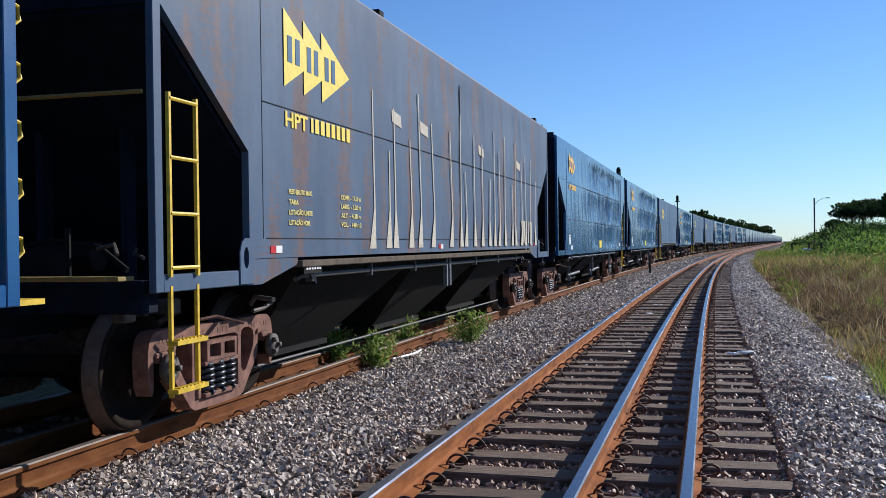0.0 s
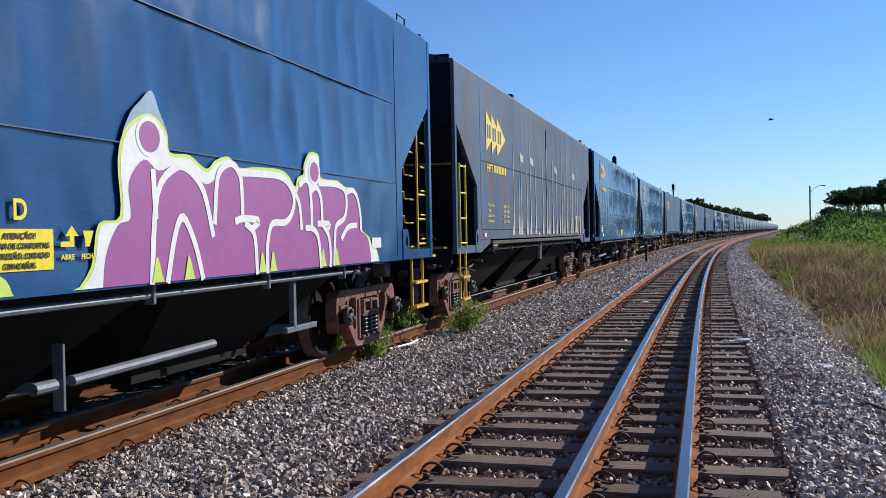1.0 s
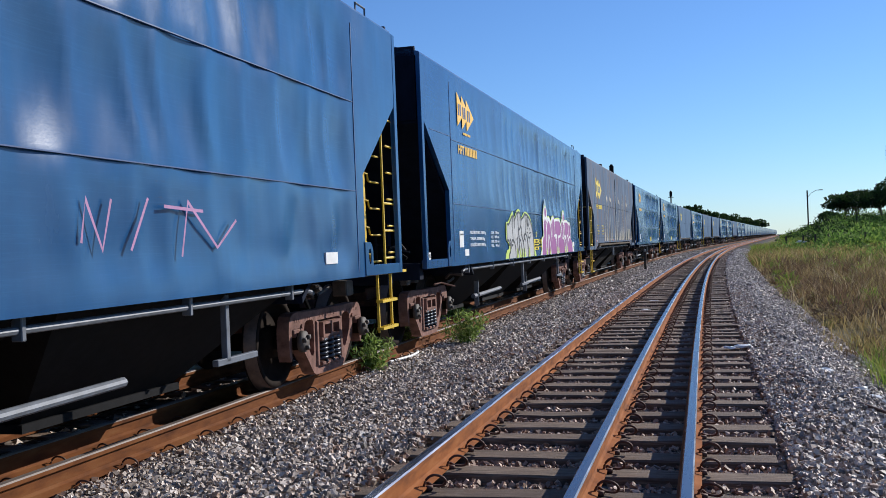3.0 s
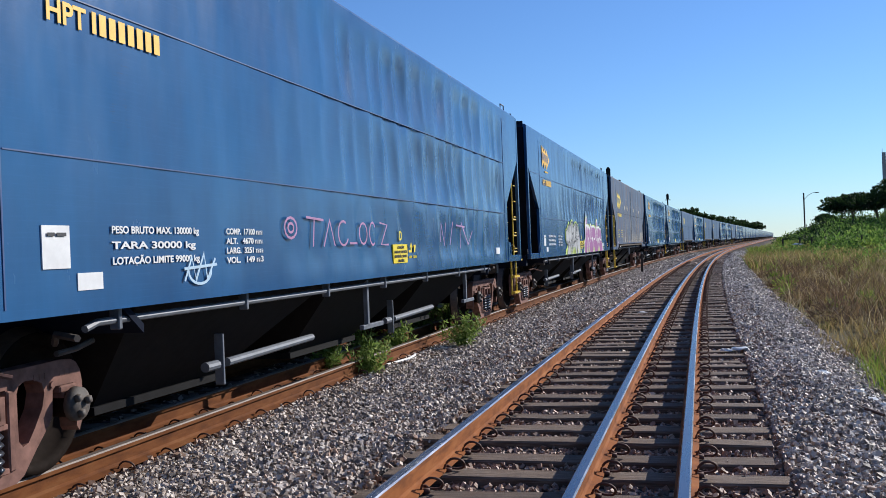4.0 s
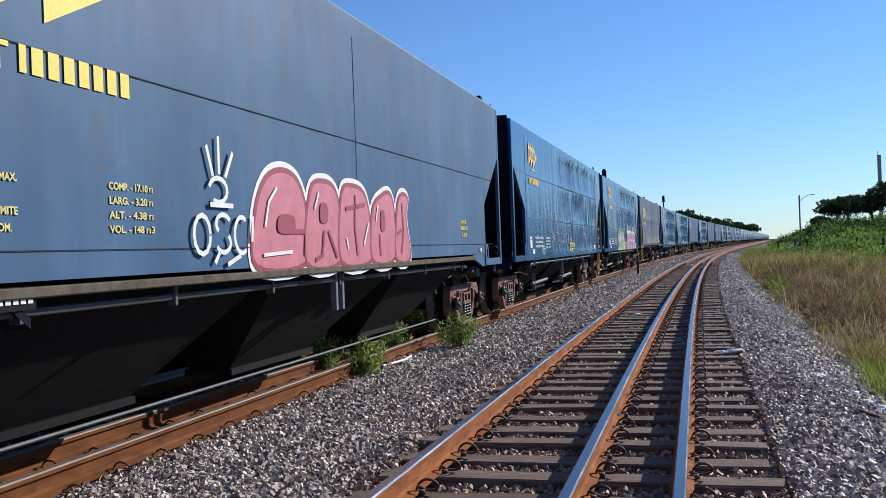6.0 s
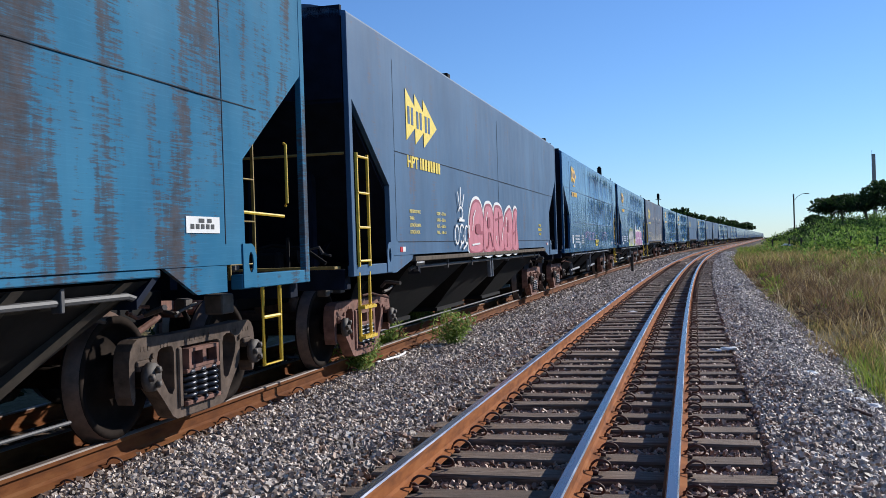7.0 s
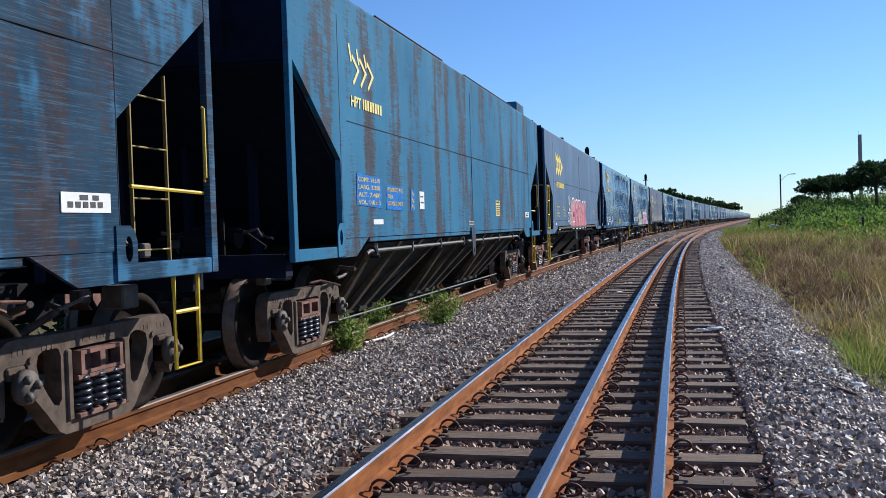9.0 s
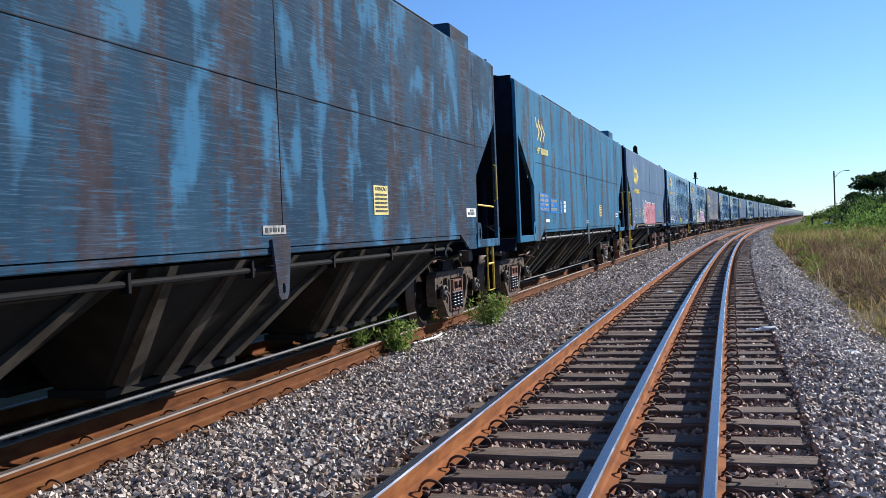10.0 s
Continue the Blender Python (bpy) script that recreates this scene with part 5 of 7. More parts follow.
def rounded(pts, n=4):
    """A smooth open line through a few points."""
    P = [Vector(p) for p in pts]
    out = []
    for i in range(len(P) - 1):
        a, b, c, d = P[max(i - 1, 0)], P[i], P[i + 1], P[min(i + 2, len(P) - 1)]
        for k in range(n):
            t = k / n
            q = 0.5 * (2 * b + (c - a) * t + (2 * a - 5 * b + 4 * c - d) * t * t + (3 * b - a - 3 * c + d) * t ** 3)
            out.append((q.x, q.y))
    return out + [(P[-1].x, P[-1].y)]


def footed(pts):
    """Close a painted outline squarely below the sheet's lower edge."""
    (a, _), (b, _) = pts[0], pts[-1]
    return orient([*pts, (b - 0.02, 0.9), (b - 0.2, 0.88), (a + 0.2, 0.88), (a + 0.02, 0.9)])


# purple piece: lime edge, white line, purple body, white inner lines
PURPLE_EDGE = [(8.50, 1.0), (8.71, 1.2), (8.79, 1.45), (9.01, 1.5), (9.0, 1.84), (9.10, 2.05), (9.36, 2.16), (9.56, 2.06), (9.60, 1.93), (9.85, 1.93), (10.08, 1.85), (10.22, 1.92), (10.42, 1.96), (10.58, 1.89), (10.88, 1.91),
               (11.3, 1.92), (11.49, 1.88), (11.63, 1.79), (11.69, 1.87), (11.82, 1.91), (11.83, 1.99), (11.94, 2.1), (12.09, 2.12), (12.19, 2.08), (12.22, 1.9), (12.63, 1.89), (12.83, 1.84), (13.06, 1.83),
               (13.2, 1.74), (13.29, 1.44), (13.53, 1.34), (13.62, 1.24), (13.77, 1.2), (13.87, 1.0)]
PURPLE_BODY = [(8.82, 1.0), (8.85, 1.25), (8.98, 1.44), (9.12, 1.49), (9.11, 1.71), (9.28, 1.86), (9.45, 1.80), (9.65, 1.85), (9.84, 1.84), (10.06, 1.74), (10.24, 1.80), (10.34, 1.87), (10.46, 1.90), (10.60, 1.82), (10.93, 1.85),
               (11.29, 1.86), (11.49, 1.80), (11.62, 1.70), (11.72, 1.80), (11.84, 1.86), (12.0, 1.80), (12.16, 1.84), (12.54, 1.85), (12.8, 1.81), (13.04, 1.80), (13.17, 1.74), (13.25, 1.57), (13.27, 1.41), (13.40, 1.37), (13.5, 1.30), (13.56, 1.15), (13.57, 1.0)]
flat_on_side("graffiti_flare", blob([(9.08, 1.95), (9.13, 2.12), (9.26, 2.23), (9.39, 2.31), (9.47, 2.2), (9.56, 2.0)]), M_HAZE, wagon_b, 0.0035, (), "", 0.0006)
flat_on_side("graffiti_halo", blob(footed(PURPLE_EDGE), 4), M_LIME, wagon_b, 0.0045, (), "", 0.0006)
flat_on_side("graffiti_outline", blob(footed(PURPLE_EDGE), 4, -0.028), M_WHITE, wagon_b, 0.0058, (), "", 0.0006)
flat_on_side("graffiti_body", blob(footed(PURPLE_BODY), 4), M_PURPLE, wagon_b, 0.0071, (), "", 0.0006)
for _u, _z, _a, _b in ((9.35, 2.01, 0.12, 0.10), (12.06, 1.94, 0.10, 0.09)):
    flat_on_side("graffiti_dot", blob(arc(_u, _z, _a + 0.035, _b + 0.03, 0, 330, 10)), M_WHITE, wagon_b, 0.0084, (), "", 0.0006)
    flat_on_side("graffiti_dot", blob(arc(_u, _z, _a, _b, 0, 330, 10)), M_PURPLE, wagon_b, 0.0096, (), "", 0.0006)
PURPLE_LINES = (
    [(9.34, 1.08), (9.42, 1.64), (9.65, 1.83), (9.84, 1.82), (10.03, 1.68), (10.15, 1.38)], [(9.38, 1.79), (9.40, 1.50)], [(9.53, 1.08), (9.63, 1.38), (9.74, 1.5), (9.89, 1.32), (9.99, 1.08)],
    [(10.18, 1.47), (10.23, 1.78), (10.33, 1.88), (10.46, 1.91), (10.56, 1.86), (10.61, 1.77), (10.62, 1.51)], [(10.51, 1.48), (10.62, 1.5), (10.89, 1.49), (10.80, 1.43)], [(10.67, 1.46), (10.78, 1.41), (10.83, 1.32), (10.85, 1.08)],
    [(10.6, 1.85), (10.93, 1.86), (11.29, 1.86), (11.49, 1.8), (11.59, 1.69), (11.55, 1.57), (11.41, 1.48), (11.16, 1.47), (11.08, 1.39), (11.04, 1.25), (11.04, 1.08)])
PURPLE_LINES_FAR = (
    [(11.63, 1.72), (11.71, 1.62), (11.74, 1.43)], [(11.72, 1.81), (11.84, 1.86), (11.93, 1.82), (11.97, 1.65), (11.97, 1.46)], [(11.98, 1.77), (12.1, 1.8), (12.2, 1.7), (12.22, 1.5)], [(12.12, 1.47), (12.38, 1.47), (12.35, 1.42)],
    [(12.21, 1.47), (12.36, 1.37), (12.41, 1.21), (12.4, 1.08)], [(12.16, 1.84), (12.54, 1.85), (12.8, 1.81), (12.86, 1.68), (12.79, 1.53), (12.58, 1.46), (12.53, 1.34), (12.5, 1.09)],
    [(12.88, 1.79), (13.04, 1.81), (13.17, 1.74), (13.25, 1.57), (13.26, 1.43)], [(12.71, 1.33), (12.89, 1.44), (13.13, 1.46)], [(11.84, 1.43), (12.0, 1.42), (12.12, 1.33), (12.17, 1.08)])
for _i, _line in enumerate((*PURPLE_LINES, *PURPLE_LINES_FAR)):
    strokes(wagon_b, "graffiti_line", [rounded(_line)], 0.055, M_WHITE, 0.0108 + 0.00015 * _i)
for _u in (9.40, 9.80, 10.94, 11.14, 12.22, 12.56):
    flat_on_side("graffiti_drip", blob([(_u - 0.07, 1.0), (_u + 0.09, 1.0), (_u + 0.05, 1.14), (_u, 1.24), (_u - 0.04, 1.14)]), M_LIME, wagon_b, 0.0135, (), "", 0.0006)
# silver piece: lime edge, silver body, black lines
SILVER_EDGE = [(4.9, 1), (4.9, 1.06), (4.94, 1.15), (5.07, 1.23), (5.2, 1.25), (5.23, 1.34), (5.06, 1.39), (5, 1.48), (5.04, 1.72), (5.23, 1.75), (5.63, 1.94), (5.72, 1.87), (5.8, 1.83), (6.04, 1.96), (6.22, 2), (6.38, 1.97), (6.47, 1.84), (6.86, 1.96), (7.16, 1.94), (7.48, 1.84), (7.65, 1.68), (7.77, 1.39), (7.81, 1.23), (8, 1.16), (8.07, 1)]
SILVER_BODY = [(5.21, 1), (5.21, 1.05), (5.25, 1.16), (5.35, 1.2), (5.36, 1.31), (5.29, 1.33), (5.23, 1.4), (5.1, 1.4), (5.1, 1.68), (5.27, 1.7), (5.6, 1.85), (5.78, 1.82), (5.84, 1.77), (6.06, 1.91), (6.2, 1.95), (6.34, 1.93), (6.45, 1.8), (6.88, 1.91), (7.16, 1.89), (7.48, 1.77), (7.69, 1.55), (7.76, 1.32), (7.77, 1)]
flat_on_side("graffiti_halo", blob(footed(SILVER_EDGE), 4), M_LIME, wagon_b, 0.0045, (), "", 0.0006)
flat_on_side("graffiti_body", blob(footed(SILVER_BODY), 4), M_SILVER, wagon_b, 0.0058, (), "", 0.0006)
SILVER_LINES = ([(5.08, 1.41), (5.1, 1.68), (5.27, 1.7), (5.62, 1.85), (5.58, 1.65), (5.62, 1.44), (5.61, 1.37)],
    [(5.08, 1.4), (5.24, 1.4), (5.27, 1.33), (5.36, 1.34), (5.39, 1.41), (5.32, 1.42)],
    [(5.36, 1.31), (5.35, 1.2), (5.24, 1.15), (5.21, 1.05)],
    [(5.44, 1.26), (5.47, 1.37), (5.62, 1.41), (5.81, 1.3), (5.85, 1.06)],
    [(5.47, 1.31), (5.59, 1.32)],
    [(5.66, 1.86), (5.78, 1.85), (5.8, 1.79), (5.78, 1.64)], [(5.82, 1.78), (5.97, 1.87), (6.08, 1.93), (6.13, 1.88), (6.14, 1.54), (6.07, 1.45), (5.96, 1.42)])
SILVER_LINES_MID = (
    [(6.15, 1.92), (6.3, 1.94), (6.42, 1.87), (6.45, 1.76), (6.38, 1.66), (6.2, 1.6), (6.17, 1.65)], [(6.2, 1.54), (6.24, 1.4), (6.2, 1.29), (6.21, 1.22), (6.26, 1.25), (6.23, 1.3)], [(6.0, 1.41), (6.05, 1.29), (6.11, 1.15), (6.08, 1.08)],
    [(6.24, 1.42), (6.37, 1.38), (6.45, 1.19), (6.4, 1.1), (6.28, 1.08)], [(6.44, 1.65), (6.47, 1.62), (6.45, 1.51), (6.59, 1.4), (6.67, 1.26), (6.63, 1.11), (6.54, 1.08)], [(6.48, 1.8), (6.71, 1.86), (6.89, 1.91), (6.88, 1.68), (6.86, 1.55), (6.7, 1.46)])
SILVER_LINES_FAR = (
    [(6.64, 1.38), (6.76, 1.44), (6.85, 1.4)], [(6.7, 1.49), (6.87, 1.53), (7.05, 1.44), (7.14, 1.25), (7.11, 1.08)], [(6.91, 1.91), (7.15, 1.89), (7.48, 1.77), (7.69, 1.55), (7.77, 1.32), (7.78, 1.08)])
for _i, _line in enumerate((*SILVER_LINES, *SILVER_LINES_MID, *SILVER_LINES_FAR)):
    strokes(wagon_b, "graffiti_line", [rounded(_line)], 0.042, M_SPRAYBLACK, 0.0080 + 0.00015 * _i)
strokes(wagon_b, "graffiti_line", [arc(7.17, 1.76, 0.05, 0.045, 90, 400), arc(7.17, 1.77, 0.11, 0.09, 60, 330), [(7.02, 1.56), (7.14, 1.55)], [(7.28, 1.54), (7.49, 1.56)], [(7.06, 1.62), (7.11, 1.64)], [(7.3, 1.65), (7.36, 1.61)],
                                   rounded([(7.13, 1.5), (7.15, 1.45), (7.23, 1.47), (7.33, 1.44), (7.4, 1.49)])], 0.026, M_SPRAYBLACK, 0.0112)
_r = random.Random(77)
for _i in range(46):
    # thin drips of the black paint
    _u = _r.uniform(5.3, 7.4)
    _z = _r.choice((1.86, 1.84, 1.80, 1.52, 1.46))
    strokes(wagon_b, "paint_drip", [[(_u, _z), (_u, _z - _r.uniform(0.06, 0.24))]], 0.008, M_SPRAYBLACK, 0.0068 + 0.00001 * _i)
for _u in (6.00, 6.28, 6.52, 6.74, 7.24):
    flat_on_side("graffiti_drip", blob([(_u - 0.06, 1.0), (_u + 0.10, 1.0), (_u + 0.06, 1.14), (_u - 0.01, 1.26), (_u - 0.04, 1.14)]), M_LIME, wagon_b, 0.012, (), "", 0.0006)
# scrawled tags on the deep blue wagon
M_TAG = plain("pink_marker_paint", (0.42, 0.20, 0.36), 0.5)
M_TAGWHITE = plain("pale_blue_marker_paint", (0.45, 0.62, 0.75), 0.5)
strokes(wagon_c, "scrawl", [arc(4.95, 1.58, 0.13, 0.09, 0, 360), arc(4.95, 1.58, 0.06, 0.04, 0, 360), [(5.3, 1.68), (5.7, 1.66)], [(5.48, 1.67), (5.44, 1.42)], [(5.7, 1.42), (5.86, 1.66), (5.98, 1.42)],
                            arc(6.22, 1.54, 0.14, 0.12, 60, 330), [(6.4, 1.44), (6.6, 1.44)], arc(6.8, 1.54, 0.12, 0.11, 0, 360), arc(7.1, 1.54, 0.1, 0.12, 40, 300), [(7.35, 1.66), (7.6, 1.64), (7.38, 1.42), (7.64, 1.42)],
                            [(9.9, 1.45), (9.95, 1.7), (10.1, 1.4), (10.2, 1.7)], [(10.4, 1.4), (10.6, 1.72)], [(10.8, 1.68), (11.3, 1.66)], [(11.0, 1.35), (11.1, 1.72), (11.5, 1.4), (11.8, 1.6)]], 0.022, M_TAG)
strokes(wagon_c, "scrawl", [[(3.15, 1.2), (3.25, 1.36), (3.3, 1.2), (3.42, 1.38), (3.46, 1.2), (3.58, 1.34)], [(3.15, 1.28), (3.6, 1.30)], arc(3.36, 1.26, 0.16, 0.09, 180, 360)], 0.02, M_TAGWHITE)
# slate wagon with a pink piece
wagon_d = wagon_panel(M_SLATE, "slate-blue hopper wagon with pink graffiti, white scrawl and a yellow logo", 31)
logo(wagon_d, M_LOGO, M_SLATE, 2.26, 3.36, 1.50, 0.66)
wagon_number(wagon_d, 2.26, 2.37, 0.15, M_LOGO, 1.6)
data_rows(wagon_d, 2.30, 1.79, ("PESO BRUTO MAX.", "TARA", "LOTAÇÃO LIMITE", "LOTAÇÃO NOM."), 0.042, 0.088, M_PALEYELLOW, (0.5, 0.2, 0.5, 0.45))
data_rows(wagon_d, 3.62, 1.79, ("COMP. - 17,10 m", "LARG. - 3,20 m", "ALT. - 4,38 m", "VOL. - 148 m3"), 0.045, 0.088, M_PALEYELLOW, 0.5)
for _i, (_t, _w2) in enumerate((("DATA DE", 0.30), ("FABRICAÇÃO", 0.46), ("03 - 2018", 0.32))):
    text_on_side("date_lettering", _t, 12.62 + (0.0 if _i == 1 else 0.07), 1.74 - 0.10 * _i, 0.055, M_LOGO, wagon_d, max_width=_w2)
PINK = [
    [(5.62, 1.29), (6.60, 1.29), (6.66, 1.70), (6.50, 1.98), (6.20, 2.06), (5.86, 1.98), (5.64, 1.70)],
    [(6.66, 1.29), (7.50, 1.29), (7.52, 1.70), (7.40, 1.96), (7.10, 2.02), (6.80, 1.92)],
    [(7.54, 1.29), (8.46, 1.29), (8.42, 1.70), (8.26, 1.96), (7.92, 2.02), (7.62, 1.94)],
    [(8.50, 1.29), (9.26, 1.29), (9.30, 1.80), (9.16, 2.0), (8.86, 1.96), (8.56, 1.80)],
    [(9.36, 1.29), (9.90, 1.29), (9.76, 1.75), (9.86, 1.98), (9.60, 2.0), (9.44, 1.80)],
]
sprayed(wagon_d, "pink_graffiti", PINK, M_PINK, M_DARKRED, M_WHITE, 0.05, 0.10)
for _u, _z, _w2, _h2 in ((6.20, 1.62, 0.16, 0.07), (7.08, 1.74, 0.09, 0.08), (8.86, 1.70, 0.07, 0.10)):
    flat_on_side("graffiti_window", blob([(_u - _w2, _z - _h2), (_u + _w2, _z - _h2), (_u + _w2, _z + _h2), (_u - _w2 * 0.8, _z + _h2)]), M_DARKRED, wagon_d, 0.0185)
for _line in ([(6.24, 1.56), (6.62, 1.56), (6.60, 1.36)], [(7.08, 1.56), (7.02, 1.34), (6.86, 1.30)], [(7.20, 1.56), (7.40, 1.32)], [(7.98, 1.94), (7.94, 1.62), (8.0, 1.34)], [(7.70, 1.80), (8.26, 1.86)],
              [(8.74, 1.54), (8.76, 1.32)], [(9.40, 1.56), (9.66, 1.62)], [(9.62, 1.92), (9.66, 1.62), (9.56, 1.34)]):
    strokes(wagon_d, "graffiti_line", [_line], 0.045, M_DARKRED, 0.0195)
for _line in ([(5.78, 1.60), (5.86, 1.80), (6.02, 1.92)], [(6.86, 1.78), (6.96, 1.92)], [(7.68, 1.50), (7.72, 1.40)], [(8.62, 1.70), (8.70, 1.86)], [(5.74, 1.36), (6.3, 1.38)], [(8.2, 1.44), (8.36, 1.66)]):
    strokes(wagon_d, "graffiti_line", [_line], 0.03, M_WHITE, 0.0225)
strokes(wagon_d, "scrawl", [arc(4.72, 1.52, 0.12, 0.14, 0, 360), arc(5.04, 1.60, 0.11, 0.07, 30, 220), arc(5.04, 1.46, 0.11, 0.07, 40, -150), arc(5.34, 1.52, 0.12, 0.14, 60, 300), [(5.54, 1.66), (5.52, 1.48)],
                            arc(4.98, 1.85, 0.14, 0.09, 160, -120), [(4.86, 1.74), (5.2, 1.74)], [(4.9, 1.96), (4.82, 2.16)], [(5.0, 1.98), (5.0, 2.24)], [(5.1, 1.96), (5.22, 2.14)],
                            [(4.9, 1.32), (4.96, 1.38)], [(5.1, 1.30), (5.3, 1.36)]], 0.036, M_WHITE, 0.024)
# weathered sky-blue wagon
wagon_e = wagon_panel(M_SKYBLUE, "weathered sky-blue hopper wagon with brown rust patches and faded yellow markings", 41, True, lead=-0.11)
for _i in range(3):
    _a = 1.88 + 0.26 * _i
    strokes(wagon_e, "faded_logo", [[(_a, 3.36 - 0.02 * _i), (_a + 0.06, 3.2)], [(_a + 0.1, 3.25), (_a + 0.30, 3.12), (_a + 0.12, 2.96)]], 0.045, M_PALEYELLOW, 0.005)
wagon_number(wagon_e, 1.88, 2.70, 0.12, M_PALEYELLOW, 1.1)
M_PATCH = plain("fresh_blue_paint_patch", (0.012, 0.17, 0.50), 0.6, 0, 0.4, 14, 0.08)
M_PATCH_LETTER = plain("rubbed_yellow_lettering", (0.50, 0.40, 0.13), 0.7, 0, 0.6, 25)
flat_on_side("paint_patch", [(1.98, 1.62), (2.88, 1.59), (2.90, 1.95), (2.00, 1.97)], M_PATCH, wagon_e, 0.003)
flat_on_side("paint_patch", [(3.07, 1.58), (3.80, 1.57), (3.80, 1.865), (3.09, 1.88)], M_PATCH, wagon_e, 0.003)
flat_on_side("paint_patch", [(4.16, 1.57), (4.37, 1.57), (4.39, 1.85), (4.18, 1.855)], M_PATCH, wagon_e, 0.003)
data_rows(wagon_e, 2.03, 1.885, ("COMP. 14.610", "LARG. 3.200", "ALT. 7.400", "VOL. 148 m3"), 0.05, 0.085, M_PATCH_LETTER, 0.80)
data_rows(wagon_e, 3.13, 1.80, ("PESO BRUTO MAX", "TARA", "LOTAÇÃO LIMITE"), 0.05, 0.085, M_PATCH_LETTER, (0.66, 0.22, 0.64))
data_rows(wagon_e, 4.22, 1.78, ("Kg", "Kg", "Kg"), 0.05, 0.085, M_PATCH_LETTER, 0.11)
strip("label_plate", wagon_e, 4.62, 4.86, 1.60, 1.84, M_WHITE)
bars("plate_marks", 4.66, 1.68, (0.05, 0.08), 0.02, M_DARKTEXT, wagon_e, 0.007, 0.02)
bars("plate_marks", 4.66, 1.76, (0.07, 0.05), 0.02, M_DARKTEXT, wagon_e, 0.007, 0.02)
# worn dark blue wagon
wagon_f = wagon_panel(M_WORN, "badly worn dark blue hopper wagon, scratched and rust-brown all over", 53, True)
for _i in range(5):
    bars("sign_bars", 10.24, 1.72 - 0.042 * _i, (0.12, 0.10, 0.08), 0.018, M_DARKTEXT, wagon_f, 0.011, 0.02)
    bars("sign_bars", 10.24, 1.72 - 0.042 * _i, (0.12, 0.10, 0.08), 0.018, M_DARKTEXT, wagon_e, 0.011, 0.02)

# the rest of the train, ahead of these and one behind
plain_smooth = wagon_smooth(M_BLUE2, "blue dented hopper wagon", 0.085, 61)
logo(plain_smooth, M_ORANGE, M_LOGOBLUE, 1.80, 3.60, 1.02, 0.50)
wagon_number(plain_smooth, 1.78, 2.70, 0.13, M_ORANGE, 1.15)
strip("warning_sign", plain_smooth, 7.83, 8.38, 1.20, 1.42, M_SIGN)
plain_panel = wagon_panel(M_SLATE, "slate-blue hopper wagon with a stepped sill", 71)
logo(plain_panel, M_LOGO, M_SLATE, 2.26, 3.36, 1.50, 0.66)
TRAIN = {0: wagon_a, 1: wagon_b, 2: wagon_c, 3: wagon_d, 4: wagon_e, 5: wagon_f, -1: plain_smooth, -3: plain_panel}


def wagon_distant(paint, label):
    """The same wagon where only its large forms can be told."""
    w = wagon_new(label)
    for sg in (1, -1):
        bm = plate(bmesh.new(), [(0, 3.04), (1.2, 2.13), (1.2, 1.06), (14.7, 1.06), (14.7, 2.13), (15.9, 3.04), (15.9, EAVE), (0, EAVE)], [], lambda u, v, ww, sg=sg: Vector((sg * (HALF_W - ww), u - CENTRE, v)), 0.05)
        part("side_sheet", bm, paint, w)
    roof(w, paint, 0.0, 15.9, ())
    for e in (-1, 1):
        y = e * CENTRE
        part("end_wall", box(bmesh.new(), -1.5, 1.5, min(y, y - e * 0.06), max(y, y - e * 0.06), 2.9, EAVE + 0.1), paint, w)
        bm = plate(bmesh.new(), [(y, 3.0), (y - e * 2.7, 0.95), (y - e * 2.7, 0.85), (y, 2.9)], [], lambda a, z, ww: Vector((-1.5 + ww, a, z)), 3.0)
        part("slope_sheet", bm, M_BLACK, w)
        for sg in (-1, 1):
            x0, x1 = sorted((sg * 1.50, sg * HALF_W))
            part("corner_post", box(bmesh.new(), x0, x1, min(y, y - e * 0.1), max(y, y - e * 0.1), 1.06, EAVE), paint, w)
        coupler(w, e)
    underframe(w, False, ((2.7, 7.9), (8.0, 13.2)), 1.10)
    for y in BOGIE_AT:
        b = share("bogie", BOLSTER_ME, w, "", pose(0, y, 0))
        for sg in (-1, 1):
            share("side_frame", FRAME_ME, b, "", pose(sg * 1.045, 0, 0, 0, 0, 0 if sg > 0 else 180))
        for dy in (-WHEELBASE / 2, WHEELBASE / 2):
            share("wheelset", WHEELSET_ME, b, "", pose(0, dy, WHEEL_R))
    return w


TRAIN[-12] = wagon_distant(M_BLUE2, "distant blue hopper wagon of the same train")
for _k in range(-46, 7):
    if _k not in TRAIN:
        TRAIN[_k] = copy_thing(TRAIN[-12] if _k < -12 else plain_panel if _k in (-5, -6, -9, 6) else plain_smooth, Matrix())


# ---- lineside ----
def leaves(name_verts, centre, radii, n, size, rg, wide=0.28):
    """Leaf cards round a clump: quads bent out of its surface. Returns (n, 4, 3)."""
    d = rg.normal(size=(n, 3))
    d /= np.linalg.norm(d, axis=1, keepdims=True)
    r = rg.uniform(0.55, 1.05, (n, 1))
    c = np.array(centre) + d * r * np.array(radii)
    up = d + rg.normal(scale=0.7, size=(n, 3)) + np.array([0, 0, 0.4])
    up /= np.linalg.norm(up, axis=1, keepdims=True)
    sd = np.cross(up, rg.normal(size=(n, 3)))
    sd /= np.linalg.norm(sd, axis=1, keepdims=True)
    s = size * rg.uniform(0.6, 1.3, (n, 1))
    return np.stack([c - sd * s * 0.05, c + up * s * 0.5 - sd * s * wide, c + up * s, c + up * s * 0.5 + sd * s * wide], 1)


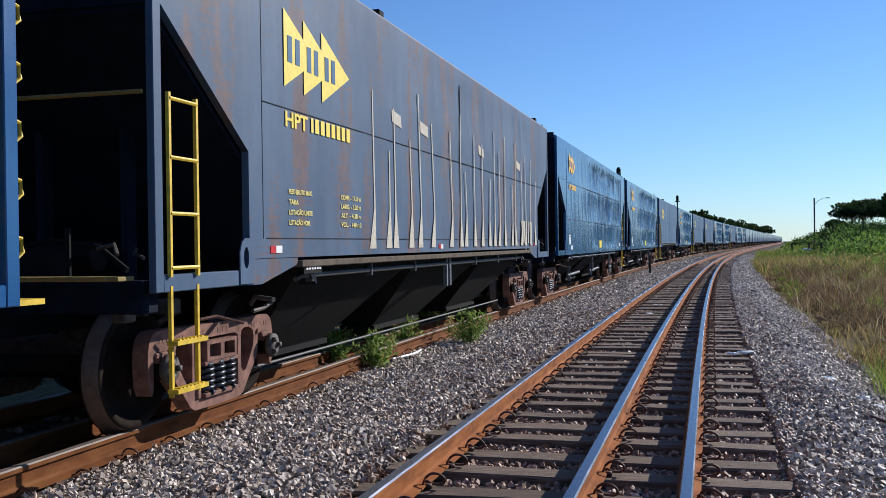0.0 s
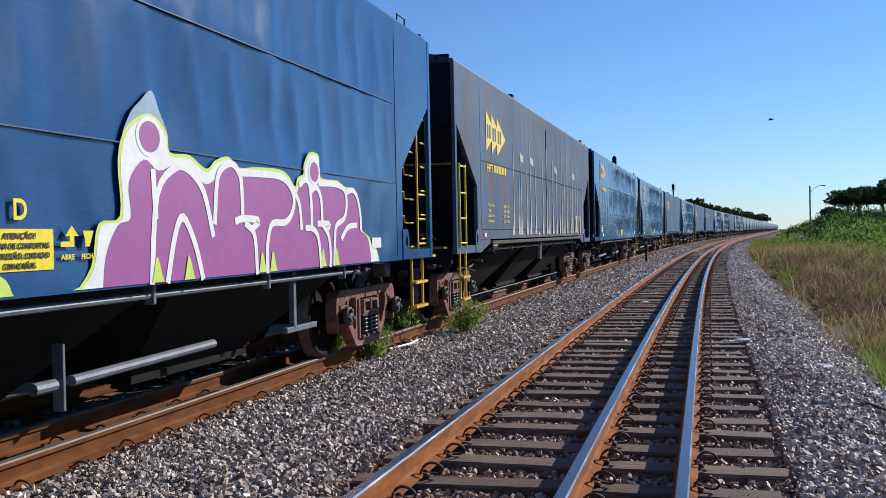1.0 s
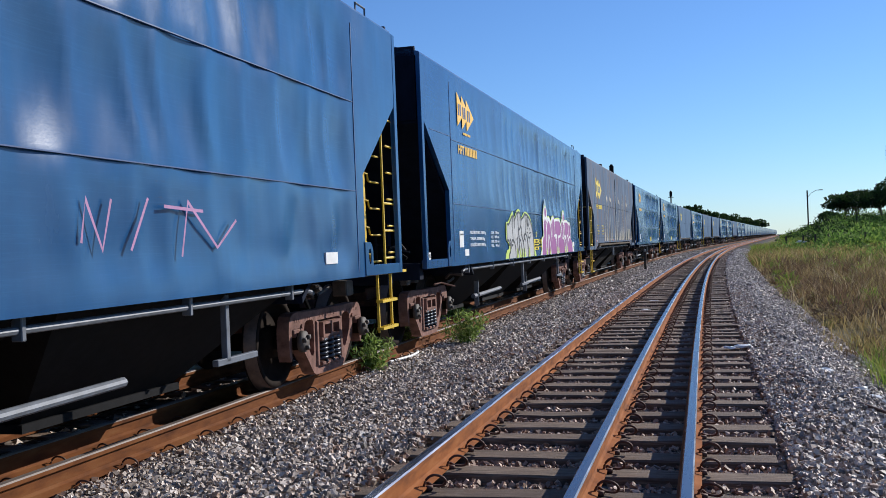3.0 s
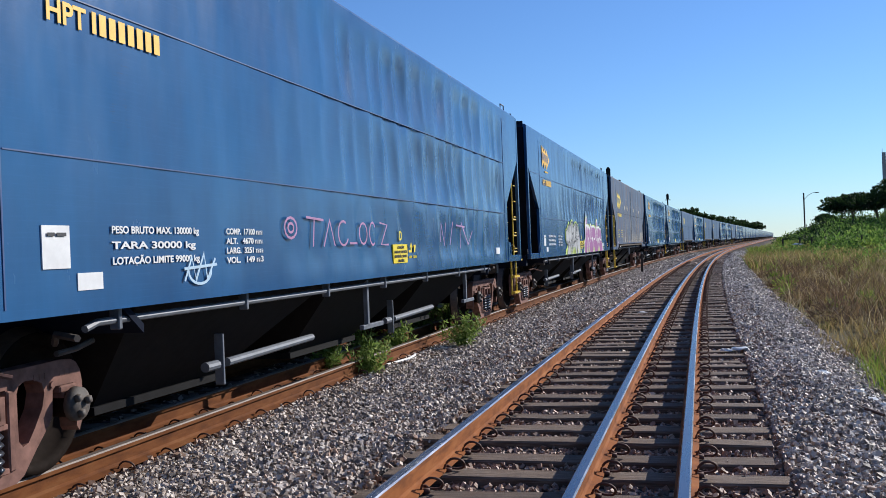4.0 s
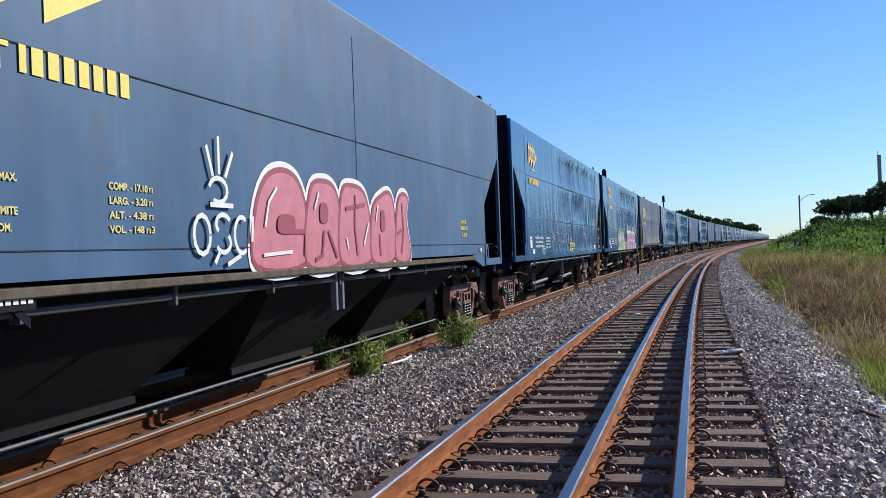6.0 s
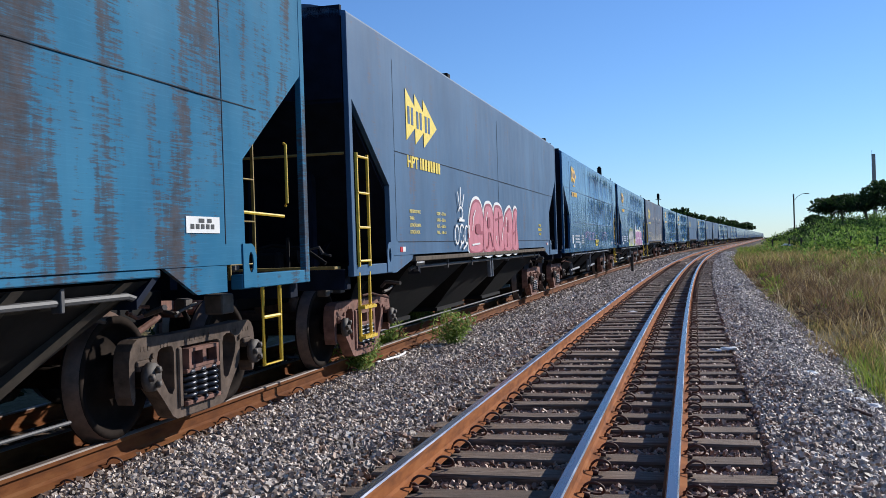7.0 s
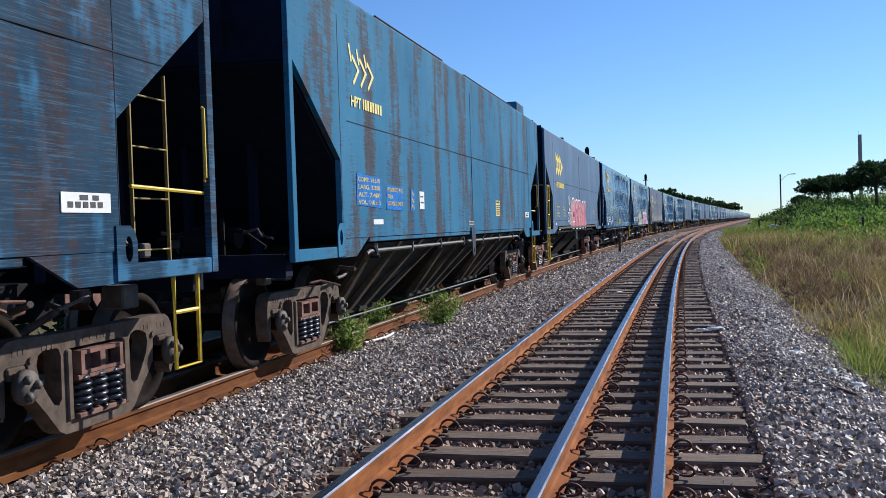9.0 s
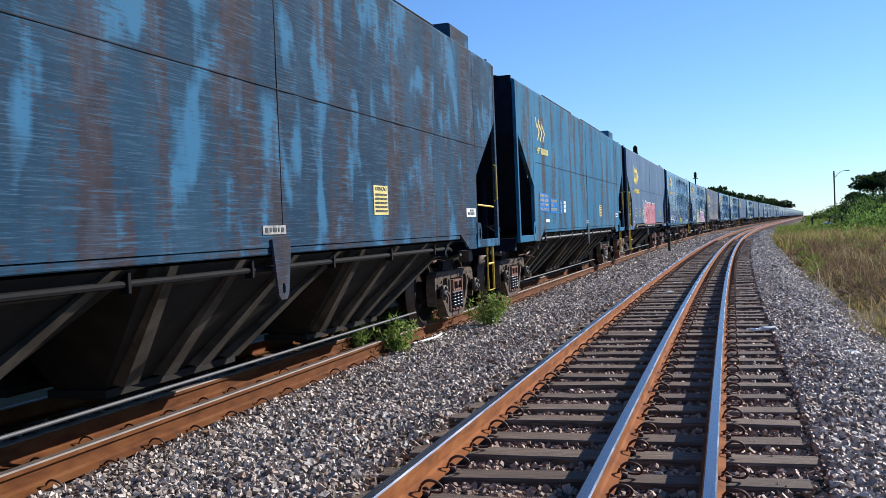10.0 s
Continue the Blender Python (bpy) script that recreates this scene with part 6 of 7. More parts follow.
def leaf_object(name, cards, material, kind="", label="", category="", parent=None):
    V = np.concatenate(cards).reshape(-1, 3)
    ob = many(name, V, np.arange(len(V)).reshape(-1, 4), material, kind or "stuff", label, category)
    if parent is not None:
        ob.parent = parent
        for key in ("kind", "category"):
            if key in ob:
                del ob[key]
    return ob


def blades(name, places, heights, widths, material, label, lean=0.35, seed=1):
    rg = np.random.default_rng(seed)
    n = len(places)
    p = np.array(places)
    a = rg.uniform(0, 2 * math.pi, n)
    sd = np.stack([np.cos(a), np.sin(a), np.zeros(n)], 1) * np.array(widths)[:, None] / 2
    ln = rg.normal(scale=lean, size=(n, 3)) * np.array(heights)[:, None]
    ln[:, 2] = 0
    h = np.zeros((n, 3))
    h[:, 2] = heights
    mid = p + h * 0.55 + ln * 0.3
    V = np.stack([p - sd, p + sd, mid + sd * 0.8, mid - sd * 0.8, p + h + ln], 1).reshape(-1, 3)
    k = 5 * np.arange(n)[:, None]
    quads = k + np.array([[0, 1, 2, 3]])
    tips = k + np.array([[3, 2, 4, 4]])
    me = bpy.data.meshes.new(name)
    me.from_pydata(V.tolist(), [], quads.tolist() + tips[:, :3].tolist())
    me.materials.append(material)
    return tagged(new(name, me), label, "grass", "", "stuff")


def weed(x, y, z, w, h, seed, label="bushy green trackside weed"):
    """A leafy weed: bent stems with narrow leaves."""
    rg = np.random.default_rng(seed)
    root = tagged(new("weed"), label, "weed", "weeds by the rail")
    root.location = (x, y, z)
    bm = bmesh.new()
    cards = []
    for i in range(int(26 * w / 0.6)):
        a, r = rg.uniform(0, 2 * math.pi), rg.uniform(0.05, 0.5) * w
        tip = Vector((r * math.cos(a), r * math.sin(a), h * rg.uniform(0.35, 1.12) * (1 - 0.5 * (r / w) ** 2)))
        rod(bm, [(tip.x * 0.15, tip.y * 0.15, -0.02), (tip.x * 0.6, tip.y * 0.6, tip.z * 0.6), tip], 0.004, 4)
        for f in (0.35, 0.55, 0.75, 0.9, 1.0):
            c = Vector((tip.x * (0.15 + 0.85 * f), tip.y * (0.15 + 0.85 * f), tip.z * f))
            cards.append(leaves(None, c, (0.04, 0.04, 0.04), 5, 0.085, rg, 0.14))
    part("stems", bm, M_WEED, root)["kind"] = "stuff"
    leaf_object("leaves", cards, M_WEED, parent=root)
    return root


weed(-3.62, 14.75, -0.2, 0.75, 0.52, 1)
weed(-4.05, 11.5, -0.2, 0.55, 0.42, 2)
weed(-4.75, 11.9, -0.2, 0.60, 0.45, 3)
weed(-4.75, 13.3, -0.2, 0.55, 0.36, 4)
weed(-4.35, 13.7, -0.2, 0.55, 0.44, 5)
weed(-4.25, 12.4, -0.2, 0.35, 0.26, 8)
weed(-4.95, 17.0, -0.2, 0.90, 0.55, 6)
weed(-4.85, 18.4, -0.2, 0.70, 0.55, 7)


def tree(x, y, z, height, spread, seed, label, leaf_size=0.5, clumps=22, material=None):
    rg = np.random.default_rng(seed)
    root = tagged(new("tree"), label, "tree", "")
    root.location = (x, y, z)
    bm = bmesh.new()
    top = height * 0.62
    rod(bm, [(0, 0, -0.4), (0.1, 0, top * 0.4), (-0.1, 0.1, top)], height * 0.028, 7)
    cards = []
    for i in range(clumps):
        a = 2.4 * i + rg.uniform(-0.4, 0.4)
        r = spread * math.sqrt((i + 0.5) / clumps) * rg.uniform(0.7, 1.05)
        c = Vector((r * math.cos(a), r * math.sin(a), height * rg.uniform(0.60, 0.9) - 0.25 * r * r / spread))
        rod(bm, [(0, 0, top * rg.uniform(0.5, 0.95)), (c.x * 0.55, c.y * 0.55, c.z * 0.88), c], height * 0.009, 5)
        q = spread * rg.uniform(0.14, 0.36)
        cards.append(leaves(None, c, (q, q, q * 0.5), int(120), leaf_size, rg))
    part("trunk", bm, M_BARK, root)
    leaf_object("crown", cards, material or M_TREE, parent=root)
    return root


def at_ray(az_deg, dist):
    a = radians(az_deg)
    return dist * math.sin(a), dist * math.cos(a)


def ground_at(x, y):
    return ground_height(max(y, 0) * 1.0, line_off(x, y))


for _i, (_az, _d, _h, _sp) in enumerate(((7.55, 190, 5.8, 3.6), (8.1, 185, 6.6, 4.6), (9.3, 180, 7.0, 5.0), (10.5, 165, 9.2, 4.6), (11.5, 160, 9.0, 5.5), (6.7, 215, 2.6, 1.8), (12.6, 150, 8.0, 5.0))):
    _x, _y = at_ray(_az, _d)
    tree(_x, _y, ground_at(_x, _y) - 0.2, _h, _sp, 100 + _i, "dark broad-crowned tree on the bank", 0.55)
for _i, (_az, _d, _h, _sp) in enumerate(((-0.5, 215, 8.6, 3.4), (0.1, 260, 6.6, 2.4), (0.75, 300, 8.6, 4.2), (1.35, 310, 8.2, 4.6), (1.9, 330, 7.6, 4.2), (2.4, 360, 7.4, 4.0), (2.9, 400, 7.4, 4.2))):
    _x, _y = at_ray(_az, _d)
    tree(_x, _y, 0.0, _h, _sp, 140 + _i, "dark tree beyond the train", 0.6)
for _i, (_x, _y, _h) in enumerate(((-11.0, 7.0, 4.6), (-13.0, 12.5, 4.2), (-12.5, 24, 4.0), (-14, 40, 4.0), (-13, 1.0, 4.0))):
    tree(_x, _y, ground_at(_x, _y) - 0.2, _h, 2.2, 170 + _i, "leafy green tree behind the train", 0.16, 18, M_SHRUB)


def hillside():
    """Shrubs of many sizes over the bank: noise picks dark clumps, green ones and small pale scrub."""
    rg = np.random.default_rng(21)
    mid, dark, pale = [], [], []
    for i in range(1150):
        az, d = rg.uniform(4.2, 16.5), 105 + 150 * rg.random() ** 1.2
        x, y = at_ray(az, d)
        off = line_off(x, y)
        if off < 5.5 + (0 if d > 150 else 4.5):
            continue
        z = ground_at(x, y)
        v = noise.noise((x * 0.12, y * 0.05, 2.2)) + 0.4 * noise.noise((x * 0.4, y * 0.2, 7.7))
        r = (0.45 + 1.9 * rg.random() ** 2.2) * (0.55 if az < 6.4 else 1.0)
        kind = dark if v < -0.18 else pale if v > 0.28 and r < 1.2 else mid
        kind.append(leaves(None, (x, y, z + r * 0.4), (r, r, r * rg.uniform(0.6, 1.0)), int(50 + 45 * r), 0.34, rg))
    leaf_object("hillside_shrubs", mid, M_SHRUB, "stuff", "tangled green shrubs covering the bank", "shrubs")
    leaf_object("dark_shrubs", dark, M_TREE, "stuff", "dark green shrubs in patches over the bank", "shrubs")
    leaf_object("pale_scrub", pale, M_GREENGRASS, "stuff", "yellow-green scrub between the shrubs", "shrubs")


hillside()


# Added dark backdrop: keeps sunlit ground from showing beneath the wagons.
def hedge():
    rg = np.random.default_rng(51)
    cards = []
    for i in range(170):
        s, off = rg.uniform(-14, 70), rg.uniform(-10.5, -7.6)
        p, th = along(s, off)
        r = rg.uniform(0.5, 1.0)
        cards.append(leaves(None, (p.x, p.y, ground_height(s, off) + r * 0.6), (r, r, r * 0.8), 120, 0.22, rg))
    leaf_object("backdrop_thicket", cards, M_TREE, "stuff", "dark green thicket added behind the train to hide sunlit ground", "shrubs")


hedge()


def tuft(store, rg, x, y, z, n, height, spread, width):
    for _ in range(n):
        store.append(((x + rg.normal() * spread, y + rg.normal() * spread * 1.3, z - 0.03), height * rg.uniform(0.35, 1.1), width))


def grass_field():
    """Matted lineside grass: olive and straw tufts, brown dead stalks, fresh green by the ballast, scrub further on."""
    rg = np.random.default_rng(33)
    dry, pale, green, brown, olive = [], [], [], [], []
    for _ in range(7200):
        s = 7.0 + 68 * rg.random() ** 1.45
        off = 3.55 + 16 * rg.random() ** 1.2
        if off > 0.30 * s + 5.0:
            continue
        p, th = along(s, off)
        v = noise.noise((p.x * 0.22, p.y * 0.08, 1.7)) + 0.5 * noise.noise((p.x * 0.9, p.y * 0.35, 4.2))
        w = noise.noise((p.x * 0.45, p.y * 0.16, 9.1)) + 0.4 * noise.noise((p.x * 1.3, p.y * 0.6, 2.4))
        if off < 4.0 + 0.35 * w and rg.random() < 0.6:
            continue
        edge = smooth01((off - 3.4) / 1.1)
        tall = (0.10 + 0.48 * edge * rg.random() ** 0.9) * (0.55 + 0.9 * smooth01(0.5 + 1.3 * w))
        if s < 14.5 + 3 * v and off > 3.7:
            kind = green if rg.random() < 0.30 + 0.4 * (w > 0.05) else olive
        elif s > 60:
            kind = olive if rg.random() < 0.6 else green
        elif s > 24 and off < 5.4 and rg.random() < 0.6:
            kind = brown
        else:
            kind = brown if w > 0.30 and rg.random() < 0.6 else olive if v > 0.12 or rg.random() < 0.22 else dry
        if kind is dry and rg.random() < 0.18:
            kind, tall = pale, tall * 1.3
        tuft(kind, rg, p.x, p.y, ground_height(s, off), int(rg.uniform(7, 20)), tall, rg.uniform(0.05, 0.20), 0.007 + 0.00042 * s)
    for _ in range(300):
        # tall seeding stalks in loose tufts
        s, off = 9.0 + 42 * rg.random() ** 1.3, 4.2 + 7 * rg.random()
        if off > 0.30 * s + 5.0:
            continue
        p, th = along(s, off)
        tuft(pale if rg.random() < 0.55 else dry, rg, p.x, p.y, ground_height(s, off), int(rg.uniform(4, 11)), rg.uniform(0.55, 0.95), 0.15, 0.005 + 0.0003 * s)
    for _ in range(46):
        # upright fans of dead brown stalks
        s, off = 13.0 + 40 * rg.random(), 4.6 + 6.5 * rg.random()
        if off > 0.30 * s + 4.0:
            continue
        p, th = along(s, off)
        tuft(brown, rg, p.x, p.y, ground_height(s, off), 70, rg.uniform(0.6, 1.05), 0.16, 0.008 + 0.0003 * s)
    for _ in range(70):
        # lush tufts close to the ballast edge
        s, off = rg.uniform(10.0, 14.5), 3.75 + 1.5 * rg.random()
        p, th = along(s, off)
        tuft(green if rg.random() < 0.75 else olive, rg, p.x, p.y, ground_height(s, off), 24, rg.uniform(0.3, 0.55), 0.11, 0.011)
    for name, items, mat, label in (("dry_grass", dry, M_DRYGRASS, "tall dry straw-brown grass beside the ballast"), ("pale_grass", pale, M_PALEGRASS, "pale straw-coloured seeding grass"),
                                    ("green_grass", green, M_GREENGRASS, "fresh green grass beside the ballast"), ("dead_stalks", brown, M_BROWNGRASS, "dark brown dead stalks among the grass"),
                                    ("olive_grass", olive, M_OLIVEGRASS, "matted olive-green grass beside the ballast")):
        blades(name, [i[0] for i in items], [i[1] for i in items], [i[2] for i in items], mat, label, 0.55, 5)
    twigs, fresh = [], []
    for i in range(190):
        s, off = 12 + 62 * rg.random() ** 1.1, 4.2 + 11 * rg.random() ** 1.3
        if off > 0.30 * s + 5.0:
            continue
        p, th = along(s, off)
        r = rg.uniform(0.15, 0.45)
        (twigs if rg.random() < 0.75 and s > 15 else fresh).append(leaves(None, (p.x, p.y, ground_height(s, off) + r * 0.5), (r, r, r * 0.75), 150, 0.20, rg, 0.06))
    leaf_object("dry_scrub", twigs, M_DRYSCRUB, "stuff", "dry brown twiggy scrub among the grass", "scrub")
    leaf_object("green_scrub", fresh, M_GREENGRASS, "stuff", "fresh green tufts among the grass", "scrub")
    far, straw, rough = [], [], []
    for i in range(30000):
        s, off = rg.uniform(55, 150), 3.7 + 26 * rg.random() ** 1.4
        p, th = along(s, off)
        v = noise.noise((p.x * 0.16, p.y * 0.04, 3.3)) + 0.4 * noise.noise((p.x * 0.6, p.y * 0.15, 8.3))
        kind = straw if v + 0.15 > rg.random() * 0.6 + 0.5 * (s - 60) / 60 else rough if v < -0.05 or rg.random() < 0.3 else far
        kind.append(((p.x, p.y, ground_height(s, off) - 0.03), rg.uniform(0.2, 0.75) * (0.6 + 0.8 * smooth01(0.5 + v)), 0.055))
    blades("far_green_grass", [i[0] for i in far], [i[1] for i in far], [i[2] for i in far], M_GREENGRASS, "green grass along the fence", 0.5, 6)
    blades("far_dry_grass", [i[0] for i in straw], [i[1] for i in straw], [i[2] for i in straw], M_DRYGRASS, "dry grass along the fence", 0.5, 7)
    blades("far_olive_grass", [i[0] for i in rough], [i[1] for i in rough], [i[2] for i in rough], M_OLIVEGRASS, "rough olive grass along the fence", 0.5, 8)
    low, deep = [], []
    for i in range(420):
        s, off = rg.uniform(58, 150), 6.0 + 24 * rg.random()
        if off < 7.5 and s < 90:
            continue
        p, th = along(s, off)
        r = rg.uniform(0.25, 0.8)
        (low if rg.random() < 0.65 else deep).append(leaves(None, (p.x, p.y, ground_height(s, off) + r * 0.35), (r * 1.3, r * 1.3, r * 0.7), 60, 0.24, rg))
    leaf_object("low_shrubs", low, M_SHRUB, "stuff", "low green shrubs in the rough grass", "shrubs")
    leaf_object("low_weeds", deep, M_OLIVEGRASS, "stuff", "olive-green weeds in the rough grass", "shrubs")


grass_field()


def lamp_post():
    x, y = at_ray(5.65, 235)
    z = ground_at(x, y)
    top = 1.35 + 235 * math.tan(radians(2.3))
    root = tagged(new("street_lamp"), "grey street lamp post with a single curved arm", "street lamp")
    root.location = (x, y, z - 0.3)
    h = top - z + 0.3
    part("pole", rod(bmesh.new(), [(0, 0, 0), (0, 0, h)], 0.16, 8), M_POSTWOOD, root)
    part("arm", rod(bmesh.new(), [(0, 0, h - 1.6), (0.9, 0, h - 0.6), (1.9, 0, h - 0.05), (2.6, 0, h)], 0.06, 6), M_CONCRETE, root)
    part("lamp_head", box(bmesh.new(), 2.4, 3.3, -0.16, 0.16, h - 0.12, h + 0.08, 0.04), M_CONCRETE, root)


def tower():
    x, y = at_ray(9.76, 320)
    top = 1.35 + 320 * math.tan(radians(4.24))
    root = tagged(new("chimney_tower"), "slim pale concrete tower on the hill", "tower")
    root.location = (x, y, 0)
    part("shaft", lathe_z(0.62, 0.55, 0, top), M_CONCRETE, root)
    part("aerial", rod(bmesh.new(), [(-0.4, 0, top), (-0.4, 0, top + 1.2)], 0.06, 5), M_STEEL, root)


def lathe_z(r0, r1, z0, z1, seg=14):
    bm = bmesh.new()
    A = [bm.verts.new((r0 * math.cos(2 * math.pi * k / seg), r0 * math.sin(2 * math.pi * k / seg), z0)) for k in range(seg)]
    B = [bm.verts.new((r1 * math.cos(2 * math.pi * k / seg), r1 * math.sin(2 * math.pi * k / seg), z1)) for k in range(seg)]
    for k in range(seg):
        bm.faces.new((A[k], A[(k + 1) % seg], B[(k + 1) % seg], B[k]))
    bm.faces.new(A)
    bm.faces.new(B)
    return bm


def signal_mast(az, d, el, label):
    x, y = at_ray(az, d)
    top = 1.347 + d * math.tan(radians(el))
    root = tagged(new("signal_mast"), label, "signal", "signal masts behind the train")
    root.location = (x, y, -0.6)
    h = top + 0.6
    part("pole", rod(bmesh.new(), [(0, 0, 0), (0, 0, h - 0.2)], 0.09, 8), M_POSTWOOD, root)
    part("signal_head", box(bmesh.new(), -0.17, 0.17, -0.12, 0.12, h - 0.75, h - 0.1, 0.04), M_BLACK, root)
    bm = box(bmesh.new(), -0.34, 0.34, -0.2, 0.2, h - 0.85, h - 0.78, 0.01)
    part("bracket", bm, M_BLACK, root)
    part("finial", box(bmesh.new(), -0.1, 0.1, -0.1, 0.1, h - 0.1, h, 0.02), M_BLACK, root)


lamp_post()
tower()
signal_mast(-5.0, 80, 4.36, "dark signal mast with a squat head")
signal_mast(-1.70, 130, 2.66, "dark signal mast with a tall head")


def marker_post(x, y, z, h):
    bm = box(bmesh.new(), -0.06, 0.06, -0.06, 0.06, 0, h - 0.12, 0.01)
    ob = part("marker_post", bm, M_POSTWOOD)
    ob.location = (x, y, z)
    part("cap", box(bmesh.new(), -0.05, 0.05, -0.05, 0.05, h - 0.12, h, 0.02), M_CONCRETE, ob)
    return tagged(ob, "short dark marker post between the tracks", "post")


marker_post(-2.75, 48, -0.22, 1.05)


def fence_post(x, y, h, seed):
    r = random.Random(seed)
    bm = rod(bmesh.new(), [(0, 0, -0.2), (r.uniform(-0.04, 0.04), 0, h * 0.5), (r.uniform(-0.08, 0.08), 0, h)], 0.11, 6)
    ob = part("fence_post", bm, M_POSTWOOD)
    ob.location = (x, y, ground_at(x, y))
    return tagged(ob, "weathered dark timber fence post in the grass", "fence post", "fence posts")


for _i, _az in enumerate((4.45, 5.35, 5.95, 6.65, 7.2, 8.5, 9.8)):
    _x, _y = at_ray(_az, 128 - 4 * _i)
    fence_post(_x, _y, 1.55, _i)


def litter_bag(x, y, z, size, seed, label, category="litter"):
    r = random.Random(seed)
    bm = bmesh.new()
    bmesh.ops.create_icosphere(bm, subdivisions=2, radius=size)
    for v in bm.verts:
        v.co = Vector((v.co.x * 1.5, v.co.y, max(-0.1 * size, v.co.z * 0.5))) * r.uniform(0.6, 1.15)
    ob = part("plastic_scrap", bm, M_WHITE)
    ob.location = (x, y, z)
    return tagged(ob, label, category, "litter on the ballast")


_x, _y = at_ray(5.25, 124)
# A bag-shaped lump stands in for a pale animal by the fence.
_fence_lump = litter_bag(_x, _y, ground_at(_x, _y) + 0.7, 0.45, 3, "white lump at the fence in place of an animal")
litter_bag(0.46, 13.7, -0.17, 0.09, 4, "crumpled white plastic scrap on a sleeper end")
litter_bag(0.28, 13.6, -0.17, 0.06, 5, "torn white plastic scrap on a sleeper end")
for _i, (_x, _y, _sz) in enumerate(((1.30, 11.9, 0.07), (1.52, 10.9, 0.08), (1.60, 10.6, 0.06), (1.70, 10.4, 0.07), (1.05, 13.0, 0.05), (-1.25, 21.5, 0.09), (-1.2, 24.5, 0.10))):
    litter_bag(_x, _y, ground_height(_y, _x - ORIGIN_X) + 0.02, _sz, 10 + _i, "small torn white plastic scrap on the stones")
bm = rod(bmesh.new(), [(-4.10, 12.3, -0.17), (-3.95, 12.8, -0.15), (-4.0, 13.3, -0.16), (-4.08, 13.6, -0.17)], 0.018, 6)
tagged(part("cable_offcut", bm, M_WHITE), "white cable offcut lying by the rail", "cable", "litter on the ballast")
bm = rod(bmesh.new(), [(1.15, 10.2, -0.24), (1.5, 9.2, -0.26)], 0.015, 6)
tagged(part("rusty_rod", bm, M_CLIP), "thin rusty rod lying on the ballast", "rod", "litter on the ballast")


def bird():
    root = tagged(new("bird"), "small dark bird gliding across the sky", "bird")
    bm = bmesh.new()
    bmesh.ops.create_uvsphere(bm, u_segments=10, v_segments=6, radius=1, matrix=Matrix.Diagonal((0.17, 0.05, 0.045, 1)))
    part("body", bm, M_BLACK, root)
    for sg in (-1, 1):
        bm = plate(bmesh.new(), [(0.07, 0.0), (0.02, 0.32), (-0.06, 0.30), (-0.07, 0.0)], [], lambda u, v, w, sg=sg: Vector((u, sg * v, w + 0.25 * v)), 0.015)
        part("wing", bm, M_BLACK, root)
    bm = plate(bmesh.new(), [(-0.13, 0.025), (-0.25, 0.05), (-0.25, -0.05), (-0.13, -0.025)], [], lambda u, v, w: Vector((u, v, w)), 0.012)
    part("tail", bm, M_BLACK, root)
    return root


BIRD = bird()

# ---- sleepers and clips of both tracks ----
SLEEPERS = [sleeper_mesh(i, 2.66) for i in range(6)]
CLIP = clip_mesh()
CLIP.transform(Matrix.Scale(0.80, 4))
SMALL_CLIP = CLIP.copy()
SMALL_CLIP.transform(Matrix.Scale(0.88, 4))
PITCH = 0.565
_clips = 0
_rest = []
for _k in range(190):
    _s = 3.6 + _k * PITCH
    _p, _th = along(_s, 0.93 + 0.05 * math.sin(_k * 2.7), -0.172 - 0.024 * abs(math.sin(_k * 1.3 + 0.4 * math.sin(_k * 0.37))))
    share("sleeper", SLEEPERS[_k % 6], near_track, "", pose(_p.x, _p.y, _p.z, 0, 0, -math.degrees(_th) + 0.8 * math.sin(_k * 5.1)))
    for _o, _sg in ((LEFT_RAIL, 1), (MID_RAIL, 1), (RIGHT_RAIL, 1)):
        _q, _th = along(_s, _o + _sg * 0.055, -0.165)
        _m = pose(_q.x, _q.y, _q.z - 0.012, 0, 5 * math.sin(_k * 3.1 + _o), -math.degrees(_th) + (0 if _sg > 0 else 180) + 9 * math.sin(_k * 1.7 + 3 * _o))
        if _clips < 240 and _k < 80:
            share("rail_clip", CLIP, near_track, "", _m)
            _clips += 1
        elif _k < 110:
            _rest.append(_m)
for _k in range(110):
    _s = 3.4 + _k * PITCH
    _p, _th = along(_s, TRAIN_CENTRE, -0.178)
    share("sleeper", SLEEPERS[_k % 6], far_track, "", pose(_p.x, _p.y, _p.z, 0, 0, -math.degrees(_th)))
    for _o, _sg in ((TRAIN_RAILS[0], 1), (TRAIN_RAILS[0] - 0.60, 1)):
        _q, _th = along(_s, _o + _sg * 0.055, -0.165)
        share("rail_clip", SMALL_CLIP, far_track, "", pose(_q.x, _q.y, _q.z - 0.035 - 0.012 * math.sin(_k * 2.1), 0, 6 * math.sin(_k * 3.3), -math.degrees(_th) + (0 if _sg > 0 else 180) + 10 * math.sin(_k * 1.9)))


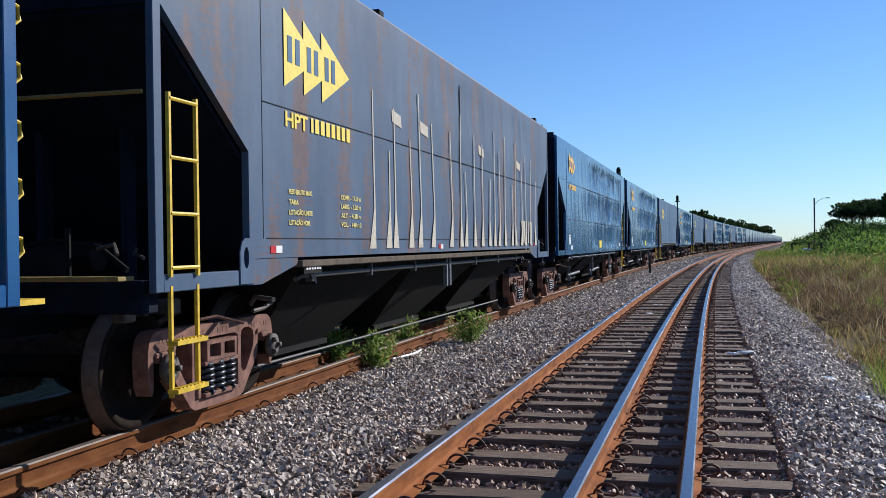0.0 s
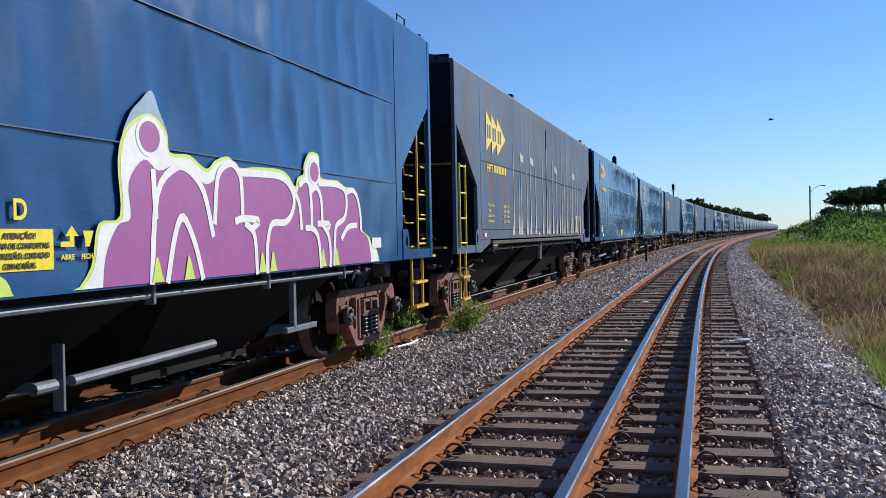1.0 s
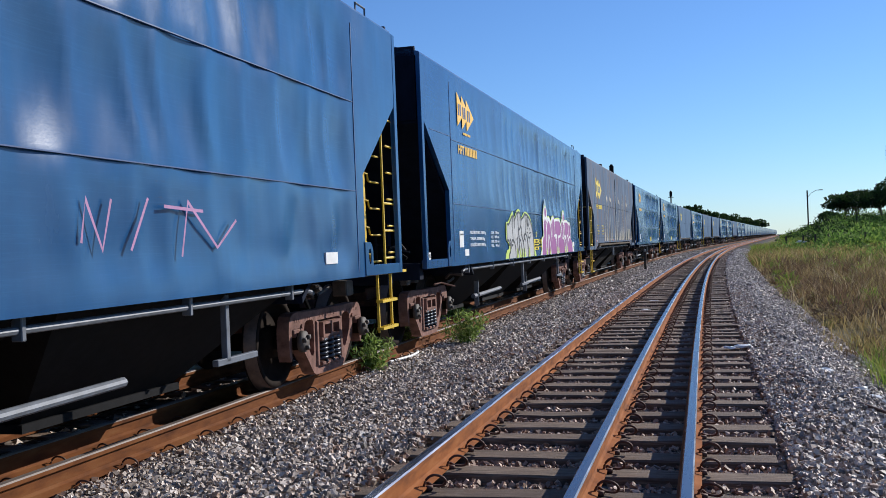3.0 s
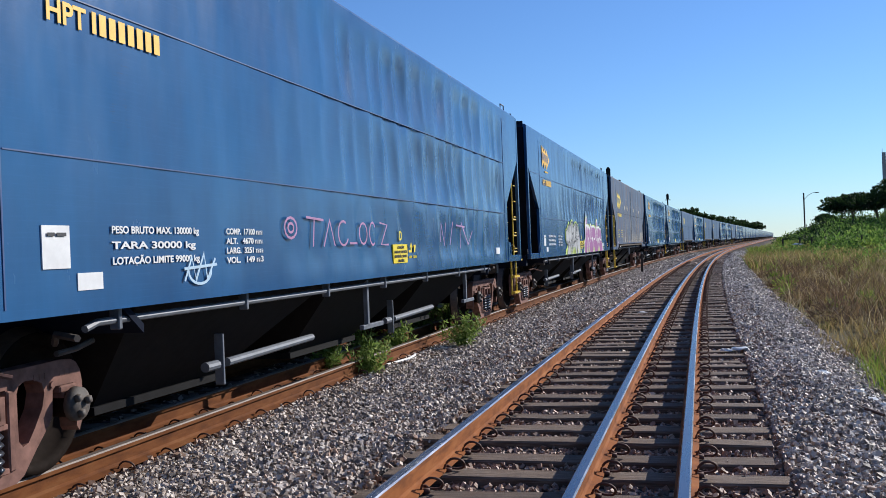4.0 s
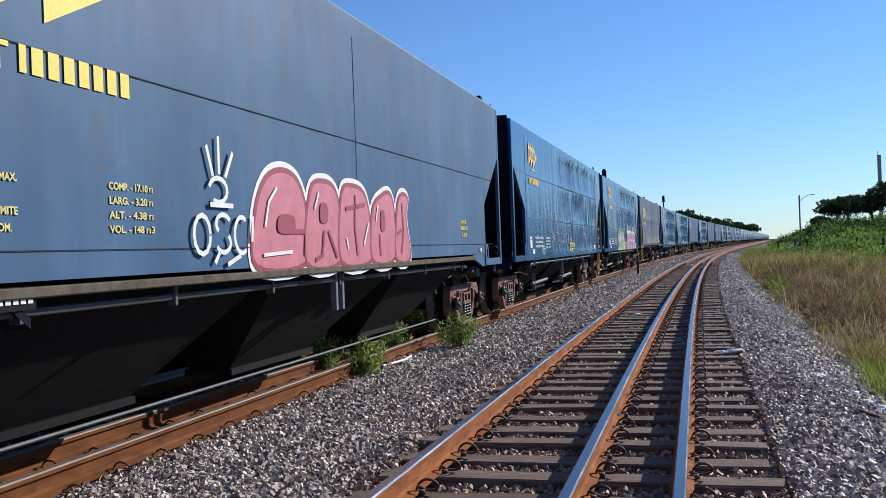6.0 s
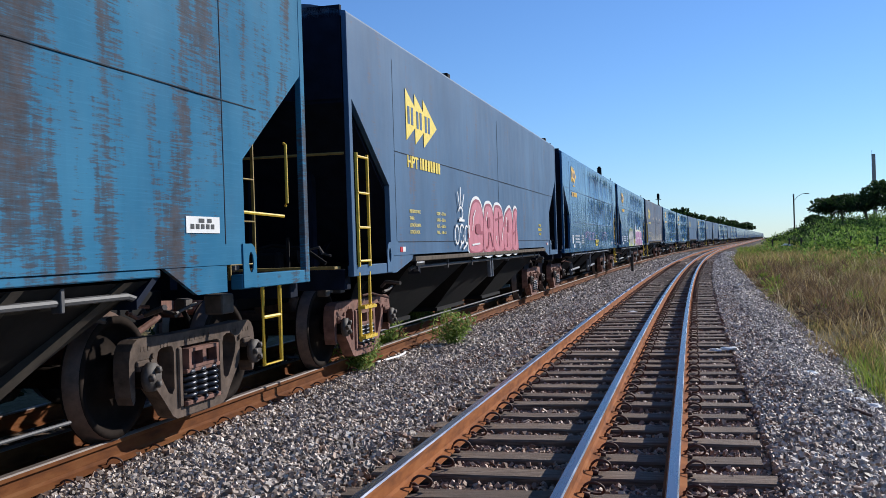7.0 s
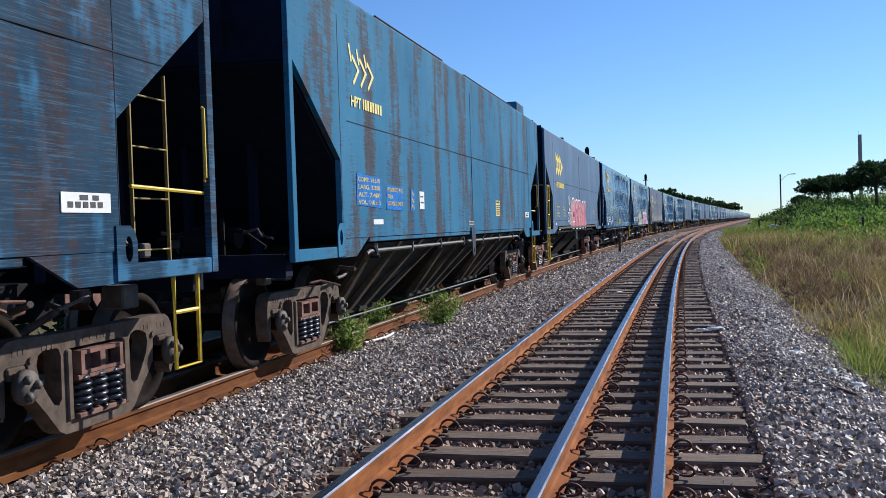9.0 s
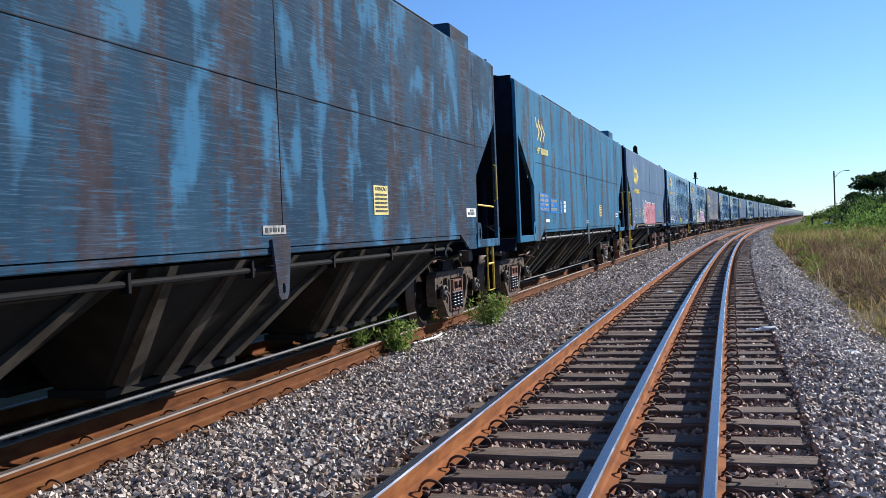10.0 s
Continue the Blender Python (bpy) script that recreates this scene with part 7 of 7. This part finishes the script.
def joined_clips():
    co = np.array([v.co for v in CLIP.vertices])
    V, F, k = [], [], 0
    pol = [tuple(p.vertices) for p in CLIP.polygons]
    for m in _rest:
        M = np.array(m)
        V.append(co @ M[:3, :3].T + M[:3, 3])
        F += [tuple(i + k for i in p) for p in pol]
        k += len(co)
    me = bpy.data.meshes.new("far_clips")
    me.from_pydata(np.concatenate(V).tolist(), [], F)
    me.materials.append(M_CLIP)
    ob = share("far_clips", me, near_track)
    ob["kind"] = "stuff"


joined_clips()


# ---- what moves ----
SPEED, START = 7.916, 5.35          # metres a second; the first wagon's near end along the line at the start


def wagon_pose(k, t):
    near = START + SPEED * t - 17.1 * k
    a, _ = along(near + 1.5, TRAIN_CENTRE)
    b, _ = along(near + 14.4, TRAIN_CENTRE)
    d = b - a
    c = (a + b) / 2
    return Matrix.Translation((c.x, c.y, 0)) @ Matrix.Rotation(math.atan2(-d.x, d.y), 4, "Z")


def motions():
    for k, w in TRAIN.items():
        walk(w, [(0.5 * i, wagon_pose(k, 0.5 * i)) for i in range(21)])
        if -2 <= k <= 5:
            for b in w.children:
                if b.name.startswith("bogie"):
                    for ws in b.children:
                        if ws.name.startswith("wheelset"):
                            base = ws.location.copy()
                            step = 2 / FPS
                            n = int(10.0 / step)
                            walk(ws, [(i * step, Matrix.Translation(base) @ Matrix.Rotation(-SPEED * i * step / WHEEL_R, 4, "X")) for i in range(n + 1)])
    sky = [(0.0, 12.6, 7.0), (0.4, 8.8, 6.51), (0.6, 6.89, 6.26), (0.8, 5.17, 6.03), (1.0, 3.65, 6.03), (1.2, 1.91, 6.39), (1.4, 0.51, 6.61), (1.6, -1.18, 6.75), (1.8, -2.72, 6.59), (2.0, -4.26, 6.36), (2.2, -5.82, 5.97), (3.5, -16, 4.5), (10.0, -60, 4.5)]
    walk(BIRD, [(t, Matrix.Translation((70 * math.sin(radians(a)), 70 * math.cos(radians(a)), 1.35 + 70 * math.tan(radians(e)))) @ Matrix.Rotation(radians(180 - a * 0.3), 4, "Z")) for t, a, e in sky])


motions()
